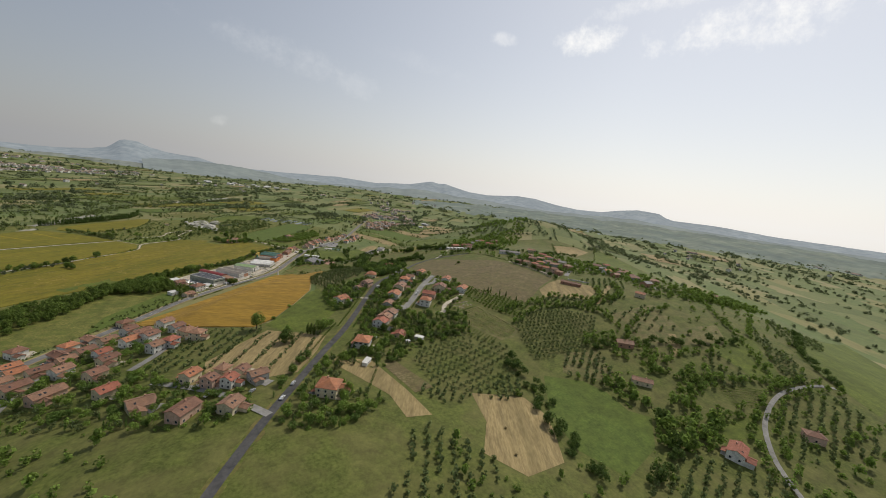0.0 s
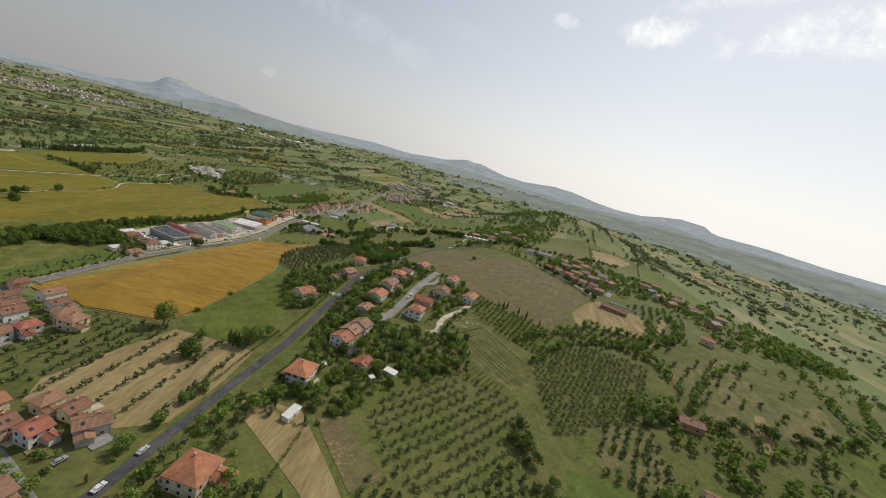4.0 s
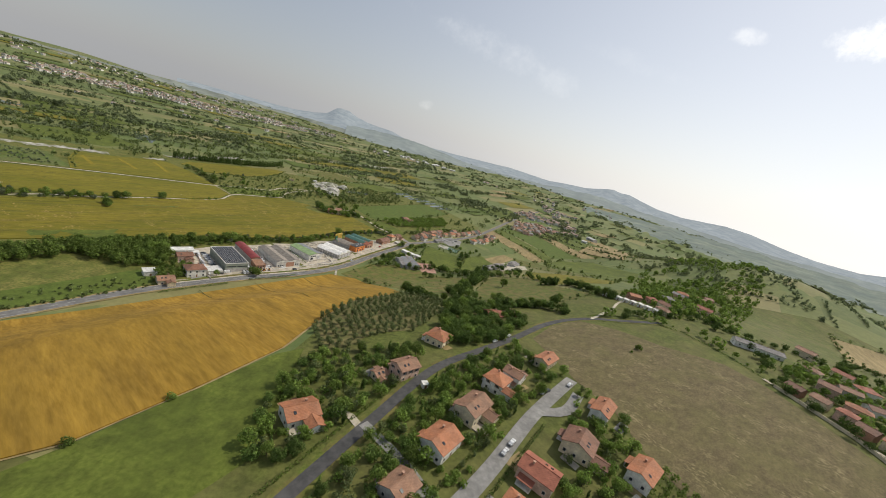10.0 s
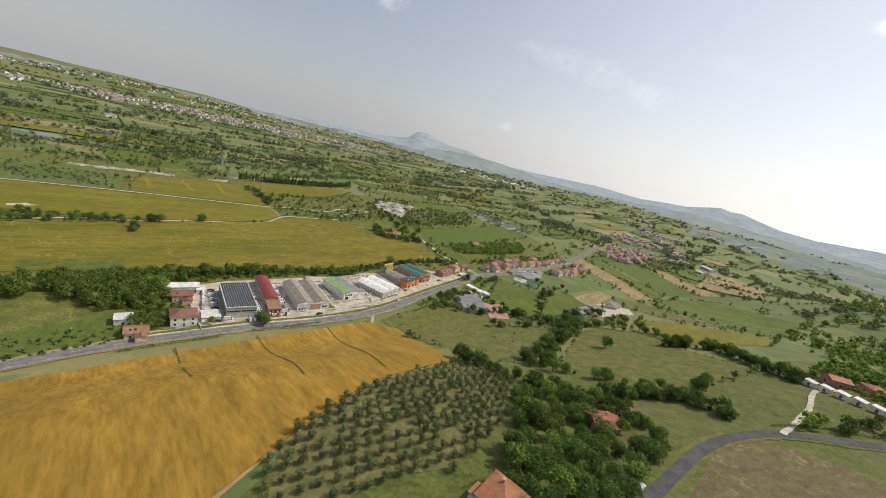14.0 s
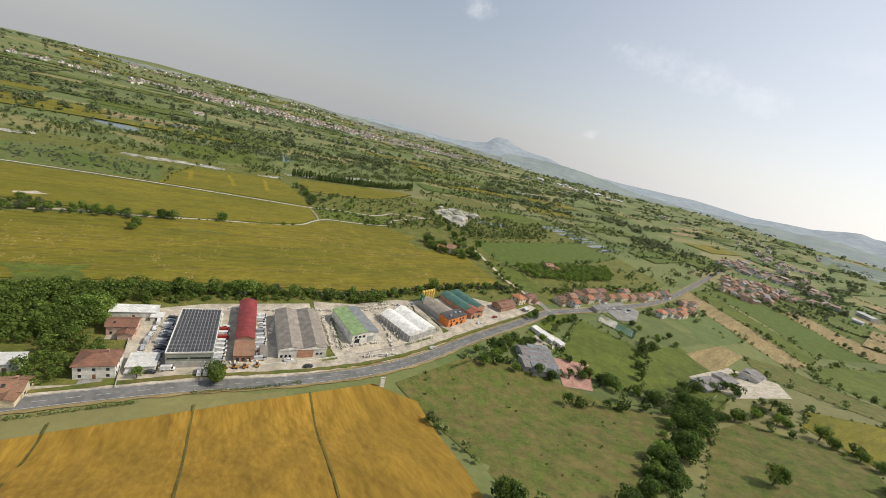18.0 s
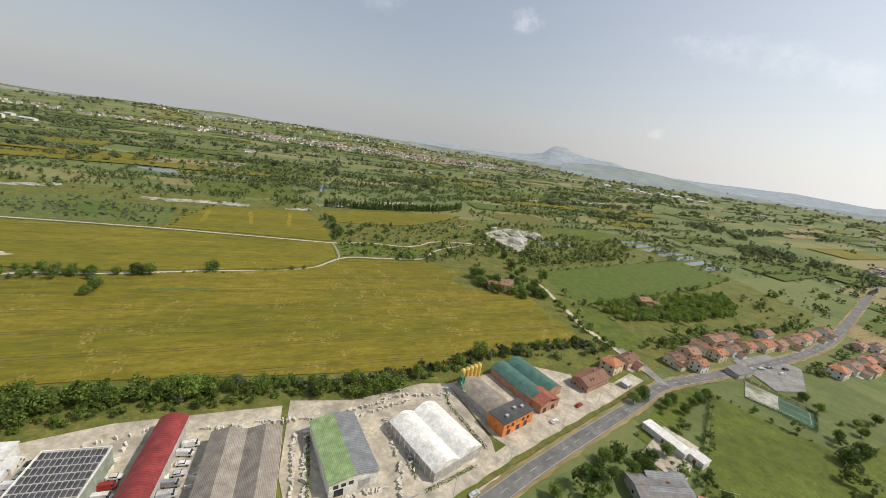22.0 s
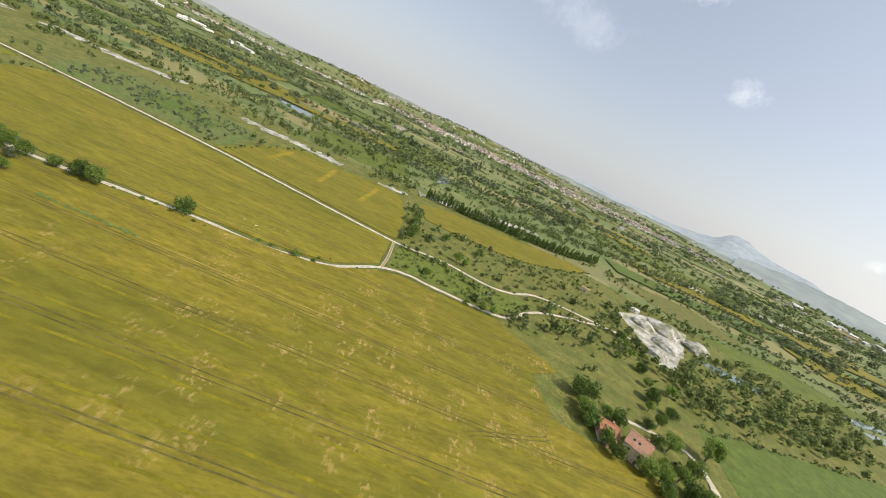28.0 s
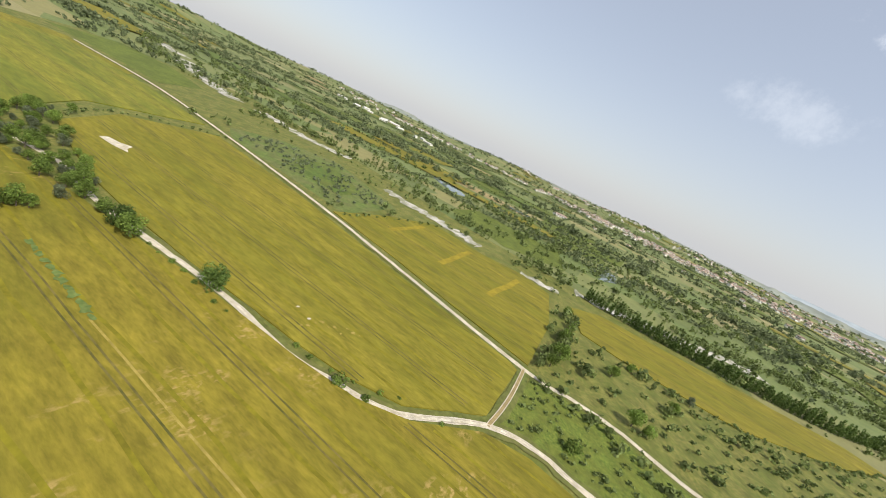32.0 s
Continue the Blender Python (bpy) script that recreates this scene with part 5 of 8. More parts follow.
# scrub woods on the far side of the hill, gardens full of trees
rest = []
PASTURE, MOWN, FALLING = [(218, 190), (243, 174), (249, 157), (246, 137), (255, 126), (229, 107), (190, 98), (179, 124), (190, 155)], [(148, 186), (183, 173), (185, 152), (163, 118), (135, 116), (122, 136)], [(598, 163), (760, 150), (640, 60), (422, 54), (440, 82), (471, 120)]
for outline, gap, size in (([(40, 60), (120, 20), (280, -40), (420, -30), (640, 60), (600, 200), (520, 250), (430, 210), (250, 200), (180, 190), (130, 140)], 15.0, 0.42), ([(284, 215), (322, 226), (340, 210), (332, 175), (306, 158), (298, 189)], 8.0, 0.75), ([(250, 163), (267, 172), (275, 158), (262, 130), (247, 136)], 5.6, 0.8),
                           ([(246, 122), (265, 121), (291, 106), (270, 84), (232, 104)], 5.6, 0.9), ([(324, 151), (367, 151), (346, 137), (290, 112), (275, 130)], 6.6, 0.75), ([(480, 235), (560, 270), (700, 280), (760, 240), (560, 212)], 7.5, 0.85), ([(295, 156), (312, 160), (330, 176), (350, 168), (330, 150)], 7.0, 0.6),
                           ([(300, 60), (360, 80), (420, 40), (500, 60), (420, -30), (280, -40), (200, 40), (240, 60)], 12.5, 0.6), ([(430, 510), (480, 560), (640, 700), (800, 860), (900, 950), (700, 980), (560, 800), (400, 600)], 9.5, 0.85), ([(360, 590), (420, 640), (470, 600), (430, 545), (385, 545)], 7.2, 0.75),
                           ([(431, 612), (489, 616), (581, 693), (604, 742), (606, 800), (577, 861), (480, 760), (435, 675)], 8.2, 0.8), ([(500, 330), (560, 380), (640, 300), (560, 200), (520, 260)], 10.4, 0.65), ([(0, 60), (60, 120), (110, 150), (100, 90), (60, 20)], 12.0, 0.6), ([(110, 160), (125, 115), (180, 90), (160, 40), (90, 100)], 9.5, 0.55), ([(-130, 100), (-100, 230), (-40, 220), (-20, 120), (-60, 60)], 9.6, 0.6)):
    rest += [("broadleaf_tree" if rnd.random() < 0.75 else "bush", x, y, size * rnd.uniform(0.6, 1.3)) for x, y in scatter(outline, gap, int(gap * 10 + outline[0][0]), 1.3)]
rest = [p for p in rest if (p[2] < 505 or p[1] < 425 or noise.noise((p[1] / 60, p[2] / 60, 2.0)) + 0.5 * noise.noise((p[1] / 22, p[2] / 22, 3.0)) > -0.02) and not any(inside(p[1], p[2], q) for q in (PASTURE, MOWN, FALLING))]
for outline in ([(372, 540), (392, 600), (440, 640), (530, 660), (505, 630), (450, 560), (425, 530), (395, 530)], [(405, 445), (430, 470), (500, 480), (600, 420), (560, 360), (520, 330), (505, 300), (470, 300), (485, 360), (470, 400), (440, 430)], [(150, 800), (170, 850), (240, 940), (300, 990), (285, 990), (225, 930), (160, 860)], [(300, 516), (340, 522), (372, 500), (388, 440), (394, 442), (384, 505), (350, 532)]):
    rest += [(("broadleaf_tree", "bush", "broadleaf_tree")[i % 3], x, y, rnd.uniform(0.45, 0.9)) for i, (x, y) in enumerate(scatter(outline, 8.0, 210 + len(outline), 1.4))]
for k, pts in enumerate(([(256, 288), (284, 292), (300, 293), (320, 283), (338, 262), (350, 242), (341, 216)], [(295, 219), (318, 196), (330, 176), (306, 160)], [(306, 160), (324, 138), (336, 131), (372, 112), (396, 100)], [(283, 96), (300, 104), (322, 94)], [(345, 163), (360, 158), (384, 152)], [(404, 298), (380, 270), (350, 262)], [(440, 300), (410, 268), (372, 262)], [(452, 152), (484, 164), (520, 178)])):
    rest += [(("broadleaf_tree", "bush", "broadleaf_tree")[i % 3], x, y, rnd.uniform(0.45, 0.85)) for i, (x, y) in enumerate(along(pts, 3.2, 190 + k, 2.4))]
for k, pts in enumerate(([(428, 90), (412, 97), (370, 103), (326, 95), (292, 80), (270, 62)], [(430, 77), (414, 85), (370, 91), (328, 83), (298, 68), (278, 52)], [(330, 200), (360, 215), (400, 225), (430, 222)], [(390, 110), (430, 150), (470, 190), (520, 235)], [(250, 265), (300, 280), (345, 268), (400, 268)], [(300, 292), (330, 300), (352, 285), (372, 272)])):
    rest += [("broadleaf_tree", x, y, rnd.uniform(0.35, 0.75)) for x, y in along(pts, 4.5, 170 + k, 2.0)]
hill_growth = rest
gardens = []
for outline, gap in (([(75, 240), (110, 300), (135, 330), (160, 312), (200, 300), (215, 300), (200, 262), (150, 252), (120, 236), (100, 226)], 4.8), ([(100, 300), (140, 360), (165, 395), (210, 440), (236, 410), (200, 372), (160, 322), (125, 300)], 5.1), ([(95, 335), (92, 372), (100, 400), (150, 420), (155, 402), (128, 362), (108, 335)], 4.4),
                     ([(238, 410), (250, 375), (246, 350), (236, 335), (200, 300), (190, 310), (215, 360), (232, 395)], 5.1), ([(28, 215), (60, 262), (78, 246), (70, 215), (90, 190), (60, 170), (30, 180)], 5.1), ([(-110, 290), (-90, 345), (-64, 395), (-30, 345), (-12, 340), (-40, 296), (-20, 255), (20, 225), (20, 200), (-10, 195), (-60, 230), (-100, 250)], 5.8),
                     ([(400, 440), (420, 480), (480, 430), (500, 380), (510, 340), (440, 350), (412, 370)], 6.5), ([(440, 250), (500, 330), (540, 250), (500, 225)], 6.8)):
    gardens += scatter(outline, gap * 0.86, int(outline[0][0] + gap * 3), 1.3)

# ---- building materials ----
def striped(name, base, period, dark=0.75, rough=0.7, along_x=True, metal=0.0, big=None):
    """Ribbed sheet or tile courses: stripes of that period (metres) across the object's own axis."""
    m = mat(name, tuple(Vector(base) * 0.9), tuple(Vector(base) * 1.1), 0.8, rough, big=big or tuple(Vector(base) * 0.7), big_size=6.0, big_mix=0.5, vary=0.12, metal=metal, world_space=False)
    n, l = m.node_tree.nodes, m.node_tree.links
    tc, wv = n.new("ShaderNodeTexCoord"), n.new("ShaderNodeTexWave")
    wv.bands_direction = "X" if along_x else "Y"
    wv.inputs["Scale"].default_value = 0.314 / period
    wv.inputs["Distortion"].default_value = 0.4
    l.new(tc.outputs["Object"], wv.inputs["Vector"])
    shade = n["Principled BSDF"]
    old = shade.inputs["Base Color"].links[0].from_socket
    mx = n.new("ShaderNodeMix")
    mx.data_type, mx.blend_type = "RGBA", "MULTIPLY"
    rg = n.new("ShaderNodeMapRange")
    rg.inputs[3].default_value = dark
    l.new(wv.outputs["Fac"], rg.inputs[0])
    mx.inputs[0].default_value = 1.0
    l.new(old, mx.inputs[6])
    l.new(rg.outputs[0], mx.inputs[7])
    l.new(mx.outputs[2], shade.inputs["Base Color"])
    b = n.new("ShaderNodeBump")
    b.inputs["Strength"].default_value, b.inputs["Distance"].default_value = 0.6, 0.05
    l.new(wv.outputs["Fac"], b.inputs["Height"])
    l.new(b.outputs[0], shade.inputs["Normal"])
    return m


TILES = {"orange": striped("orange_roof_tiles", (0.43, 0.175, 0.085), 0.3, big=(0.28, 0.15, 0.095)), "red": striped("red_roof_tiles", (0.36, 0.13, 0.08), 0.3), "brown": striped("brown_roof_tiles", (0.25, 0.125, 0.08), 0.3, big=(0.16, 0.10, 0.075)),
         "old": striped("weathered_roof_tiles", (0.33, 0.18, 0.11), 0.3, big=(0.21, 0.14, 0.10)), "grey": striped("grey_roof_sheet", (0.27, 0.25, 0.24), 0.4)}
STUCCO = {"white": plain("white_render", (0.74, 0.72, 0.66), 0.85, vary=0.08), "cream": plain("cream_render", (0.70, 0.60, 0.42), 0.85, vary=0.1), "pink": plain("pink_render", (0.64, 0.44, 0.34), 0.85, vary=0.1), "brick": plain("brick_wall", (0.42, 0.24, 0.16), 0.9, vary=0.1), "grey": plain("grey_render", (0.46, 0.44, 0.41), 0.9, vary=0.1), "orange": plain("orange_render", (0.72, 0.24, 0.07), 0.8)}
GLASS = mat("window_glass", (0.03, 0.035, 0.04), (0.05, 0.055, 0.06), 1.0, 0.06, world_space=False)
SHUTTER = plain("shutters", (0.16, 0.11, 0.07), 0.7, vary=0.3)
WOOD = plain("door_wood", (0.22, 0.13, 0.07), 0.6, vary=0.2)
FRAME = plain("window_frames", (0.66, 0.63, 0.58), 0.6)
CHIMNEY = plain("chimney_brick", (0.45, 0.27, 0.19), 0.9)


def cached(key, build, store={}):
    if key not in store:
        bm = build()
        me = bpy.data.meshes.new(key[0])
        bm.to_mesh(me)
        bm.free()
        store[key] = me
    return store[key]


def copy_mesh(me, material, store={}):
    """A mesh with one material; shared by all that wear it."""
    if (me.name, material.name) not in store:
        c = me.copy()
        c.materials.clear()
        c.materials.append(material)
        store[(me.name, material.name)] = c
    return store[(me.name, material.name)]


def slab(bm, quad, thick):
    """A sloping slab: four corners of its top, and its thickness downwards."""
    top = [bm.verts.new(p) for p in quad]
    low = [bm.verts.new((p[0], p[1], p[2] - thick)) for p in quad]
    bm.faces.new(top)
    bm.faces.new(low[::-1])
    for i in range(len(quad)):
        j = (i + 1) % len(quad)
        bm.faces.new((top[j], top[i], low[i], low[j]))


def wall_shape(w, d, h, rise, gable):
    def build():
        bm = bmesh.new()
        box(bm, -w / 2, w / 2, -d / 2, d / 2, -2.5, h)
        if gable:
            for x in (-w / 2, w / 2):
                s = 1 if x > 0 else -1
                bm.faces.new([bm.verts.new(p) for p in ((x, -d / 2, h), (x, d / 2, h), (x, 0, h + rise))][::s])
        bmesh.ops.recalc_face_normals(bm, faces=bm.faces[:])
        return bm
    return build


def roof_shape(w, d, h, rise, gable, over=0.6):
    def build():
        bm = bmesh.new()
        k = rise / (d / 2)
        e = h - over * k + 0.12
        W, D, top = w / 2 + over, d / 2 + over, h + rise + 0.12
        if gable:
            slab(bm, [(-W, -D, e), (W, -D, e), (W, 0, top), (-W, 0, top)], 0.22)
            slab(bm, [(W, D, e), (-W, D, e), (-W, 0, top), (W, 0, top)], 0.22)
            box(bm, -W, W, -0.16, 0.16, top - 0.05, top + 0.1)
        else:
            r = max(0.4, W - D)
            slab(bm, [(-W, -D, e), (W, -D, e), (r, 0, top), (-r, 0, top)], 0.22)
            slab(bm, [(W, D, e), (-W, D, e), (-r, 0, top), (r, 0, top)], 0.22)
            slab(bm, [(W, -D, e), (W, D, e), (r, 0, top)], 0.22)
            slab(bm, [(-W, D, e), (-W, -D, e), (-r, 0, top)], 0.22)
            box(bm, -r, r, -0.16, 0.16, top - 0.05, top + 0.1)
        return bm
    return build


def window_shape():
    bm = bmesh.new()
    box(bm, -0.62, 0.62, -0.02, 0.06, -0.75, -0.66)
    box(bm, -0.62, 0.62, -0.02, 0.06, 0.66, 0.75)
    box(bm, -0.62, -0.53, -0.02, 0.06, -0.66, 0.66)
    box(bm, 0.53, 0.62, -0.02, 0.06, -0.66, 0.66)
    return bm


WINDOW = cached(("window",), window_shape)
PANE = cached(("pane",), lambda: block(-0.53, 0.53, -0.02, 0.03, -0.66, 0.66))
LEAVES = cached(("shutter",), lambda: block(-0.28, 0.28, 0.0, 0.07, -0.74, 0.74))
DOOR = cached(("door",), lambda: block(-0.55, 0.55, -0.02, 0.06, 0, 2.1))
STACK = cached(("chimney",), lambda: block(-0.35, 0.35, -0.35, 0.35, -1.2, 1.0))
CAP = cached(("chimney_cap",), lambda: block(-0.48, 0.48, -0.48, 0.48, 1.0, 1.14))
SKYLIGHT = cached(("roof_light",), lambda: block(-0.5, 0.5, -0.65, 0.65, 0, 0.12))
HOUSES = []


def porch_shape(w):
    def build():
        bm = bmesh.new()
        for x in (-w / 2 + 0.15, w / 2 - 0.15):
            box(bm, x - 0.13, x + 0.13, -2.6, -2.34, -1.0, 2.3)
        box(bm, -w / 2, w / 2, -2.7, 0, -1.0, 0.15)
        return bm
    return build


def porch_cover(w):
    def build():
        bm = bmesh.new()
        slab(bm, [(-w / 2 - 0.3, -3.0, 2.3), (w / 2 + 0.3, -3.0, 2.3), (w / 2 + 0.3, 0.05, 3.0), (-w / 2 - 0.3, 0.05, 3.0)], 0.16)
        return bm
    return build



def child(name, me, parent, m):
    ob = new(name, me)
    ob.parent = parent
    ob.matrix_basis = m
    return ob


def house(x, y, angle, w, d, h, wall="white", tile="orange", gable=True, label="", near=True, rise=None, annex=None, group="houses", up=0.0, shutters=False):
    """A tiled house: walls, roof, chimney, door, and windows with frame, pane and shutters on all sides."""
    rise = rise or d * 0.2
    z = on_land(x, y, up)
    HOUSES.append((x, y, max(w, d) / 2))
    words = {"white": "white-rendered", "cream": "cream-rendered", "pink": "pinkish-rendered", "brick": "brick", "grey": "grey-rendered", "orange": "orange-rendered"}[wall]
    tiles = {"orange": "bright orange tiled", "red": "red tiled", "brown": "brown tiled", "old": "weathered tiled", "grey": "grey sheet"}[tile]
    ob = thing("house", label or f"{words} house with a {tiles} {'gabled' if gable else 'hipped'} roof", "house", group, pose(x, y, z, 0, 0, angle))
    part("wall", copy_mesh(cached(("wall", w, d, h, rise, gable), wall_shape(w, d, h, rise, gable)), STUCCO[wall]), None, ob)
    roof = part("roof", copy_mesh(cached(("roof", w, d, h, rise, gable), roof_shape(w, d, h, rise, gable)), TILES[tile]), None, ob)
    pot = child("chimney", copy_mesh(STACK, CHIMNEY), roof, pose(w * 0.2, d * 0.15, h + rise * 0.7))
    if near and annex is None and int(x * 7 + y) % 3:
        # a lower wing at right angles, as most of these houses have
        s, ww, wd, wh = (1 if int(x) % 2 else -1), round(w * 0.5, 1), round(d * 0.55, 1), round(h * (0.62 if h > 4.5 else 0.85), 1)
        at = pose(s * w * 0.22, -d / 2 - wd / 2 + 0.3, 0) @ pose(0, 0, 0, 0, 0, 90)
        wing = child("wing", copy_mesh(cached(("wing", wd, ww, wh), wall_shape(wd, ww, wh, ww * 0.18, True)), STUCCO[wall]), ob, at)
        child("wing_roof", copy_mesh(cached(("wing_roof", wd, ww, wh), roof_shape(wd, ww, wh, ww * 0.18, True, 0.45)), TILES[tile]), wing, Matrix())
        child("terrace", copy_mesh(cached(("terrace", round(w * 0.4, 1)), lambda: block(-w * 0.2, w * 0.2, -1.6, 1.6, -1.0, 0.25)), CONCRETE), ob, pose(-s * w * 0.28, -d / 2 - 1.6, 0))
    if near:
        # a lean-to porch at the back, and roof lights
        pw, lift = round(w * 0.42, 1), 1 if int(y) % 2 else -1
        back = pose(lift * w * 0.18, d / 2, 0) @ pose(0, 0, 0, 0, 0, 180)
        porch = child("porch", copy_mesh(cached(("porch", pw), porch_shape(pw)), FRAME), ob, back)
        child("porch_roof", copy_mesh(cached(("porch_roof", pw), porch_cover(pw)), TILES[tile]), porch, Matrix())
        if gable:
            tilt = math.degrees(math.atan(rise / (d / 2)))
            for k in range(1 + int(x + y) % 2):
                child("roof_light", copy_mesh(SKYLIGHT, GLASS), roof, pose(-w * 0.25 + 2.2 * k, -d * 0.27, h + rise * 0.46 + 0.14, tilt))
        child("chimney", copy_mesh(CAP, CHIMNEY), roof, pose(w * 0.2, d * 0.15, h + rise * 0.7))
    for a, length, off in ((0, w, d / 2), (180, w, d / 2), (90, d, w / 2), (270, d, w / 2)):
        if not near and a in (90, 180):
            continue
        n = max(1, int(length / (3.5 if near else 6.5)))
        for floor in range(max(1, int(h / 2.9))):
            for i in range(n):
                along_x = (i - (n - 1) / 2) * length / n
                m = pose(0, 0, 0, 0, 0, a) @ pose(along_x, -off, 1.5 + 2.9 * floor) @ pose(0, 0, 0, 0, 0, 180)
                if floor == 0 and a == 0 and i == n // 2 and near:
                    child("door", copy_mesh(DOOR, WOOD), ob, pose(0, 0, 0, 0, 0, a) @ pose(along_x, -off, 0.05) @ pose(0, 0, 0, 0, 0, 180))
                    continue
                win = child("window", copy_mesh(WINDOW, FRAME) if near else copy_mesh(PANE, GLASS), ob, m)
                if near:
                    child("pane", copy_mesh(PANE, GLASS), win, Matrix())
                if shutters and floor:
                    for s in (-1, 1):
                        child("shutter", copy_mesh(LEAVES, SHUTTER), win, pose(s * 0.9, 0, 0))
    return ob


def spread_houses(rows, near=True, group="houses", shutters=False):
    for x, y, a, w, d, h, wall, tile, gable in rows:
        house(x, y, a, w, d, h, wall, tile, gable, near=near, group=group, shutters=shutters)


# the hilltop hamlet
spread_houses([
    (98, 262, 57, 13, 11, 5.8, "white", "orange", False), (132, 270, 50, 9, 8, 3.2, "pink", "red", True), (107, 357, 35, 12, 10, 4.0, "white", "orange", True), (145, 392, 40, 11, 9, 6.0, "pink", "old", True), (134, 387, 40, 6, 5, 3.0, "cream", "old", True),
    (160, 350, 50, 13, 11, 5.0, "white", "orange", True), (175, 370, 50, 15, 10, 5.6, "cream", "old", True), (190, 391, 50, 11, 10, 5.8, "white", "orange", False), (200, 398, 140, 9, 8, 5.6, "white", "old", True), (225, 420, 45, 14, 8, 4.6, "cream", "orange", True),
    (183, 324, 50, 11, 10, 6.6, "white", "orange", False), (196, 341, 140, 13, 10, 5.0, "pink", "red", True), (218, 357, 52, 12, 12, 5.2, "cream", "brown", True), (240, 381, 47, 15, 8, 4.6, "white", "orange", True), (241, 347, 40, 14, 9, 4.6, "white", "orange", True),
    (146, 330, 50, 10, 9, 4.0, "grey", "old", True), (209, 487, 20, 12, 10, 4.4, "brick", "red", True), (164, 430, 60, 12, 11, 5.0, "cream", "orange", False), (225, 500, 40, 8, 7, 3.0, "cream", "old", True)], shutters=True)
for i, (x, y) in enumerate(((123, 291), (130, 299), (138, 306))):
    house(x, y, 45, 9, 11, 5.8, "white" if i != 1 else "pink", "old" if i else "red", True, "terraced house with a weathered tiled roof and balcony")
house(59, 206, 57, 12, 12, 6.5, "cream", "orange", False, "square cream villa with an orange hipped roof")
# the streets by the valley road
STREETS = [
    (-96, 323, 40, 16, 9, 5, "cream", "brown", True), (-86, 334, 40, 12, 9, 5, "pink", "brown", True), (-79, 347, 45, 14, 10, 5, "cream", "orange", True), (-70, 366, 45, 14, 9, 5, "cream", "old", True), (-53, 341, 45, 13, 10, 5.5, "white", "orange", True), (-48, 356, 45, 16, 8, 5.5, "cream", "old", True),
    (-35, 317, 45, 11, 10, 6, "white", "old", True), (-26, 322, 45, 11, 9, 6, "white", "red", False), (-100, 300, 45, 16, 10, 5, "cream", "orange", True), (-80, 277, 45, 20, 10, 5, "pink", "orange", True), (-60, 313, 45, 14, 9, 5, "cream", "brown", True), (-32, 234, 20, 15, 12, 4, "cream", "brown", True),
    (-11, 254, 50, 12, 9, 5.5, "cream", "orange", True), (-1, 240, 50, 8, 10, 6, "pink", "orange", True), (6, 253, 50, 10, 8, 5, "cream", "orange", False), (9, 235, 50, 9, 9, 6, "white", "red", True), (16, 246, 50, 9, 8, 5, "cream", "orange", True), (24, 236, 20, 13, 9, 5, "grey", "grey", True),
    (-12, 213, 50, 17, 11, 5.5, "pink", "red", True), (9, 208, 50, 12, 11, 5, "cream", "orange", True), (-117, 346, 40, 13, 9, 5, "white", "orange", True), (-62, 292, 45, 12, 10, 5, "cream", "brown", True), (-112, 318, 40, 12, 9, 5, "white", "orange", True), (-66, 328, 45, 11, 9, 5, "white", "orange", True),
    (-25, 353, 45, 12, 9, 5, "white", "orange", True), (-10, 326, 60, 12, 11, 6, "cream", "old", False)]
for i, (x, y) in enumerate(((-68, 420), (-34, 370), (-72, 362), (-23, 312), (-94, 372), (-95, 354), (-74, 337), (-82, 309), (-74, 282), (-51, 261), (-41, 344), (-57, 350), (-17, 338), (-60, 386), (-84, 384), (-110, 332), (-122, 372))):
    if not any(math.hypot(x - q[0], y - q[1]) < 11.5 for q in STREETS):
        STREETS.append((x, y, (40, 48, 132)[i % 3], 13, 10, (5, 5.6, 4.4)[i % 3], ("cream", "white", "grey")[i % 3], "brown", i % 4 > 0))
spread_houses([(x, y, a, round(w * 0.78, 1), round(d * 0.82, 1), h, wall, ("brown", "old", "brown", "old", "orange", "brown", "old", "red")[i % 8], gable) for i, (x, y, a, w, d, h, wall, tile, gable) in enumerate(STREETS)])
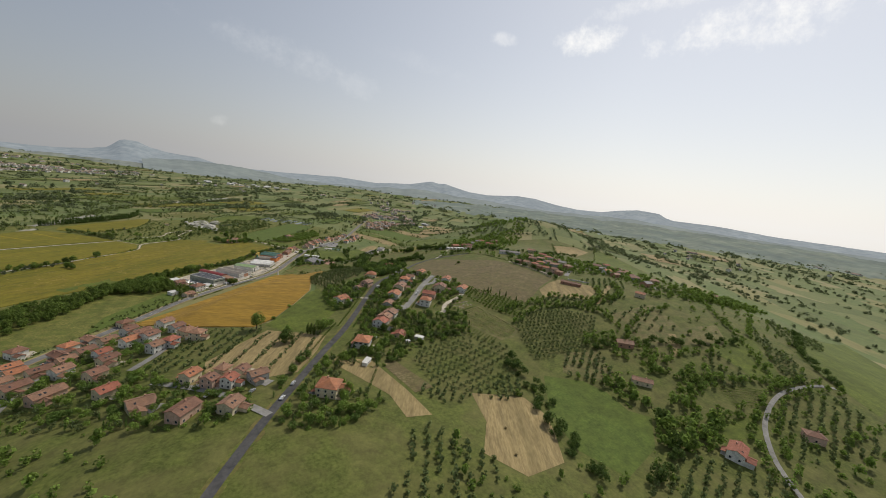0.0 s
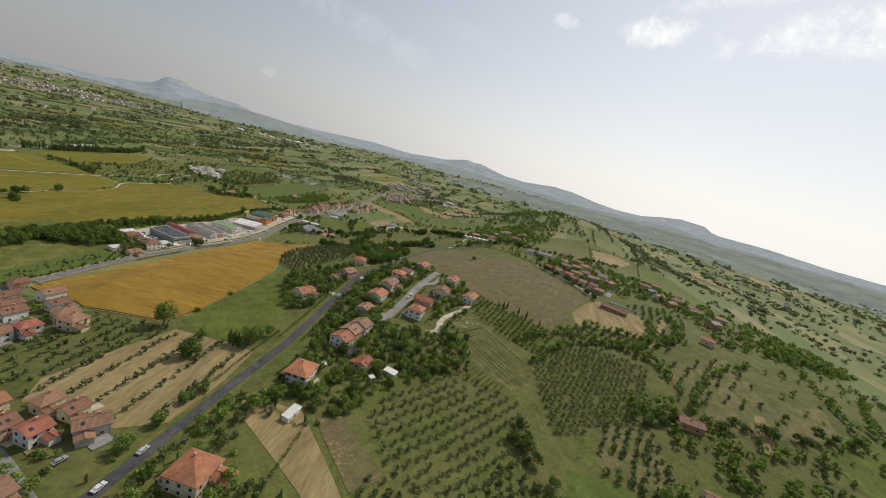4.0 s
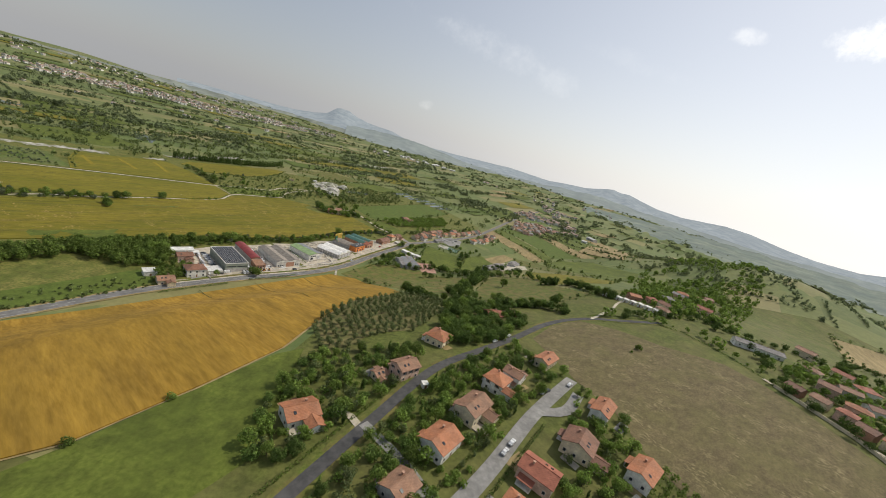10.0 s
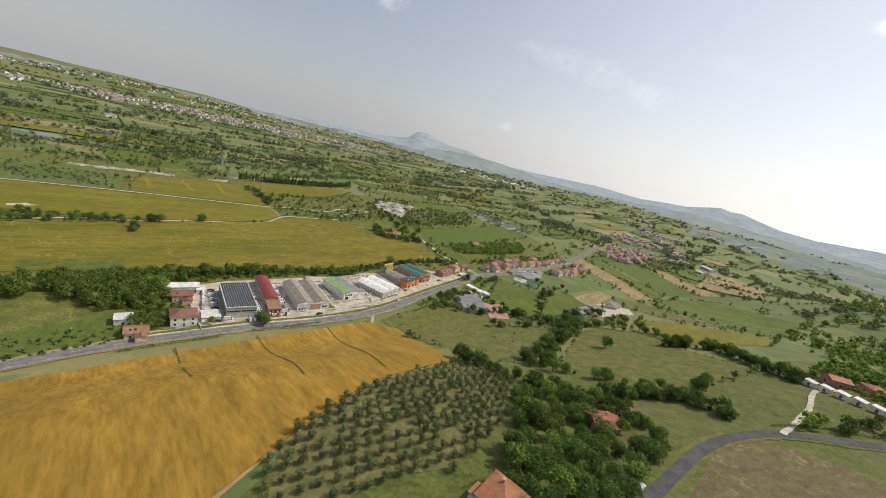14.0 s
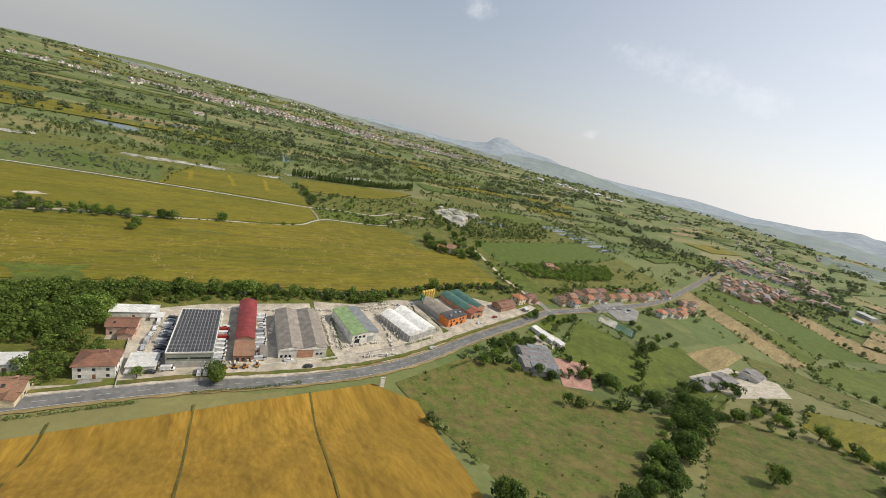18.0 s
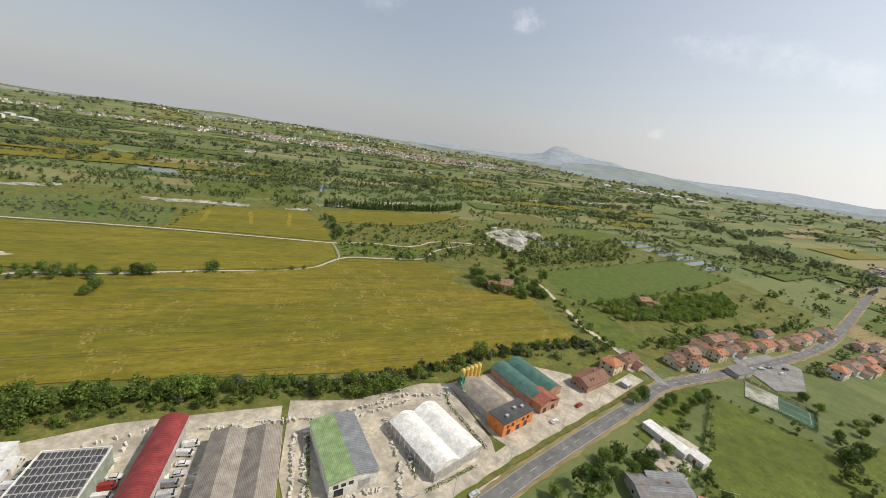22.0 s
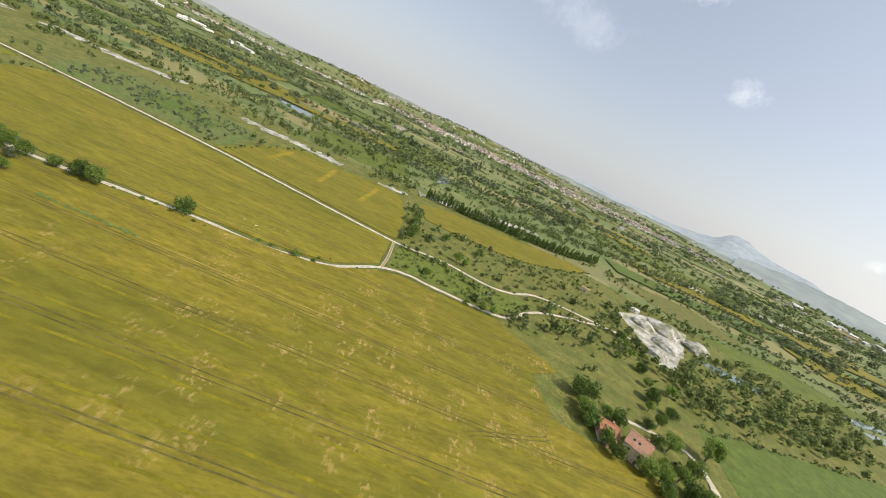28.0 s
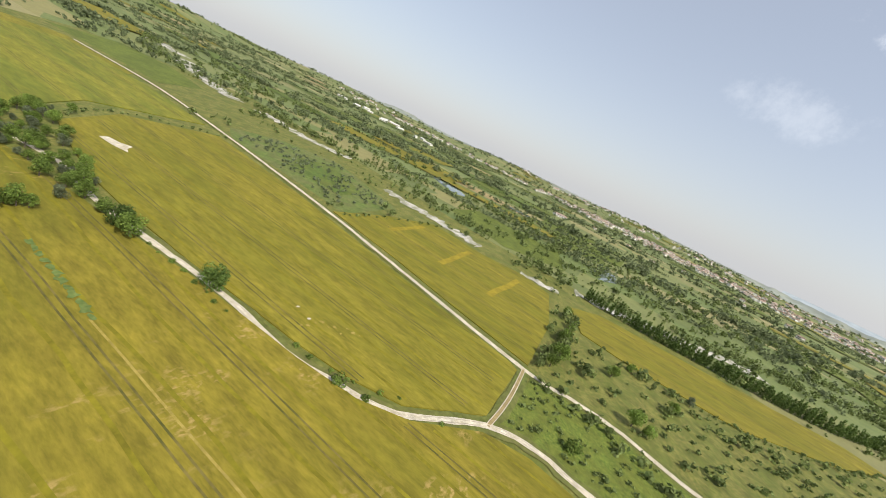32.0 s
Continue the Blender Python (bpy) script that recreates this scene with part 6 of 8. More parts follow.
# by the valley road and the workshops
house(-17, 527, 43, 13, 10.5, 6.4, "white", "brown", False, "white house with a brown hipped roof beside a flat annexe", group="roadside houses")
house(-37, 549, 43, 11, 8, 5, "pink", "brown", True, "pink house with a brown tiled roof", group="roadside houses")
house(-25, 504, 43, 10, 8, 4, "cream", "old", True, group="roadside houses")
spread_houses([
    (114, 741, 63, 20, 10, 4.5, "brick", "brown", True), (123, 765, 63, 10, 9, 6, "cream", "orange", False), (131, 779, 63, 12, 8, 5, "pink", "brown", True), (158, 803, 52, 9, 8, 5.5, "cream", "brown", True), (168, 820, 52, 9, 10, 6, "pink", "old", True), (172, 806, 52, 8, 8, 6, "white", "orange", True),
    (177, 839, 140, 12, 8, 5.5, "white", "old", True), (186, 834, 52, 9, 8, 6, "cream", "orange", True), (187, 861, 52, 14, 9, 5, "pink", "old", True), (197, 852, 52, 10, 8, 5, "white", "brown", True), (199, 877, 52, 12, 9, 5, "white", "brown", True), (210, 870, 52, 9, 8, 4.5, "cream", "orange", True),
    (222, 882, 55, 14, 10, 5.5, "cream", "orange", True), (229, 911, 55, 11, 9, 5, "white", "old", True), (234, 894, 55, 10, 9, 5, "pink", "old", True), (246, 911, 55, 12, 9, 5, "cream", "brown", True), (258, 927, 55, 12, 9, 5, "white", "orange", True), (269, 945, 55, 11, 9, 5, "cream", "old", True), (284, 968, 55, 10, 9, 5, "white", "brown", True),
    (262, 872, 55, 12, 9, 6, "white", "orange", False), (275, 890, 55, 14, 10, 5, "white", "old", True), (288, 897, 55, 13, 9, 5, "cream", "orange", True), (304, 928, 55, 12, 9, 5, "cream", "brown", True), (292, 914, 55, 10, 8, 5, "white", "orange", True), (301, 950, 55, 11, 8, 5, "pink", "old", True), (315, 960, 55, 10, 8, 5, "white", "brown", True), (139, 904, 40, 11, 9, 6.5, "pink", "old", True), (150, 912, 40, 8, 7, 4, "cream", "old", True)], group="roadside houses")
house(33, 840, 10, 9, 13, 6.5, "cream", "old", True, "old cream farmhouse with a weathered tiled roof", group="farm buildings")
house(21, 836, 35, 8, 9, 4, "pink", "orange", True, "low pink farm outbuilding with tiled roof", group="farm buildings")
# the ridge hamlet and villas
ridge = []
for i, (x, y) in enumerate(((393, 427), (397, 416), (399, 404), (401, 392), (402, 381), (405, 370), (406, 360))):
    ridge.append((x + (i % 3) * 1.6, y, -75 + 5 * (i % 3), 8.6, 8 + i % 2, 5 + 0.5 * (i % 3), ("brick", "cream", "pink")[i % 3], ("brown", "old", "red", "brown", "orange")[i % 5], i % 4 != 2))
for i, (x, y) in enumerate(((445, 461), (428, 436), (448, 438), (470, 444), (473, 427), (462, 406), (424, 414), (434, 396), (442, 418), (450, 384), (483, 469), (532, 397), (521, 378), (500, 354), (495, 336), (528, 348), (568, 383), (579, 414), (528, 332), (490, 286), (433, 257), (534, 301), (512, 318), (548, 360),
                            (391, 575), (391, 556), (466, 635), (484, 650), (502, 642), (520, 652), (380, 542), (439, 564), (432, 541), (415, 585), (376, 582), (487, 502), (333, 66), (590, 250))):
    ridge.append((x, y, -70 + 17 * (i % 5), 10 + i % 4, 8 + i % 2, 4.6 + i % 2, ("cream", "pink", "grey", "white", "brick")[i % 5], ("old", "brown", "old", "red", "brown", "grey", "orange")[i % 7], i % 3 > 0))
spread_houses(ridge, False, "ridge houses")
house(270, 82, 15, 14, 9, 5, "white", "red", True, "white country house with a red tiled roof", group="ridge houses")
house(386, 320, -60, 24, 7, 3.2, "brick", "brown", True, "long low brick farm shed with a tiled roof", False, group="ridge houses")
house(318, 194, -40, 14, 9, 4, "brick", "old", True, "old brick barn among trees", False, group="ridge houses")
house(284, 153, -50, 14, 7, 3.5, "cream", "old", True, "tumbledown barn with weathered tiles", False, group="ridge houses")
house(424, 487, -25, 34, 9, 4, "white", "grey", True, "long white building with a grey roof on the ridge", False, group="ridge houses")
for x, y, a, w in ((310, 775, 55, 18), (265, 728, 45, 24), (282, 748, 45, 14), (150, 668, 30, 22), (146, 680, 30, 20)):
    house(x, y, a, w, 12, 4, "white" if x > 300 else "grey", "grey", True, "low hall with a grey sheet roof", False, rise=1.2, group="sheds")
# the village at the end of the road
village = []
rnd = random.Random(77)
for x, y in scatter([(392, 1112), (440, 1092), (500, 1176), (560, 1225), (520, 1300), (440, 1240)], 17, 78, 0.9):
    village.append((x, y, rnd.uniform(30, 75), rnd.uniform(10, 14), rnd.uniform(8, 10), rnd.choice((5, 6, 8)), rnd.choice(("white", "cream", "pink")), rnd.choice(("old", "brown", "brown", "grey")), rnd.random() < 0.7))
spread_houses(village[:75], False, "village houses")

# huts, sheds and flat-roofed annexes
def hut(x, y, a, w, d, h, wall, roofm, label, slope=0.4):
    ob = thing("shed", label, "shed", "", pose(x, y, on_land(x, y), 0, 0, a))
    HOUSES.append((x, y, max(w, d) / 2))
    part("wall", block(-w / 2, w / 2, -d / 2, d / 2, -1.0, h - 0.02), wall, ob)
    bm = bmesh.new()
    slab(bm, [(-w / 2 - 0.3, -d / 2 - 0.3, h + 0.2), (w / 2 + 0.3, -d / 2 - 0.3, h + 0.2), (w / 2 + 0.3, d / 2 + 0.3, h + 0.2 + slope), (-w / 2 - 0.3, d / 2 + 0.3, h + 0.2 + slope)], 0.2)
    part("roof", bm, roofm, ob)
    part("door", block(-0.6, 0.6, -d / 2 - 0.05, -d / 2 + 0.02, 0.0, min(2.1, h - 0.3)), WOOD, ob)
    return ob


WHITE_SHEET = striped("white_sheet", (0.72, 0.71, 0.67), 0.5, 0.88)
hut(92, 235, 50, 9, 3.4, 2.4, STUCCO["white"], WHITE_SHEET, "small white hut with a pale sheet roof")
hut(146, 262, -50, 7, 4, 2.3, STUCCO["grey"], WHITE_SHEET, "grey garden shed with a pale roof")
hut(-8, 538, 43, 10, 9, 3.2, STUCCO["white"], WHITE_SHEET, "flat white annexe beside the house")
hut(-46, 560, 43, 19, 6, 3.6, STUCCO["white"], WHITE_SHEET, "long white lean-to shed", 0.8)
hut(-36, 564, 43, 5, 4, 2.6, STUCCO["white"], WHITE_SHEET, "small white booth with a flat roof")
hut(-40, 511, 43, 8, 7, 3.6, STUCCO["white"], WHITE_SHEET, "white flat-roofed house beside trees")
hut(150, 716, -35, 20, 5, 3.0, STUCCO["white"], WHITE_SHEET, "long white changing-room hut beside the lawn")
hut(162, 711, -35, 7, 5, 3.0, STUCCO["white"], WHITE_SHEET, "short white hut with a flat roof")
hut(312, 776, 40, 14, 9, 4.5, STUCCO["white"], TILES["grey"], "white farm building with a dark sloping roof", 1.2)
hut(132, 752, 63, 5, 4, 2.6, STUCCO["grey"], WHITE_SHEET, "small grey garage beside the orange office")
hut(-92, 1012, 20, 8, 5, 3.5, STUCCO["cream"], STRAW, "small tan hut beside the scrub")
hut(-60, 1060, 40, 9, 4, 3.0, STUCCO["white"], WHITE_SHEET, "white site hut near the quarry")
hut(196, 820, 52, 16, 8, 3, STUCCO["grey"], TILES["grey"], "low grey garage row", 0.8)
for i in range(8):
    hut(350 + 3.4 * i, 588 - 6.5 * i, -62, 5, 4, 3.0, STUCCO["white"], STUCCO["white"], "small white holiday cabin in a row", 0.5)

# ---- workshops along the valley road ----
def rounded_roof(w, y0, y1, h, rise, n=12, over=0.3, thick=0.18, x0=0.0):
    """A barrel roof along y."""
    bm = bmesh.new()
    W = w / 2 + over
    arc = [(x0 - W + 2 * W * i / n, h + rise * math.sin(math.pi * i / n)) for i in range(n + 1)]
    for (a, p), (b, q) in zip(arc, arc[1:]):
        slab(bm, [(a, y0 - over, p), (b, y0 - over, q), (b, y1 + over, q), (a, y1 + over, p)], thick)
    bmesh.ops.remove_doubles(bm, verts=bm.verts[:], dist=0.001)
    return bm


def end_arch(w, y, h, rise, n=12, x0=0.0, thick=0.2):
    bm = bmesh.new()
    pts = [(x0 - w / 2 + w * i / n, h + rise * math.sin(math.pi * i / n)) for i in range(n + 1)]
    for k, yy in enumerate((y, y + thick)):
        bm.faces.new([bm.verts.new((a, yy, b - 0.1)) for a, b in (pts if k else pts[::-1])])
    return bm


def openings(ob, xs, y, z0, z1, width, material, name, thick=0.08):
    for x in xs:
        part(name, block(x - width / 2, x + width / 2, y - thick, y + 0.02, z0, z1), material, ob)


PANEL = mat("solar_cells", (0.05, 0.054, 0.062), (0.085, 0.088, 0.096), 0.8, 0.25, world_space=False, vary=0.2)
ALU = plain("aluminium", (0.62, 0.63, 0.64), 0.4, 0.6)
GREEN_WALL = plain("grey_green_wall", (0.30, 0.33, 0.27), 0.8)
RED_SHEET = striped("red_roof_sheet", (0.25, 0.045, 0.042), 0.9, 0.8, 0.45, along_x=False)
GREY_SHEET = striped("fibre_cement_sheet", (0.33, 0.29, 0.245), 0.5, 0.78, 0.9)
DARK_SHEET = striped("dark_fibre_cement", (0.255, 0.23, 0.20), 0.5, 0.78, 0.9)
GREEN_SHEET = striped("green_roof_sheet", (0.27, 0.37, 0.17), 0.6, 0.86, 0.5)
TEAL_SHEET = striped("teal_roof_sheet", (0.085, 0.185, 0.150), 0.6, 0.8, 0.5, along_x=False)
SLATE_SHEET = striped("blue_grey_sheet", (0.24, 0.25, 0.26), 0.8, 0.75, 0.6, along_x=False)
VAULT = plain("white_vault_sheet", (0.80, 0.78, 0.73), 0.6)
SILO_PAINT = plain("yellow_silo_paint", (0.62, 0.44, 0.10), 0.6)
STEEL_GREEN = plain("green_steel", (0.05, 0.19, 0.11), 0.6)

# hall with solar panels
pv = thing("workshop_hall", "flat-roofed hall covered with solar panels", "industrial hall", "workshop halls", pose(5.5, 548, 0, 0, 0, 43))
part("wall", block(-8.8, 8.8, 0, 38, -0.5, 7.4), GREEN_WALL, pv, "grey-green wall panels")
roof = part("roof", block(-9.0, 9.0, -0.2, 38.2, 7.4, 7.7), STUCCO["grey"], pv, "pale roof membrane")
for i, (a, b, c, d) in enumerate(((-9.0, 9.0, -0.2, 0.1), (-9.0, 9.0, 37.9, 38.2), (-9.0, -8.7, 0.1, 37.9), (8.7, 9.0, 0.1, 37.9))):
    part("parapet", block(a, b, c, d, 7.7, 8.2), STUCCO["white"], roof, "white parapet")
cell = block(-0.55, 0.55, -0.98, 0.98, 0, 0.05)
for v in cell.verts:
    v.co.z += 0.22 * v.co.y + 0.3
panel = bpy.data.meshes.new("solar_panel")
cell.to_mesh(panel)
cell.free()
panel.materials.append(PANEL)
for j in range(13):
    for i in range(12):
        child("solar_panel", panel, roof, pose(-7.75 + 1.41 * i, 1.75 + 2.86 * j, 7.72))
for a, b in ((-8.2, -0.6), (0.2, 8.2)):
    part("strip_window", block(a, b, -0.06, 0.02, 4.6, 5.4), GLASS, pv, "dark strip window")
part("lower_cladding", block(-8.6, 8.6, -0.08, 0.0, 0.2, 3.4), STUCCO["grey"], pv)
draped("flower_bed", [(12, 541), (18, 546), (14, 550), (8, 545)], MEADOW, "small kerbed lawn before the hall", "lawn", up=0.36)

# long red-roofed hall
red = thing("workshop_hall", "long narrow hall with a curved red sheet roof", "industrial hall", "workshop halls", pose(11.5, 572.5, 0, 0, 0, 43))
part("wall", block(-4.2, 4.2, 0, 39, -0.5, 5.8), STUCCO["grey"], red)
part("roof", rounded_roof(8.4, 0, 39, 5.8, 1.6), RED_SHEET, red, "curved red sheet roof")
part("gable", end_arch(8.4, -0.1, 5.8, 1.6), STUCCO["brick"], red, "brick front gable")
bm = block(-4.2, 4.2, -11, -0.2, -0.5, 3.8)
part("front_building", bm, STUCCO["brick"], red, "low brick front building")
bm = bmesh.new()
slab(bm, [(-4.5, -11.3, 3.9), (4.5, -11.3, 3.9), (4.5, -0.2, 5.2), (-4.5, -0.2, 5.2)], 0.2)
part("front_roof", bm, TILES["old"], red, "weathered tiled lean-to roof")
openings(red, (-2.4, 0, 2.4), -11.0, 0.8, 2.6, 1.4, GLASS, "window")

# broad grey hall with three pitched bays
grey = thing("workshop_hall", "broad white hall with ridged grey fibre-cement roofs", "industrial hall", "workshop halls", pose(37, 584.5, 0, 0, 0, 45))
part("wall", block(-11.5, 11.5, 0, 39, -0.5, 5.6), STUCCO["white"], grey)
for i, (a, m, b) in enumerate(((-11.7, -5.8, 0.0), (0.0, 6.0, 11.7))):
    for k, (p, q, zp, zq) in enumerate(((a, m, 5.7, 7.2), (m, b, 7.2, 5.7))):
        bm = bmesh.new()
        slab(bm, [(p, -0.3, zp), (q, -0.3, zq), (q, 39.3, zq), (p, 39.3, zp)], 0.2)
        part("roof_slope", bm, (DARK_SHEET, GREY_SHEET)[k], grey, "weathered fibre-cement roof slope")
    bm = bmesh.new()
    for y in (-0.05, 39.05):
        bm.faces.new([bm.verts.new(p) for p in ((a, y, 5.5), (b, y, 5.5), (m, y, 7.05))])
    part("gable", bm, STUCCO["white"], grey)
part("doorway", block(-2.6, 5.0, -0.25, 0.02, 0, 4.6), STUCCO["brick"], grey, "brown projecting doorway")
openings(grey, (-10, -8, -6), -0.02, 0.8, 2.2, 1.1, GLASS, "window")
openings(grey, (7, 9), -0.02, 1.6, 2.8, 1.3, GLASS, "window")
part("fascia", block(-11.6, 11.6, -0.3, -0.02, 4.9, 5.7), STUCCO["white"], grey, "white fascia board")
hut(22, 574, 45, 3, 8, 2.4, STUCCO["grey"], DARK_SHEET, "grey store beside the hall")

# green and slate roofed hall
green = thing("workshop_hall", "white hall with one green and one slate-grey roof slope", "industrial hall", "workshop halls", pose(53.5, 618, 0, 0, 0, 57))
part("wall", block(-8.2, 8.2, 0, 29.5, -0.5, 6.2), STUCCO["white"], green)
for a, b, za, zb, m, label in ((-8.6, 0.4, 6.3, 7.8, GREEN_SHEET, "pale green roof slope"), (0.4, 8.6, 7.8, 6.3, SLATE_SHEET, "slate-grey roof slope with solar sheets")):
    bm = bmesh.new()
    slab(bm, [(a, -0.5, za), (b, -0.5, zb), (b, 30, zb), (a, 30, za)], 0.25)
    part("roof_slope", bm, m, green, label)
bm = bmesh.new()
for y in (-0.03, 29.53):
    bm.faces.new([bm.verts.new(p) for p in ((-8.2, y, 6.1), (8.2, y, 6.1), (0.4, y, 7.55))])
part("gable", bm, STUCCO["white"], green)
openings(green, (-6, -3.5, -1), -0.02, 3.6, 5.0, 1.6, GLASS, "window")
openings(green, (3.5,), -0.02, 0, 4.0, 4.0, ALU, "roller_door")
openings(green, (-5,), -0.02, 0, 3.0, 3.0, GLASS, "doorway")

# twin white vaults
white = thing("workshop_hall", "twin-vaulted hall with bright white roofs", "industrial hall", "workshop halls", pose(78.5, 647, 0, 0, 0, 67.7))
part("wall", block(-11.8, 11.8, 0, 29, -0.5, 4.6), STUCCO["grey"], white)
for x in (-5.9, 5.9):
    part("vault", rounded_roof(11.8, 0, 29, 4.7, 2.4, 14, 0.15, 0.2, x), VAULT, white, "white barrel roof")
    part("gable", end_arch(11.6, -0.08, 4.6, 2.4, 14, x), STUCCO["white"], white, "pale arched gable")
    openings(white, (x - 3, x + 3), -0.02, 0.2, 3.6, 3.2, ALU, "roller_door")
for i in range(9):
    part("side_pillar", block(-12.1, -11.8, 1.5 + 3.2 * i, 1.9 + 3.2 * i, -0.5, 4.6), STUCCO["white"], white)

# concrete works: orange office, long vaulted shed, silos and mixing tower
works = thing("workshop_hall", "bright orange office block before a grey vaulted shed", "industrial hall", "workshop halls", pose(91, 681, 0, 0, 0, 66))
part("office", block(-9.8, 9.8, 0, 9, -0.5, 6.4), STUCCO["orange"], works, "bright orange rendered block")
part("office_roof", block(-10.0, 10.0, -0.2, 9.2, 6.4, 6.7), ASPHALT, works, "flat dark roof")
for x, y in ((-5, 3), (2, 5), (6, 4)):
    part("roof_box", block(x - 0.8, x + 0.8, y - 0.6, y + 0.6, 6.7, 7.5), ALU, works)
openings(works, (-7, -4, 3, 6), -0.02, 3.6, 5.2, 1.4, GLASS, "window")
openings(works, (-6, 0, 5), -0.02, 0.2, 2.8, 2.0, GLASS, "doorway")
part("shed_wall", block(-8, 6, 9.2, 33, -0.5, 4.2), STUCCO["grey"], works)
part("shed_roof", rounded_roof(14, 9.2, 33, 4.2, 2.2, 12, 0.3, 0.2, -1.0), GREY_SHEET, works, "grey barrel roof")
batch = thing("concrete_plant", "row of yellow silos with a green mixing tower", "silo", "", pose(61, 696, 0, 0, 0, 66))
for i in range(5):
    bm = bmesh.new()
    bmesh.ops.create_cone(bm, cap_ends=True, segments=18, radius1=1.25, radius2=1.25, depth=8, matrix=Matrix.Translation((i * 2.7 - 5.4, 0, 6.5)))
    bmesh.ops.create_cone(bm, cap_ends=True, segments=18, radius1=1.25, radius2=0.5, depth=0.8, matrix=Matrix.Translation((i * 2.7 - 5.4, 0, 10.9)))
    bmesh.ops.create_cone(bm, cap_ends=True, segments=18, radius1=0.3, radius2=1.25, depth=2, matrix=Matrix.Translation((i * 2.7 - 5.4, 0, 1.5)))
    silo = part("silo", bm, SILO_PAINT, batch, "yellow cement silo")
    for s in (-0.9, 0.9):
        part("leg", block(i * 2.7 - 5.4 + s - 0.1, i * 2.7 - 5.4 + s + 0.1, -0.1, 0.1, -0.3, 3.0), STEEL_GREEN, silo)
bm = bmesh.new()
for x in (-8.6, -6.9):
    for y in (-3.2, -1.4):
        box(bm, x - 0.12, x + 0.12, y - 0.12, y + 0.12, -0.3, 9)
for z in (3.0, 6.0, 9.0):
    box(bm, -8.8, -6.7, -3.4, -1.2, z, z + 0.15)
part("tower_frame", bm, STEEL_GREEN, batch, "green steel mixing tower")
part("tower_bin", block(-8.5, -7.0, -3.1, -1.5, 6.2, 8.6), STEEL_GREEN, batch)
part("hopper", block(-9.5, -7.5, -7.5, -5.2, 1.5, 4.5), SILO_PAINT, batch, "yellow hopper")
bm = bmesh.new()
slab(bm, [(-9.4, -6, 4.2), (-8.6, -6, 4.2), (-8.6, -2, 8.4), (-9.4, -2, 8.4)], 0.4)
part("conveyor", bm, STEEL_GREEN, batch)

# twin teal vaults with a brick front
teal = thing("workshop_hall", "twin teal-roofed vaults with a brick gabled front", "industrial hall", "workshop halls", pose(102, 707, 0, 0, 0, 63))
part("wall", block(-11.5, 11.5, 6, 34, -0.5, 4.4), STUCCO["brick"], teal)
for x in (-5.8, 5.8):
    part("vault", rounded_roof(11.6, 6, 34, 4.4, 2.2, 12, 0.15, 0.2, x), TEAL_SHEET, teal, "teal barrel roof")
    part("gable", end_arch(11.4, 5.9, 4.3, 2.2, 12, x), STUCCO["brick"], teal)
part("front_wall", block(-11, 2, 0, 6, -0.5, 4.6), STUCCO["brick"], teal, "brick front block")
for a, b, za, zb in ((-11.4, -4.5, 4.7, 6.8), (-4.5, 2.4, 6.8, 4.7)):
    bm = bmesh.new()
    slab(bm, [(a, -0.4, za), (b, -0.4, zb), (b, 10, zb), (a, 10, za)], 0.25)
    part("front_roof", bm, TILES["red"], teal, "red tiled roof slope")
openings(teal, (-8, -2), -0.02, 0.4, 2.8, 2.2, GLASS, "window")

# parish school with folded grey roofs
school = thing("school", "low building with stepped grey sheet roofs", "school", "", pose(150, 674, on_land(150, 674), 0, 0, 30))
HOUSES.append((150, 674, 16))
for i in range(4):
    y0 = -14 + 7 * i
    part("wall", block(-9 + 2 * i, 9 + i, y0, y0 + 6.8, -1, 3.4), STUCCO["grey"], school)
    bm = bmesh.new()
    slab(bm, [(-9.5 + 2 * i, y0 - 0.3, 3.5), (9.5 + i, y0 - 0.3, 3.5), (9.5 + i, y0 + 6.9, 5.4), (-9.5 + 2 * i, y0 + 6.9, 5.4)], 0.25)
    part("roof_slope", bm, SLATE_SHEET, school, "folded grey roof slope")
    part("clerestory", block(-9 + 2 * i, 9 + i, y0 + 6.7, y0 + 6.85, 3.4, 5.1), GLASS, school)

# white roadside sign block
sign = thing("sign_pillar", "plain white roadside pillar on a concrete foot", "sign", "", pose(80, 590, on_land(80, 590), 0, 0, 50))
part("foot", block(-1.4, 1.4, -0.8, 0.8, -0.3, 0.5), CONCRETE, sign)
part("pillar", block(-1.1, 1.1, -0.4, 0.4, 0.5, 5.4), STUCCO["white"], sign)
part("cap", block(-1.25, 1.25, -0.5, 0.5, 5.4, 5.6), STUCCO["grey"], sign)

# ---- parked cars, vans, yard clutter ----
RUBBER = plain("tyre_rubber", (0.03, 0.03, 0.03), 0.9)
PAINTS = [plain("car_paint", c, 0.3, 0.2) for c in ((0.75, 0.75, 0.74), (0.06, 0.065, 0.07), (0.32, 0.33, 0.34), (0.10, 0.13, 0.22), (0.35, 0.05, 0.04), (0.55, 0.56, 0.57))]


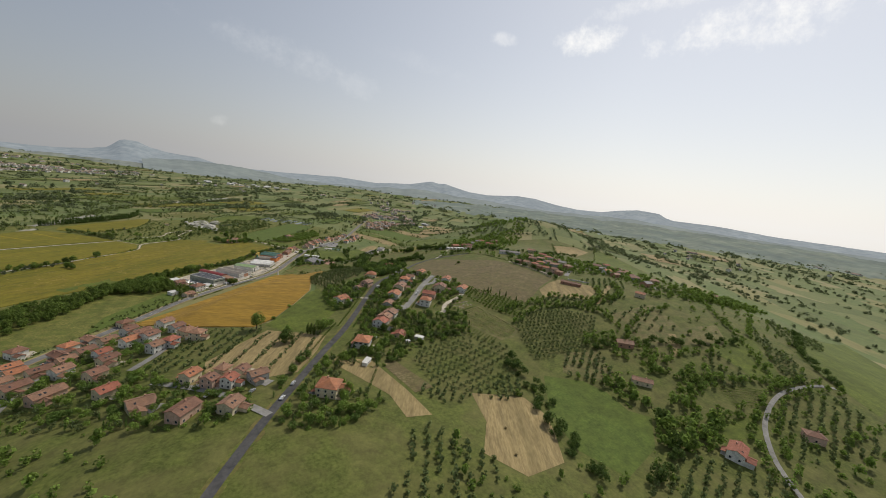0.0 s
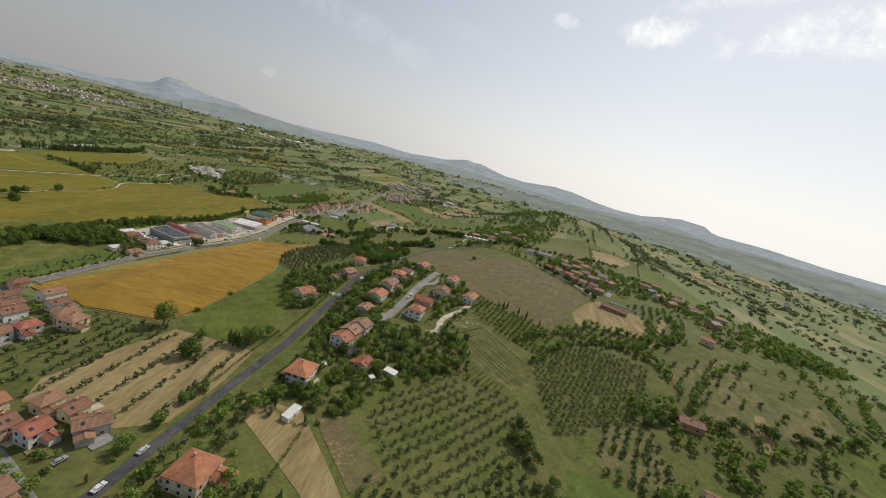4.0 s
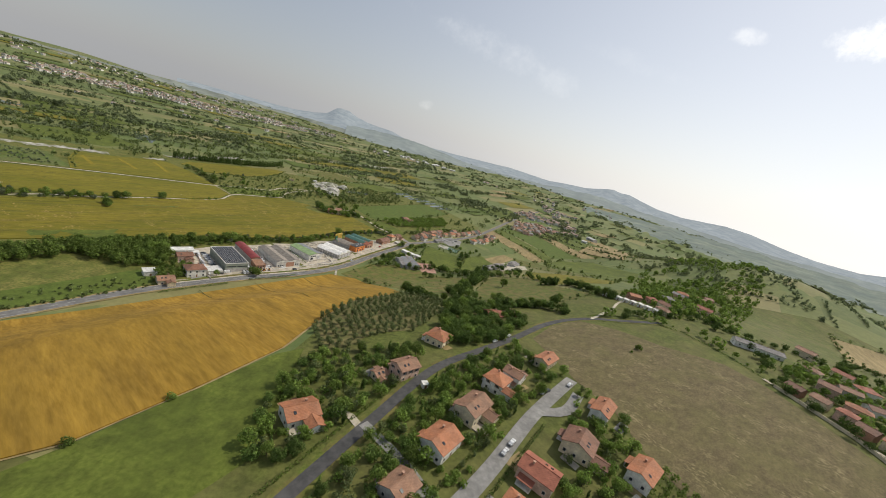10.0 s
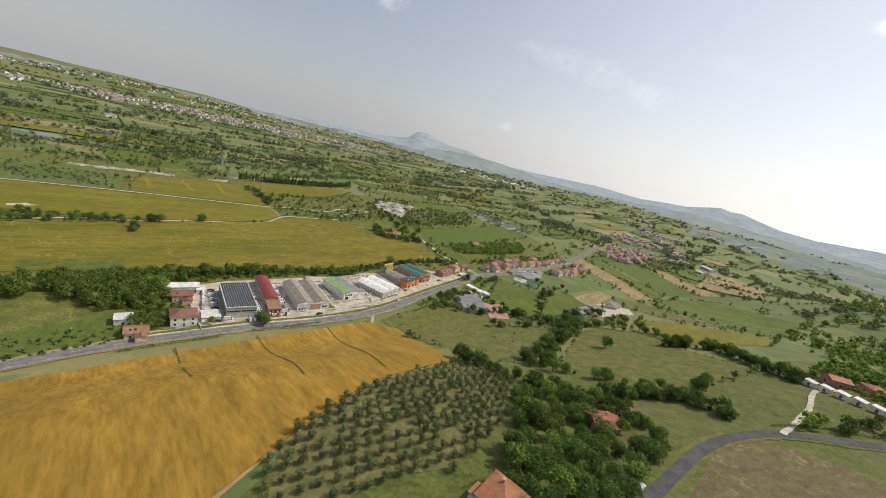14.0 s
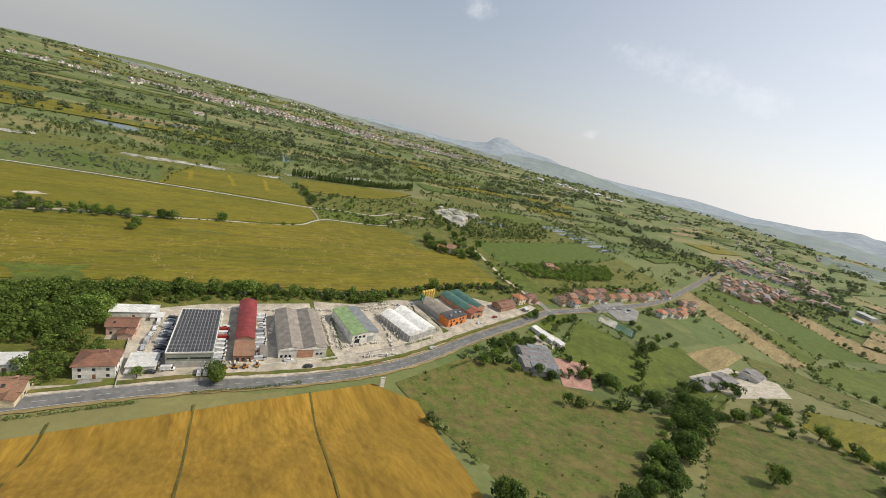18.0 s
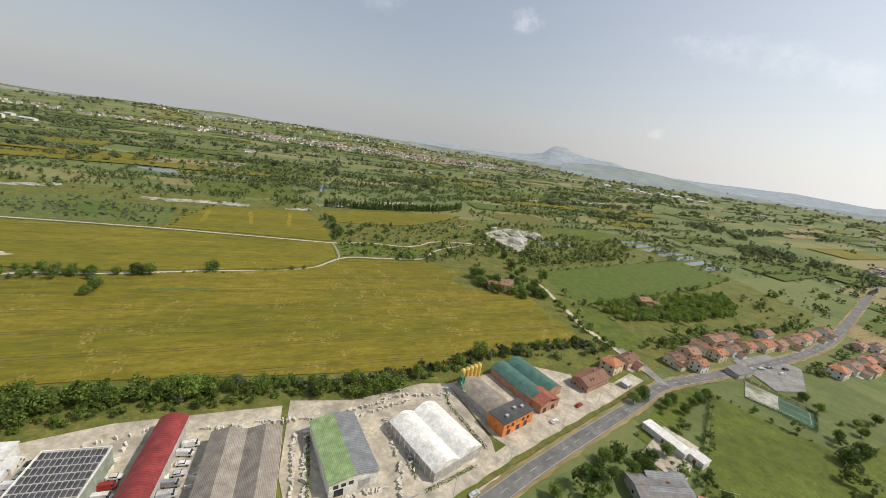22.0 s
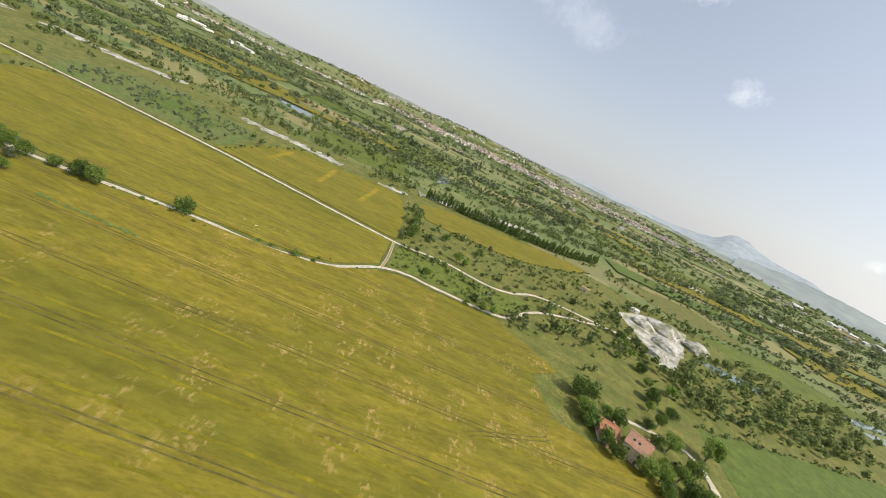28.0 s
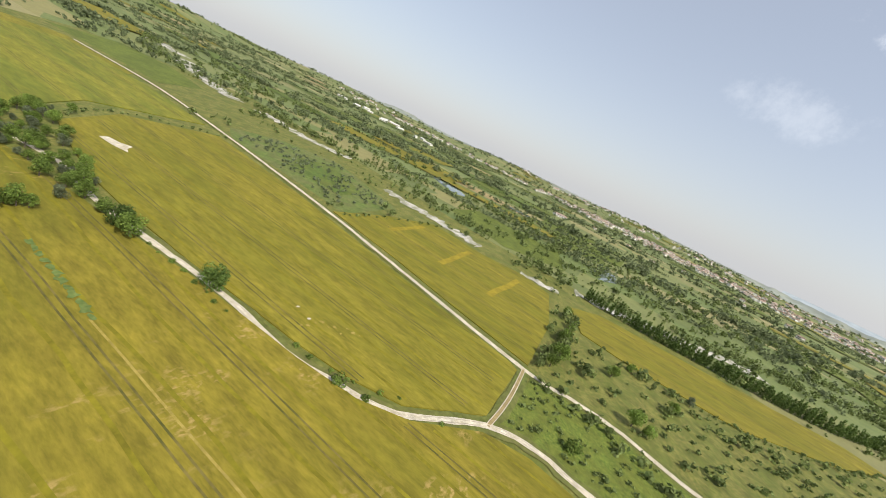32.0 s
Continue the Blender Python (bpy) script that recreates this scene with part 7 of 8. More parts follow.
def car_body(long, high, van):
    def build():
        bm = bmesh.new()
        L, W = long / 2, 0.87
        box(bm, -L, L, -W, W, 0.35, 0.95 if not van else 1.0)
        a, b, c, d = (-L * 0.82, -L * 0.55, L * 0.18, L * 0.55) if not van else (-L * 0.98, -L * 0.95, L * 0.55, L * 0.8)
        z = 0.95 if not van else 1.0
        v = [bm.verts.new(p) for p in ((a, -W * 0.95, z), (d, -W * 0.95, z), (d, W * 0.95, z), (a, W * 0.95, z), (b, -W * 0.8, high), (c, -W * 0.8, high), (c, W * 0.8, high), (b, W * 0.8, high))]
        for f in ((4, 5, 6, 7), (0, 1, 5, 4), (1, 2, 6, 5), (2, 3, 7, 6), (3, 0, 4, 7)):
            bm.faces.new([v[i] for i in f])
        bmesh.ops.bevel(bm, geom=bm.edges[:], offset=0.07, segments=1, affect="EDGES")
        return bm
    return build


def glass_band(long, high, van):
    def build():
        bm = bmesh.new()
        L, W = long / 2, 0.87
        if van:
            box(bm, L * 0.5, L * 0.76, -W * 0.93, W * 0.93, 1.15, high * 0.86)
        else:
            box(bm, -L * 0.6, L * 0.36, -W * 0.93, W * 0.93, 1.02, high - 0.12)
        return bm
    return build


def wheel_shape():
    bm = bmesh.new()
    bmesh.ops.create_cone(bm, cap_ends=True, segments=12, radius1=0.32, radius2=0.32, depth=0.2, matrix=Matrix.Rotation(radians(90), 4, "X"))
    return bm


def car(x, y, a, paint, van=False, group="parked cars"):
    long, high = (5.4, 2.3) if van else (4.3, 1.46)
    words = ("white", "black", "grey", "dark blue", "red", "silver")[paint]
    ob = thing("van" if van else "car", f"{words} {'van' if van else 'car'} parked beside others" if group else f"{words} car parked on the street", "van" if van else "car", group, pose(x, y, on_land(x, y, 0.42), 0, 0, a))
    part("body", copy_mesh(cached(("car_body", van), car_body(long, high, van)), PAINTS[paint]), None, ob)
    part("glazing", copy_mesh(cached(("car_glass", van), glass_band(long, high, van)), GLASS), None, ob)
    me = copy_mesh(cached(("wheel",), wheel_shape), RUBBER)
    for i in (-1, 1):
        for j in (-1, 1):
            child("wheel", me, ob, pose(i * long * 0.31, j * 0.82, 0.32))


rnd = random.Random(9)
F = pose(5.5, 548, 0, 0, 0, 43)
for i in range(17):  # two rows left of the solar hall
    p = F @ Vector((-13.2, -3 + 2.75 * i, 0))
    car(p.x, p.y, 43 + rnd.uniform(-4, 4), rnd.choice((0, 1, 2, 2, 3, 1, 5, 0)), rnd.random() < 0.1)
    if i % 2 == 0:
        p = F @ Vector((-21 + 0.2 * i, -2 + 2.75 * i, 0))
        car(p.x, p.y, 133 + rnd.uniform(-8, 8), rnd.choice((0, 1, 2, 5)), rnd.random() < 0.2)
for i in range(9):  # vans between the halls
    p = F @ Vector((11.0 + rnd.uniform(-0.4, 0.4), 4 + 3.6 * i, 0))
    car(p.x, p.y, 43 + rnd.uniform(-10, 10), rnd.choice((0, 0, 5, 4)), rnd.random() < 0.6)
G = pose(11.5, 572.5, 0, 0, 0, 43)
for i in range(11):
    p = G @ Vector((7.2 + rnd.uniform(-0.5, 0.5), -10 + 4.0 * i, 0))
    car(p.x, p.y, 43 + rnd.uniform(-10, 10), rnd.choice((0, 0, 5, 2)), rnd.random() < 0.7)
for i in range(3):
    p = F @ Vector((4.5 + 2.4 * i, -4.5, 0))
    car(p.x, p.y, 133, (0, 0, 5)[i], i < 2)
p = F @ Vector((-7.5, -1.6, 0))
car(p.x, p.y, 43, 0, True)
for x, y, a, k in ((44, 580, 47, 1), (34, 578, 44, 0), (186, 351, 50, 0), (190, 356, 50, 0), (214, 391, 50, 2), (217, 393, 40, 1), (232, 401, 45, 0), (34, 208, 57, 0), (42, 222, 57, 5), (212, 452, 48, 0), (200, 440, 45, 0), (118, 756, 63, 1), (104, 696, 66, 0), (112, 716, 63, 4), (206, 834, 40, 5), (212, 840, 40, 0), (218, 846, 40, 2), (224, 842, 40, 0), (228, 852, 40, 1), (146, 397, 40, 0), (-2, 228, 50, 0), (20, 222, 50, 2), (-42, 330, 45, 0), (-45, 335, 45, 1), (-70, 352, 45, 5), (88, 640, 66, 5)):
    car(x, y, a, k)

# stacked stone slabs and blocks of the stone yards
PALES = plain("stone_slabs", (0.66, 0.62, 0.54), 0.85, vary=0.2)


def stone_rows(name, lines, gap, label, seed, size=(0.9, 1.6)):
    r, bm = random.Random(seed), bmesh.new()
    for (x0, y0), (x1, y1) in lines:
        n = int(math.hypot(x1 - x0, y1 - y0) / gap)
        for i in range(n):
            if r.random() < 0.15:
                continue
            x, y = x0 + (x1 - x0) * i / n + r.uniform(-0.5, 0.5), y0 + (y1 - y0) * i / n + r.uniform(-0.5, 0.5)
            a, w, d, h = r.uniform(0, 3), r.uniform(*size) / 2, r.uniform(0.4, 0.9) / 2, r.uniform(0.5, 1.5)
            m = pose(x, y, on_land(x, y, 0.3), 0, 0, math.degrees(a))
            for v in box(bm, -w, w, -d, d, -0.2, h):
                v.co = m @ v.co
    tagged(part(name, bm, PALES), label, "stone", kind="stuff")


stone_rows("stone_stacks", [((48, 606), (62, 626)), ((45, 604), (22, 628)), ((43, 601), (20, 624)), ((64, 632), (42, 652)), ((66, 636), (46, 654)), ((60, 604), (72, 616)), ((62, 608), (74, 620)), ((30, 640), (44, 668)), ((44, 672), (58, 684)), ((28, 646), (42, 672)), ((4, 620), (22, 636)), ((2, 616), (-8, 606)), ((70, 622), (62, 632))], 1.05, "stacked pale stone slabs in the yard", 3, (1.1, 2.2))
stone_rows("yard_clutter", [((-16, 560), (-28, 578)), ((-30, 580), (-18, 600)), ((4, 586), (-16, 606)), ((2, 564), (-22, 590)), ((16, 560), (24, 570)), ((20, 566), (2, 590)), ((12, 590), (-4, 612))], 1.7, "crates, scrap and stone blocks in the yard", 4, (0.6, 2.2))
MACHINE = plain("machine_orange", (0.55, 0.24, 0.05), 0.6, vary=0.3)
for i, (x, y) in enumerate(((17, 556), (20, 559), (23, 562), (19, 553), (26, 566))):
    ob = thing("machine", "small orange building machine in the yard", "machine", "yard machines", pose(x, y, 0.42, 0, 0, 30 * i))
    part("chassis", block(-1.2, 1.2, -0.6, 0.6, 0.4, 1.1), MACHINE, ob)
    part("boom", block(0.2, 2.2, -0.15, 0.15, 1.3, 1.6), MACHINE, ob)
    part("cab", block(-1.0, 0.2, -0.5, 0.5, 1.1, 2.0), GLASS, ob)
    for s in (-0.8, 0.8):
        part("wheel", block(s - 0.35, s + 0.35, -0.8, 0.8, 0, 0.6), RUBBER, ob)

# boundary walls, fences, hedges and lamp posts
def wall_run(name, points, height, thick, material, label, up=0.0):
    bm = bmesh.new()
    for (x0, y0), (x1, y1) in zip(points, points[1:]):
        a, long = math.atan2(y1 - y0, x1 - x0), math.hypot(x1 - x0, y1 - y0)
        n = max(1, int(long / 10))
        for i in range(n):
            p, q = i / n, (i + 1) / n
            cs = []
            for s, t in ((p, -1), (q, -1), (q, 1), (p, 1)):
                x, y = x0 + (x1 - x0) * s - t * math.sin(a) * thick / 2, y0 + (y1 - y0) * s + t * math.cos(a) * thick / 2
                cs.append((x, y, on_land(x, y, up)))
            slab(bm, [(x, y, z + height) for x, y, z in cs], height + 0.6)
    tagged(part(name, bm, material), label, "wall", kind="structure")


wall_run("boundary_wall", [(20, 560), (40, 583), (56, 604)], 0.9, 0.25, STUCCO["white"], "low white yard wall")
wall_run("boundary_wall", [(-3, 524), (-42, 557)], 1.2, 0.25, STUCCO["grey"], "grey yard wall")
wall_run("boundary_wall", [(56, 604), (74, 632)], 0.9, 0.25, STUCCO["grey"], "low yard wall with hedge")
wall_run("boundary_wall", [(385, 352), (390, 388), (384, 432)], 2.0, 0.3, STUCCO["cream"], "pale wall behind the terraced houses")
wall_run("boundary_wall", [(400, 338), (414, 316)], 1.6, 0.3, STUCCO["white"], "pale roadside wall")
for k, pts in enumerate(([(68, 634), (46, 656)], [(84, 662), (60, 676), (54, 684)], [(48, 603), (24, 627)], [(74, 632), (84, 652)], [(194, 790), (206, 785), (222, 777)], [(228, 798), (222, 777)], [(198, 814), (228, 800)], [(160, 694), (176, 780)], [(112, 644), (104, 628)], [(20, 538), (38, 556), (50, 570)], [(-20, 488), (10, 524)])):
    cl, (x0, y0) = [], pts[0]
    for p, q in zip(pts, pts[1:]):
        n = int(math.hypot(q[0] - p[0], q[1] - p[1]) / 0.8)
        cl += [(p[0] + (q[0] - p[0]) * i / n - x0, p[1] + (q[1] - p[1]) * i / n - y0, 0.7, 0.8) for i in range(n)]
    v, f = leaf_cloud(200 + k, len(cl) * 12, cl, 0.28)
    ob = new("hedge", mesh_of("hedge", v, f.tolist(), DARK_LEAF))
    ob.location = (x0, y0, on_land(x0, y0, 0.3))
    tagged(ob, "clipped dark green hedge beside the yard", "hedge", "hedges")
for i, (x, y) in enumerate(((86, 634), (98, 660), (112, 692), (124, 722), (64, 598), (40, 572), (136, 750), (18, 546))):
    ob = thing("street_lamp", "grey steel street lamp beside the road", "street lamp", "street lamps", pose(x - 4, y + 2, on_land(x - 4, y + 2), 0, 0, -25))
    bm = bmesh.new()
    limb(bm, [(0, 0, -0.3), (0, 0, 4), (0, 0, 8)], [0.11, 0.09, 0.06], 8)
    part("pole", bm, ALU, ob)
    bm = bmesh.new()
    limb(bm, [(0, 0, 7.9), (0.8, 0, 8.2), (1.6, 0, 8.2)], [0.05, 0.05, 0.04], 6)
    part("arm", bm, ALU, ob)
    part("lamp_head", block(1.4, 2.1, -0.15, 0.15, 8.1, 8.25), ALU, ob)
# paved forecourts and clipped hedges round the nearer houses
rnd = random.Random(61)
for n, (x, y, s) in enumerate(HOUSES[:62]):
    a = radians(rnd.choice((40, 50, 130)))
    ux, uy, side = math.cos(a), math.sin(a), rnd.choice((-1, 1))
    cx, cy = x + side * -uy * (s + 2.2), y + side * ux * (s + 2.2)
    lo, hi, deep = -rnd.uniform(2, 5), rnd.uniform(2, 5), rnd.uniform(1.6, 3)
    quad = [(cx + ux * p - uy * q, cy + uy * p + ux * q) for p, q in ((lo, -deep), (hi, -deep), (hi, deep), (lo, deep))]
    draped("forecourt", quad, (CONCRETE, OLD_ASPHALT, STRAW)[n % 3], ("pale paved forecourt beside a house", "grey paved drive beside a house", "bare earth yard beside a house")[n % 3], "yard", up=0.26 + 0.003 * n)
    hx, hy = x - side * -uy * (s + 4.0), y - side * ux * (s + 4.0)
    k = int(rnd.uniform(9, 16))
    cl = [(ux * (i - k / 2) * 0.9, uy * (i - k / 2) * 0.9, on_land(hx + ux * (i - k / 2) * 0.9, hy + uy * (i - k / 2) * 0.9) - on_land(hx, hy) + 0.7, 0.75) for i in range(k)]
    v, f = leaf_cloud(300 + n, k * 12, cl, 0.28)
    ob = new("hedge", mesh_of("hedge", v, f.tolist(), (DARK_LEAF, LEAF)[n % 2]))
    ob.location = (hx, hy, on_land(hx, hy))
    tagged(ob, "clipped green garden hedge beside a house", "hedge", "hedges")
# hedges along the hamlet's streets and plots
for k, pts in enumerate(([(166, 320), (186, 343), (208, 369)], [(156, 329), (174, 350), (198, 380), (226, 409)], [(100, 294), (118, 322), (137, 351), (165, 395)], [(89, 300), (108, 330), (126, 358), (154, 401)], [(201, 332), (220, 349), (239, 366)], [(150, 357), (166, 377), (182, 396)], [(180, 402), (196, 412), (214, 430)], [(136, 352), (147, 341), (157, 330)],
                         [(188, 300), (206, 300), (232, 306)], [(210, 326), (226, 334)], [(70, 250), (84, 242), (94, 228)], [(60, 262), (74, 285), (90, 308)], [(78, 196), (96, 226)], [(297, 517), (318, 522), (345, 520), (366, 502)], [(368, 500), (380, 470), (386, 440)], [(110, 372), (126, 392), (150, 408)])):
    cl, (x0, y0) = [], pts[0]
    for p, q in zip(pts, pts[1:]):
        n = int(math.hypot(q[0] - p[0], q[1] - p[1]) / 0.9)
        cl += [(p[0] + (q[0] - p[0]) * i / n - x0, p[1] + (q[1] - p[1]) * i / n - y0, on_land(p[0] + (q[0] - p[0]) * i / n, p[1] + (q[1] - p[1]) * i / n) - on_land(x0, y0) + 0.7, 0.75 + 0.25 * math.sin(i * 0.9 + k) ** 2) for i in range(n)]
    v, f = leaf_cloud(700 + k, len(cl) * 16, cl, 0.26)
    ob = new("hedge", mesh_of("hedge", v, f.tolist(), (DARK_LEAF, LEAF)[k % 2]))
    ob.location = (x0, y0, on_land(x0, y0))
    tagged(ob, "uneven green hedge beside a village lane", "hedge", "hedges")
OLD_TIMBER = plain("weathered_timber", (0.32, 0.28, 0.22), 0.9, vary=0.35)
for i, (x, y) in enumerate(scatter([(203, 320), (226, 322), (234, 312), (222, 306), (206, 308)], 4.2, 88)):
    ob = thing("timber_stack", "stack of weathered grey planks on bare ground", "timber stack", "timber stacks", pose(x, y, on_land(x, y, 0.22), 0, 0, 37 * i % 180))
    for j in range(4 + i % 3):
        part("plank", cached(("plank", i % 4, j), lambda: block(-1.6 - 0.2 * (i % 4), 1.6 + 0.15 * j, -0.16, 0.16, 0, 0.12)), OLD_TIMBER, ob).matrix_basis = pose(0.1 * j, 0.42 * (j % 3) - 0.4, 0.14 * (j // 3), 0, 0, 5 * (j % 3) - 5)
# football goals and pitch fence
for x, y, a in ((171, 697, 15), (224, 756, 100), (262, 706, 60)):
    ob = thing("football_goal", "white football goal on worn grass", "goal", "football goals", pose(x, y, on_land(x, y, 0.24), 0, 0, a))
    for s in (-3.6, 3.6):
        part("post", block(s - 0.06, s + 0.06, -0.06, 0.06, -0.2, 2.4), FRAME, ob)
    part("crossbar", block(-3.66, 3.66, -0.06, 0.06, 2.4, 2.52), FRAME, ob)
ob = thing("fence", "wire fence round the sports court", "fence", "", Matrix())
ring = [(197, 814), (229, 800), (222, 776), (193, 788)]
for p, q in zip(ring, ring[1:] + ring[:1]):
    for i in range(8):
        x, y = p[0] + (q[0] - p[0]) * i / 8, p[1] + (q[1] - p[1]) * i / 8
        part("post", block(x - 0.05, x + 0.05, y - 0.05, y + 0.05, on_land(x, y), on_land(x, y, 3.2)), ALU, ob)

# straw bales and a lone white tent
for x, y in ((148, 150), (139, 130), (16, 274)):
    ob = thing("straw_bale", "round straw bale on mown ground", "bale", "straw bales", pose(x, y, on_land(x, y, 0.85), 90, 0, 40))
    bm = bmesh.new()
    bmesh.ops.create_cone(bm, cap_ends=True, segments=20, radius1=0.75, radius2=0.75, depth=1.3)
    bmesh.ops.bevel(bm, geom=[e for e in bm.edges if e.calc_length() > 0.2], offset=0.06, segments=1, affect="EDGES")
    part("straw", bm, STRAW, ob)
for x, y in ((168, 367), (155, 384), (110, 270), (134, 258)):
    hut(x, y, 20, 2.6, 2.6, 2.2, STUCCO["white"], WHITE_SHEET, "small white garden shelter", 0.1)

# ---- garden trees that keep clear of houses and lanes ----
woods("hillside_wood", [p for p in hill_growth if not any(math.hypot(p[1] - a, p[2] - b) < r + 1.5 for a, b, r in HOUSES)], LEAF, "dense green scrub and trees on the far hillside")
LANES = [Vector((*p, 0)) for pts in (HILL_ROAD, [(160, 322), (179, 343), (205, 375), (236, 407)], [(184, 303), (199, 314), (208, 322), (236, 338)], [(-75, 398), (-58, 378), (-40, 345), (-30, 318), (-45, 290)], [(-58, 378), (-82, 345), (-96, 310)]) for p in [tuple(q[:2]) for q in rounded([(x, y, 0) for x, y in pts])]]
rnd = random.Random(44)
rest = []
for i, (x, y) in enumerate(gardens):
    if any(math.hypot(x - a, y - b) < r + 2.2 for a, b, r in HOUSES) or any(abs(p.x - x) < 4.5 and abs(p.y - y) < 4.5 for p in LANES):
        continue
    kind = rnd.choice(("broadleaf_tree", "olive_tree", "olive_tree", "bush", "oak_tree", "broadleaf_tree", "cypress_tree", "bush"))
    size = {"broadleaf_tree": 0.54, "oak_tree": 0.48, "olive_tree": 0.95, "bush": 1.05, "cypress_tree": 0.65}[kind] * rnd.uniform(0.7, 1.4)
    if x < 260 and y > 225 and x > 60 and i % 3 == 0:
        plant(kind, x, y, size, {"broadleaf_tree": "leafy green garden tree beside houses", "oak_tree": "dark leafy garden tree beside houses", "olive_tree": "grey-green olive tree in a garden", "bush": "rounded green garden shrub", "cypress_tree": "dark slim garden cypress"}[kind])
    else:
        rest.append((kind if kind in CLOUDS else "broadleaf_tree", x, y, size * 0.92))
for kinds, m, name, label in ((("broadleaf_tree", "bush"), LEAF, "garden_trees", "green trees and shrubs between the houses"), (("oak_tree", "cypress_tree"), DARK_LEAF, "dark_garden_trees", "dark evergreen trees between the houses"), (("olive_tree",), OLIVE_LEAF, "garden_olives", "grey-green olives in the gardens")):
    woods(name, [p for p in rest if p[0] in kinds], m, label, shapes=CLOUDS)

# ---- the far valley, river woods, towns and mountains ----
rnd = random.Random(8)
RIVER = [(-900, 330), (-650, 449), (-560, 600), (-470, 748), (-334, 867), (-280, 940), (-240, 1060), (-190, 1240), (-80, 1500), (80, 1900), (250, 2400)]
line = rounded([(x, y, 0) for x, y in RIVER], step=12)
wood = []
for i, p in enumerate(line):
    d = (line[min(i + 1, len(line) - 1)] - line[max(i - 1, 0)]).normalized()
    n = Vector((-d.y, d.x, 0))
    for _ in range(19):
        k = rnd.uniform(-1, 1)
        q = p + n * (34 + (k * 26 if k < 0 else k * 260)) + d * rnd.uniform(-6, 6)
        if any(inside(q.x, q.y, f) for f in (FIELD_B, FIELD_C, FIELD_D)):
            continue
        if noise.noise((q.x / 45, q.y / 45, 7.0)) + rnd.uniform(-0.3, 0.3) < -0.12:
            continue
        near = k < 0.15
        wood.append(("clump", q.x, q.y, rnd.uniform(0.35, 0.7)) if not near and rnd.random() < 0.55 else (rnd.choice(("broadleaf_tree", "broadleaf_tree", "bush", "poplar_tree")) if near else rnd.choice(("broadleaf_tree", "broadleaf_tree", "bush")), q.x, q.y, rnd.uniform(0.35, 1.0) * (0.85 if near else 0.8)))
poplars = [("poplar_tree", x, y, rnd.uniform(0.75, 1.05)) for x, y in along([(-270, 940), (-250, 962), (-232, 983), (-198, 1036), (-168, 1092), (-160, 1160)], 2.4, 51, 0.8) + along([(-246, 972), (-204, 1036), (-174, 1092)], 3.4, 59, 1.5)]
woods("poplar_row", poplars, DARK_LEAF, "close row of tall dark poplars by the river", shapes=CLOUDS)
woods("river_wood", wood, MID_LEAF, "dense green woods along the river bed")
scrub = [(rnd.choice(("bush", "bush", "olive_tree")), x, y, rnd.uniform(0.35, 1.15)) for x, y in scatter([(-144, 828), (-190, 868), (-178, 902), (-138, 952), (-118, 1080), (-60, 1010), (-66, 900), (-92, 880), (-120, 850)], 8.5, 52, 1.7)]
scrub += [(rnd.choice(("bush", "bush", "broadleaf_tree")), x, y, rnd.uniform(0.4, 1.1)) for x, y in scatter([(-100, 824), (-66, 862), (-70, 905), (-44, 960), (-10, 955), (-14, 900), (-50, 842)], 7.5, 53, 1.7)]
scrub += [(rnd.choice(("bush", "bush", "broadleaf_tree")), x, y, rnd.uniform(0.4, 1.0)) for x, y in scatter([(10, 975), (24, 945), (40, 930), (130, 1100), (110, 1180), (20, 1130), (6, 1060)], 6.5, 54, 1.7)]
scrub += [("broadleaf_tree", x, y, rnd.uniform(0.5, 0.95)) for x, y in along([(-66, 1010), (-40, 985), (-18, 968), (4, 955), (14, 975), (12, 1010)], 4.0, 64, 4.0) + along([(-62, 1040), (-66, 1075), (-50, 1100), (-18, 1120)], 5.0, 65, 4.0)]
scrub += [("bush", x, y, rnd.uniform(0.25, 0.6)) for x, y in scatter([(90, 600), (112, 642), (175, 658), (222, 655), (190, 560), (150, 550)], 11.0, 55, 2.6) if noise.noise((x / 14, y / 14, 2.0)) > -0.05]
scrub += [("bush", x, y, rnd.uniform(0.4, 0.9)) for x, y in scatter([(-30, 520), (-60, 480), (-92, 420), (-76, 420), (-40, 480), (-20, 510)], 5.0, 56, 1.6)]
scrub += [("bush", x, y, rnd.uniform(0.4, 1.0)) for x, y in along([(-150, 300), (-110, 375), (-60, 447), (-30, 494)], 3.0, 57, 1.5)]
scrub += [("bush", x, y, rnd.uniform(0.25, 0.8)) for x, y in scatter([(-139, 824), (-128, 839), (-115, 854), (-94, 868), (-84, 880), (-64, 890), (-64, 856), (-90, 822), (-103, 810), (-110, 797)], 3.4, 66, 2.0) if noise.noise((x / 9, y / 9, 1.0)) > -0.1]
scrub += [("bush", x, y, rnd.uniform(0.4, 1.0)) for x, y in along([(-268, 737), (-300, 776), (-328, 818)], 4.0, 70, 2.0) + along([(-352, 640), (-312, 590), (-262, 586)], 5.0, 71, 1.5) + along([(-275, 724), (-286, 730), (-300, 720)], 3.0, 72, 3.0)]
scrub += [("broadleaf_tree", x, y, rnd.uniform(0.4, 0.75)) for x, y in along([(-148, 829), (-164, 846), (-180, 862), (-196, 878), (-214, 892)], 3.6, 73, 2.5)]
scrub += [("bush", x, y, rnd.uniform(0.9, 1.6)) for x, y in along([(-136, 826), (-122, 838), (-108, 842), (-96, 850), (-84, 862)], 3.2, 74, 4.5)]
scrub += [("bush", x, y, rnd.uniform(0.4, 0.9)) for x, y in along([(-178, 906), (-140, 956), (-128, 1028), (-130, 1088)], 3.4, 75, 1.2)]
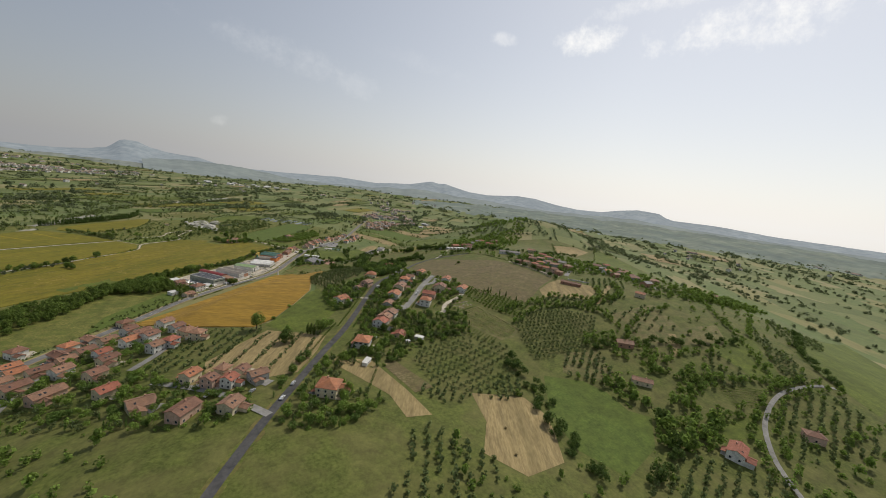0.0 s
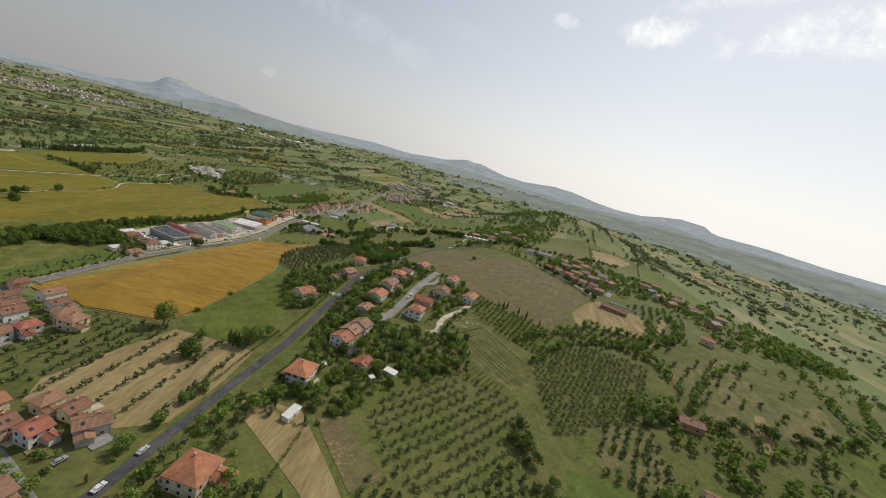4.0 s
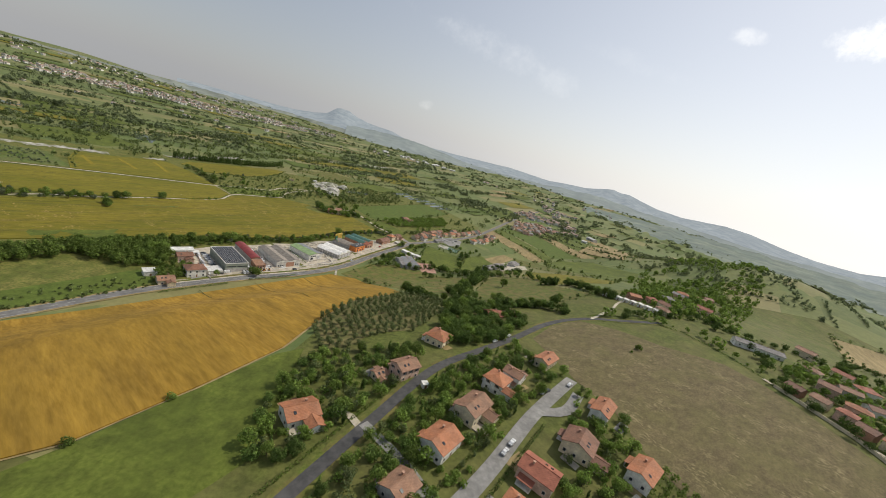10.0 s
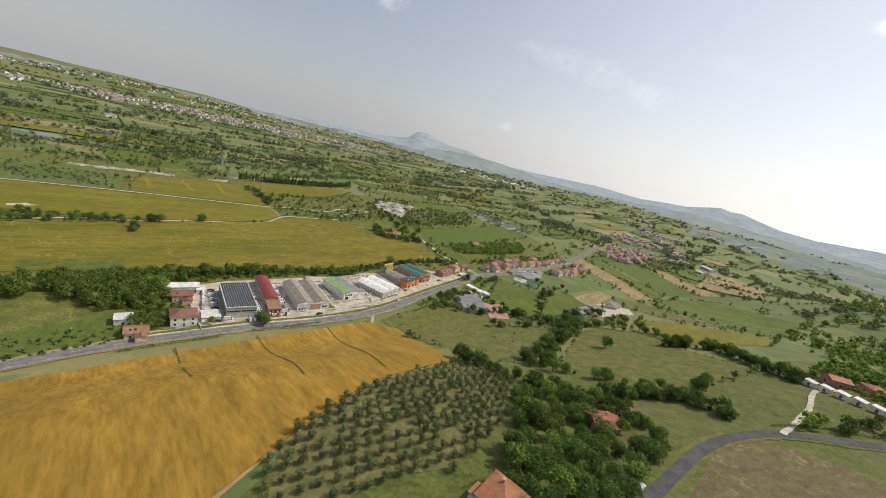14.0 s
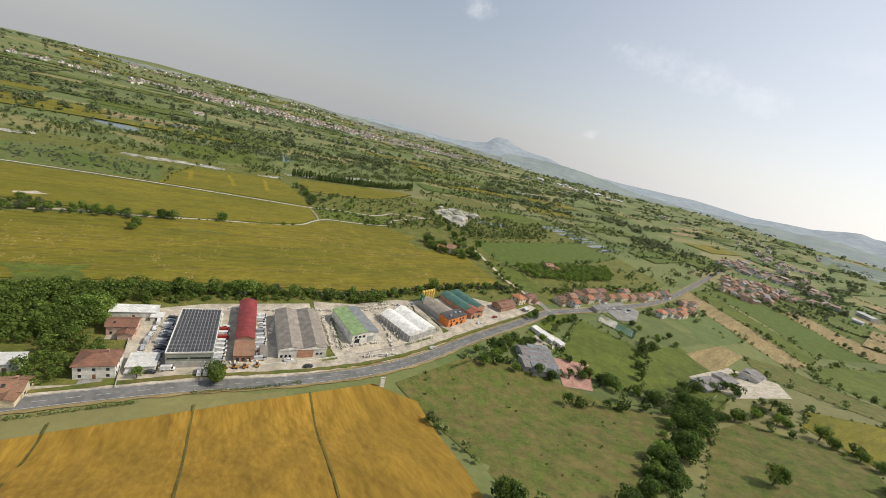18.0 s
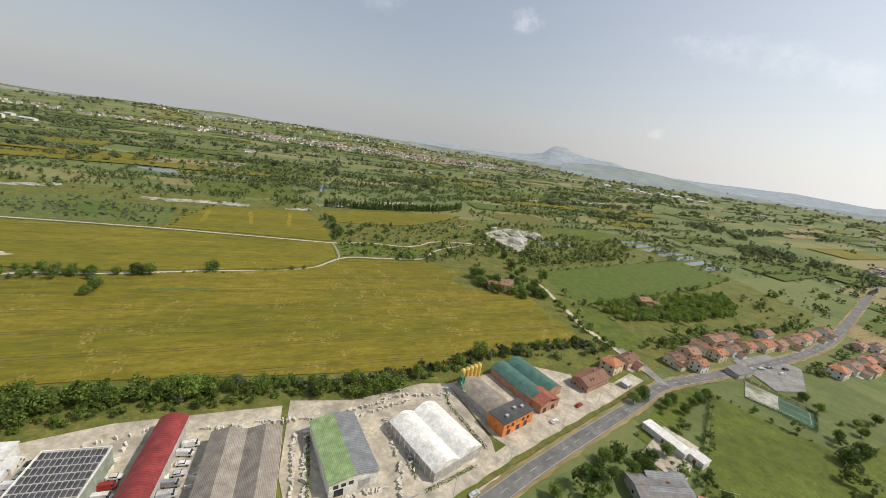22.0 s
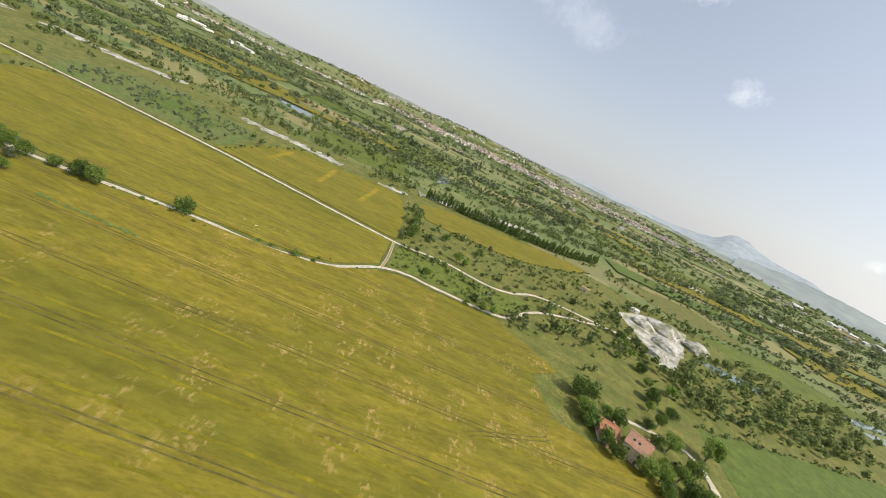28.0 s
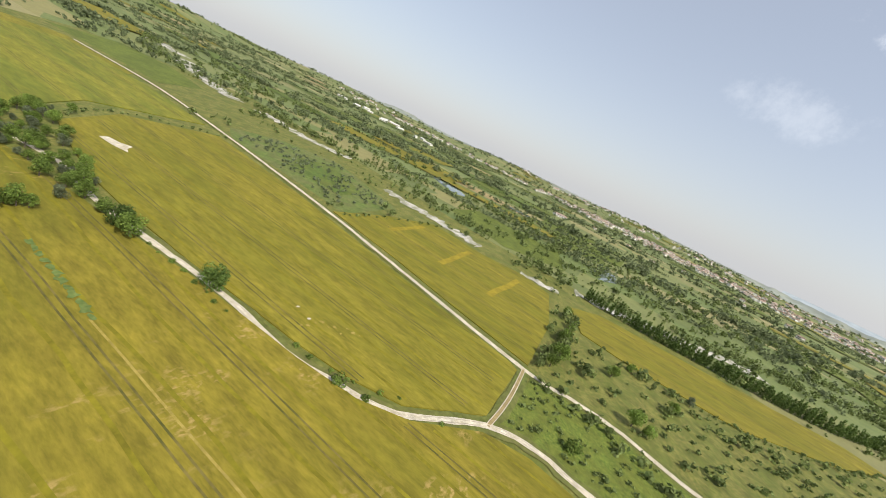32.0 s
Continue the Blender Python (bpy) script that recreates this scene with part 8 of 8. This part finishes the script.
scrub = [p for p in scrub if not any((p[1] - q.x) ** 2 + (p[2] - q.y) ** 2 < 16 for q in line[:1])]
woods("scrub_bushes", scrub, MID_LEAF, "scattered bushes in the rough ground", "bushes")
reeds = [("bush", x, y, rnd.uniform(0.5, 1.0)) for x, y in scatter([(-385, 640), (-420, 668), (-420, 720), (-335, 770), (-285, 728), (-360, 648)], 5.5, 58, 1.8) if noise.noise((x / 18, y / 18, 3.0)) > -0.1]
woods("marsh_reeds", reeds, REED, "pale green reeds in the marsh", "reeds")
# trees and thickets of the valley between the cleared plots, and along the plots' edges
def clear_of_all(x, y, margin=3.0):
    if any(inside(x, y, o) for _, o in OPEN) or any(math.hypot(x - a, y - b) < s + 3 for a, b, s in HOUSES):
        return False
    return not any(abs(p.x - x) < w / 2 + margin and abs(p.y - y) < w / 2 + margin for p, w in WAY_POINTS)


WAY_POINTS = [(q, w) for pts, w in WAYS for q in rounded([(x, y, 0) for x, y in pts], step=4)]
valley = []
for _ in range(9500):
    x, y = rnd.uniform(-560, 720), rnd.uniform(600, 1520)
    k = noise.noise((x / 55, y / 55, 4.0)) + 0.6 * noise.noise((x / 17, y / 17, 6.0))
    if k < 0.08 or (x > 230 and y < 860) or (x < 130 and y < 850 and x > -260) or not clear_of_all(x, y):
        continue
    valley.append((rnd.choice(("broadleaf_tree", "broadleaf_tree", "bush", "bush", "olive_tree")), x, y, rnd.uniform(0.4, 0.9)))
for x, y in along([(108, 772), (122, 796), (146, 824), (160, 836), (186, 872), (212, 902), (242, 938), (262, 960)], 2.2, 67, 7.0) + along([(230, 862), (250, 868), (268, 900), (296, 950)], 2.6, 68, 6.0) + along([(100, 755), (86, 750), (74, 742)], 3.0, 69, 3.0):
    if clear_of_all(x, y, 1.5):
        valley.append((rnd.choice(("broadleaf_tree", "broadleaf_tree", "bush")), x, y, rnd.uniform(0.4, 0.75)))
for name, outline in OPEN:
    if name not in ("crop_field", "meadow", "stubble_field", "football_pitch", "fish_pond", "wheat_field") or outline[0][1] < 560 or outline in (FIELD_A, FIELD_B, FIELD_C, FIELD_D, FIELD_E, GOLD_FIELD):
        continue
    for p, q in zip(outline, outline[1:] + outline[:1]):
        if rnd.random() < 0.55:
            for x, y in along([p, q], 5.0, int(p[0] + q[1]), 1.6):
                if rnd.random() < 0.8 and not any(abs(c.x - x) < w / 2 + 2 and abs(c.y - y) < w / 2 + 2 for c, w in WAY_POINTS) and not any(math.hypot(x - a, y - b) < s + 2 for a, b, s in HOUSES):
                    valley.append((rnd.choice(("broadleaf_tree", "bush", "bush")), x, y, rnd.uniform(0.35, 0.75)))
woods("valley_trees", valley, MID_LEAF, "trees and thickets between the valley's fields")
# hedges, copses and single trees over the open country
far = []
run_x, run_y = math.cos(radians(56)), math.sin(radians(56))  # the valley's own direction
for _ in range(34000):
    r, a = 620 + 3500 * rnd.random() ** 1.35, rnd.uniform(-2.1, 1.65)
    x, y = r * math.sin(a) + 60, 560 + r * math.cos(a)
    if math.hypot(x - 60, y - 700) < 560 or inside(x, y, HILLSIDE) or inside(x, y, VALLEY):
        continue
    u, v = x * run_x + y * run_y, y * run_x - x * run_y
    k = noise.noise((u / 240, v / 62, 1.0)) + 0.5 * noise.noise((u / 80, v / 36, 5.0))
    if k < 0.2 and rnd.random() > 0.03:
        continue
    far.append(("clump" if k > 0.24 and r > 850 else "far_tree", x, y, rnd.uniform(0.5, 0.95) * (1.0 + r / 9000)))
for _ in range(5200):  # wooded strips on the slopes behind the ridge
    x, y = rnd.uniform(640, 2200), rnd.uniform(-500, 900)
    u, v = x * run_x + y * run_y, y * run_x - x * run_y
    k = noise.noise((u / 190, v / 45, 8.0)) + 0.5 * noise.noise((u / 60, v / 28, 5.0))
    if k > 0.16 and not inside(x, y, HILLSIDE):
        far.append(("clump", x, y, rnd.uniform(0.35, 0.7)))
ux, uy = math.cos(radians(50)), math.sin(radians(50))
for _ in range(430):  # straight field hedges
    r, a = 640 + 2400 * rnd.random() ** 1.4, rnd.uniform(-2.0, 1.6)
    x, y = r * math.sin(a) + 60, 560 + r * math.cos(a)
    if inside(x, y, HILLSIDE) or inside(x, y, VALLEY):
        continue
    dx, dy = (ux, uy) if rnd.random() < 0.72 else (-uy, ux)
    for i in range(rnd.randint(16, 46)):
        q = (x + dx * i * 5 + rnd.uniform(-1.6, 1.6), y + dy * i * 5 + rnd.uniform(-1.6, 1.6))
        if not inside(*q, VALLEY) and not inside(*q, HILLSIDE):
            far.append(("far_tree", *q, rnd.uniform(0.35, 0.7)))
woods("far_trees", far, HAZE_LEAF, "hedges, copses and trees over the far valley")
# distant fields laid over the valley
for i in range(260):
    r, a = 700 + 2700 * rnd.random(), rnd.uniform(-1.9, 1.5)
    x, y = r * math.sin(a) + 60, 560 + r * math.cos(a)
    w, d = rnd.uniform(16, 50), rnd.uniform(45, 130)
    t = radians(50 + rnd.uniform(-8, 8))
    c, s = math.cos(t), math.sin(t)
    q = [(x + p * -s + o * c, y + p * c + o * s) for p, o in ((-w, -d), (w, -d), (w, d), (-w, d))]
    if any(inside(*p, HILLSIDE) or inside(*p, VALLEY) for p in q) or any(math.hypot(p[0] + 60, p[1] - 700) < 480 for p in q):
        continue
    bm = bmesh.new()
    n = 6
    g = [[bm.verts.new((px, py, on_land(px, py, 0.5 + r * 0.0006 + i * 0.004))) for k in range(n + 1) for px, py in [((q[0][0] + (q[1][0] - q[0][0]) * j / n) * (1 - k / n) + (q[3][0] + (q[2][0] - q[3][0]) * j / n) * k / n, (q[0][1] + (q[1][1] - q[0][1]) * j / n) * (1 - k / n) + (q[3][1] + (q[2][1] - q[3][1]) * j / n) * k / n)]] for j in range(n + 1)]
    for j in range(n):
        for k in range(n):
            bm.faces.new((g[j][k], g[j + 1][k], g[j + 1][k + 1], g[j][k + 1]))
    if i % 8 == 0:
        m, label = STRAW, "dry tan field far up the valley"
    elif i % 5 == 1:
        m, label = GREENGOLD, "yellow-green grain field in the valley"
    elif i % 5 == 2:
        m, label = LUSH, "deep green crop field in the valley"
    else:
        m, label = MEADOW, "green meadow in the valley"
    for f in bm.faces:
        f.normal_update()
    if sum(f.normal.z for f in bm.faces) < 0:
        bmesh.ops.reverse_faces(bm, faces=bm.faces[:])
    tagged(part("far_field", bm, m), label, "field", kind="structure")


def far_town(name, outline, gap, seed, label, big=0.0):
    """A distant town: gabled houses, each with walls, roof and window bands, joined by colour."""
    r = random.Random(seed)
    walls, roofs, panes = bmesh.new(), bmesh.new(), bmesh.new()
    for x, y in scatter(outline, gap, seed, 1.2):
        if noise.noise((x / 140, y / 140, seed)) + 0.5 * noise.noise((x / 45, y / 45, seed)) < -0.08 and big < 0.5:
            continue
        w, d, h = r.uniform(9, 16), r.uniform(8, 12), r.choice((5, 6, 6, 9))
        if r.random() < big:
            w, d, h = r.uniform(20, 44), r.uniform(12, 20), r.uniform(5, 7)
        m = pose(x, y, on_land(x, y), 0, 0, r.uniform(0, 180))
        vs = box(walls, -w / 2, w / 2, -d / 2, d / 2, -1, h)
        rs = [roofs.verts.new(p) for p in ((-w / 2 - 0.5, -d / 2 - 0.5, h), (w / 2 + 0.5, -d / 2 - 0.5, h), (w / 2 + 0.5, d / 2 + 0.5, h), (-w / 2 - 0.5, d / 2 + 0.5, h), (-w / 2 - 0.5, 0, h + d * 0.2), (w / 2 + 0.5, 0, h + d * 0.2))]
        for f in ((0, 1, 5, 4), (2, 3, 4, 5), (0, 4, 3), (1, 2, 5)):
            roofs.faces.new([rs[k] for k in f])
        ps = []
        for z in np.arange(1.2, h - 1, 2.9):
            ps += box(panes, -w * 0.42, w * 0.42, -d / 2 - 0.03, d / 2 + 0.03, z, z + 1.2)
        for v in vs + rs + ps:
            v.co = m @ v.co
    town = thing(name, label, "town", "", Matrix())
    tagged(part("wall", walls, STUCCO["white"], town), kind="stuff")
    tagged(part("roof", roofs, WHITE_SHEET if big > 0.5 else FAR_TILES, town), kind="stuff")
    tagged(part("window_band", panes, GLASS, town), kind="stuff")


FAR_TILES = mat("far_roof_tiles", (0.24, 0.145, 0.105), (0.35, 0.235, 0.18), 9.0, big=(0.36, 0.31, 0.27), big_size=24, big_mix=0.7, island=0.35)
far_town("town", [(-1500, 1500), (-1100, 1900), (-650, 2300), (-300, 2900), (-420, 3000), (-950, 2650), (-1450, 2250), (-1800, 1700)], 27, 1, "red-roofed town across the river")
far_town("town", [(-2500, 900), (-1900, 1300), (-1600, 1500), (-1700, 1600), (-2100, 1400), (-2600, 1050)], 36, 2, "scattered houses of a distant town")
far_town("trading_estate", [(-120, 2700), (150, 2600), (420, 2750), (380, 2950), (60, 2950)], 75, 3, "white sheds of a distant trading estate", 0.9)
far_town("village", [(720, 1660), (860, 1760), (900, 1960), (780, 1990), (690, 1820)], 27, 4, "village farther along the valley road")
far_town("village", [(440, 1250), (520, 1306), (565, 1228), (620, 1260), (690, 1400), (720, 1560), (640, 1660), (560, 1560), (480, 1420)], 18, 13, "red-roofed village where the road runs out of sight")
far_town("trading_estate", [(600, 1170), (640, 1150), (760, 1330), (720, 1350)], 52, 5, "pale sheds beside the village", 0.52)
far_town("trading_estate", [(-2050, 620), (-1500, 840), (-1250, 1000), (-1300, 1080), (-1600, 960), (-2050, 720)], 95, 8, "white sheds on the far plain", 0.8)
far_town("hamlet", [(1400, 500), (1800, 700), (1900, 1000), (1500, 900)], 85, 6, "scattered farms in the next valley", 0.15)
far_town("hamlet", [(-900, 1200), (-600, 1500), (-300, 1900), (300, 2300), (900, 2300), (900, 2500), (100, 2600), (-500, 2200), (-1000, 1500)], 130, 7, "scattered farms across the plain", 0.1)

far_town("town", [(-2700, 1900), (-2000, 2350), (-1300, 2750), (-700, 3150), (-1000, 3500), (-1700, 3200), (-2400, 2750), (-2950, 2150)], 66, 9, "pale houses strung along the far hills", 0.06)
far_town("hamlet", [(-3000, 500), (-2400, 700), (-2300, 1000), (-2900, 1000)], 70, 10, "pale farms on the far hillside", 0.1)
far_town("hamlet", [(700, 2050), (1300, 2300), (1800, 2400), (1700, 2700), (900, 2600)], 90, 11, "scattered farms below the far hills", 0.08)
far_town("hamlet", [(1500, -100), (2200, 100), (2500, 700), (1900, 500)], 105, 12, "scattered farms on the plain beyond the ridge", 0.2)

# hills and mountains on the skyline, by bearing (degrees clockwise from +y) and height angle
def ranges(name, far_off, tops, rough, material, label, seed, base=-60.0, deep=0.16, eye=(0, 500, 110)):
    """A range of hills standing round the valley at that distance, with slopes towards it."""
    bm = bmesh.new()
    rows = []
    bearings = np.arange(tops[0][0], tops[-1][0] + 0.01, 0.25)
    rise = np.interp(bearings, [t[0] for t in tops], [t[1] for t in tops])
    for b, e in zip(bearings, rise):
        a = radians(b)
        row = []
        for k in range(7):
            u = k / 6
            r = far_off * (1 - deep * (1 - u) - 0.012 * noise.noise((b * 0.7, u * 5, seed)))
            top = eye[2] + far_off * math.tan(radians(e)) + rough * noise.noise((b * 0.45, seed, 0)) + rough * 0.5 * noise.noise((b * 1.7, seed, 4))
            z = base + (top - base) * u ** 1.5 + (rough * noise.noise((b * 1.3, u * 6, seed)) * (1 - u) * u * 3)
            row.append(bm.verts.new((eye[0] + r * math.sin(a), eye[1] + r * math.cos(a), z)))
        rows.append(row)
    for p, q in zip(rows, rows[1:]):
        for k in range(6):
            bm.faces.new((p[k], p[k + 1], q[k + 1], q[k]))
    bmesh.ops.recalc_face_normals(bm, faces=bm.faces[:])
    ob = part(name, bm, material)
    ob.data.shade_smooth()
    tagged(ob, label, "hills", kind="structure")


# the low hills' haze is painted: pale blue-green base tones
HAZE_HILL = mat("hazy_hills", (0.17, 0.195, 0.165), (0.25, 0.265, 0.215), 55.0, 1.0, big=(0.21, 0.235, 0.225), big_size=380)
HAZE_FOOT = mat("hazy_foothills", (0.12, 0.14, 0.12), (0.17, 0.185, 0.155), 70.0, 1.0, big=(0.14, 0.155, 0.145), big_size=400)
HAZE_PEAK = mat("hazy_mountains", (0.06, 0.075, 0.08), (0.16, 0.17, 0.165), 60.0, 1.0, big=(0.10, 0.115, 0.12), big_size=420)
for m, light in ((HAZE_PEAK, (0.20, 0.228, 0.252)), (HAZE_FOOT, (0.10, 0.118, 0.128))):  # added glow imitates the hazy air between us and the far ranges
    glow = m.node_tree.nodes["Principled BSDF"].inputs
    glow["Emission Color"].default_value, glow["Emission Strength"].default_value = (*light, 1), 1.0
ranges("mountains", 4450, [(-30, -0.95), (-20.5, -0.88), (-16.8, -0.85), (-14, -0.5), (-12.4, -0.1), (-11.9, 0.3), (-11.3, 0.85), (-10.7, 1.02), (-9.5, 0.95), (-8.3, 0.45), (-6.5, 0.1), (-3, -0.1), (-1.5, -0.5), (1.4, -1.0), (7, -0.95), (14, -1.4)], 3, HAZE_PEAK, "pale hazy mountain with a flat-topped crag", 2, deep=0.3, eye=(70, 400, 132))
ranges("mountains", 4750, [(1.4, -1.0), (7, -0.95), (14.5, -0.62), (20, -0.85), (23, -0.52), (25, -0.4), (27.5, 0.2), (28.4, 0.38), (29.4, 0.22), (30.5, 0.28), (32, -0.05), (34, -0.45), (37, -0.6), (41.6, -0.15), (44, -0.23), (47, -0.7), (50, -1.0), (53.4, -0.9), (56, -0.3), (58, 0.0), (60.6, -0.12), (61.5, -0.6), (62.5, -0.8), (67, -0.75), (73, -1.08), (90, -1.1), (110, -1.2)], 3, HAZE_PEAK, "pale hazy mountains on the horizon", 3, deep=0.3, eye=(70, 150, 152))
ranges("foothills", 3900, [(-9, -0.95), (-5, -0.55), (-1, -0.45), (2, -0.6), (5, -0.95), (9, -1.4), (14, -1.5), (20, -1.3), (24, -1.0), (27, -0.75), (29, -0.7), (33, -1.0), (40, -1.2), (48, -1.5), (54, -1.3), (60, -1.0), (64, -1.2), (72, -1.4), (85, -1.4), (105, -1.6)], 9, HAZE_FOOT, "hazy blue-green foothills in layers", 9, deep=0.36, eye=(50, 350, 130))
# slopes with haze put into the base colour and a faint emission
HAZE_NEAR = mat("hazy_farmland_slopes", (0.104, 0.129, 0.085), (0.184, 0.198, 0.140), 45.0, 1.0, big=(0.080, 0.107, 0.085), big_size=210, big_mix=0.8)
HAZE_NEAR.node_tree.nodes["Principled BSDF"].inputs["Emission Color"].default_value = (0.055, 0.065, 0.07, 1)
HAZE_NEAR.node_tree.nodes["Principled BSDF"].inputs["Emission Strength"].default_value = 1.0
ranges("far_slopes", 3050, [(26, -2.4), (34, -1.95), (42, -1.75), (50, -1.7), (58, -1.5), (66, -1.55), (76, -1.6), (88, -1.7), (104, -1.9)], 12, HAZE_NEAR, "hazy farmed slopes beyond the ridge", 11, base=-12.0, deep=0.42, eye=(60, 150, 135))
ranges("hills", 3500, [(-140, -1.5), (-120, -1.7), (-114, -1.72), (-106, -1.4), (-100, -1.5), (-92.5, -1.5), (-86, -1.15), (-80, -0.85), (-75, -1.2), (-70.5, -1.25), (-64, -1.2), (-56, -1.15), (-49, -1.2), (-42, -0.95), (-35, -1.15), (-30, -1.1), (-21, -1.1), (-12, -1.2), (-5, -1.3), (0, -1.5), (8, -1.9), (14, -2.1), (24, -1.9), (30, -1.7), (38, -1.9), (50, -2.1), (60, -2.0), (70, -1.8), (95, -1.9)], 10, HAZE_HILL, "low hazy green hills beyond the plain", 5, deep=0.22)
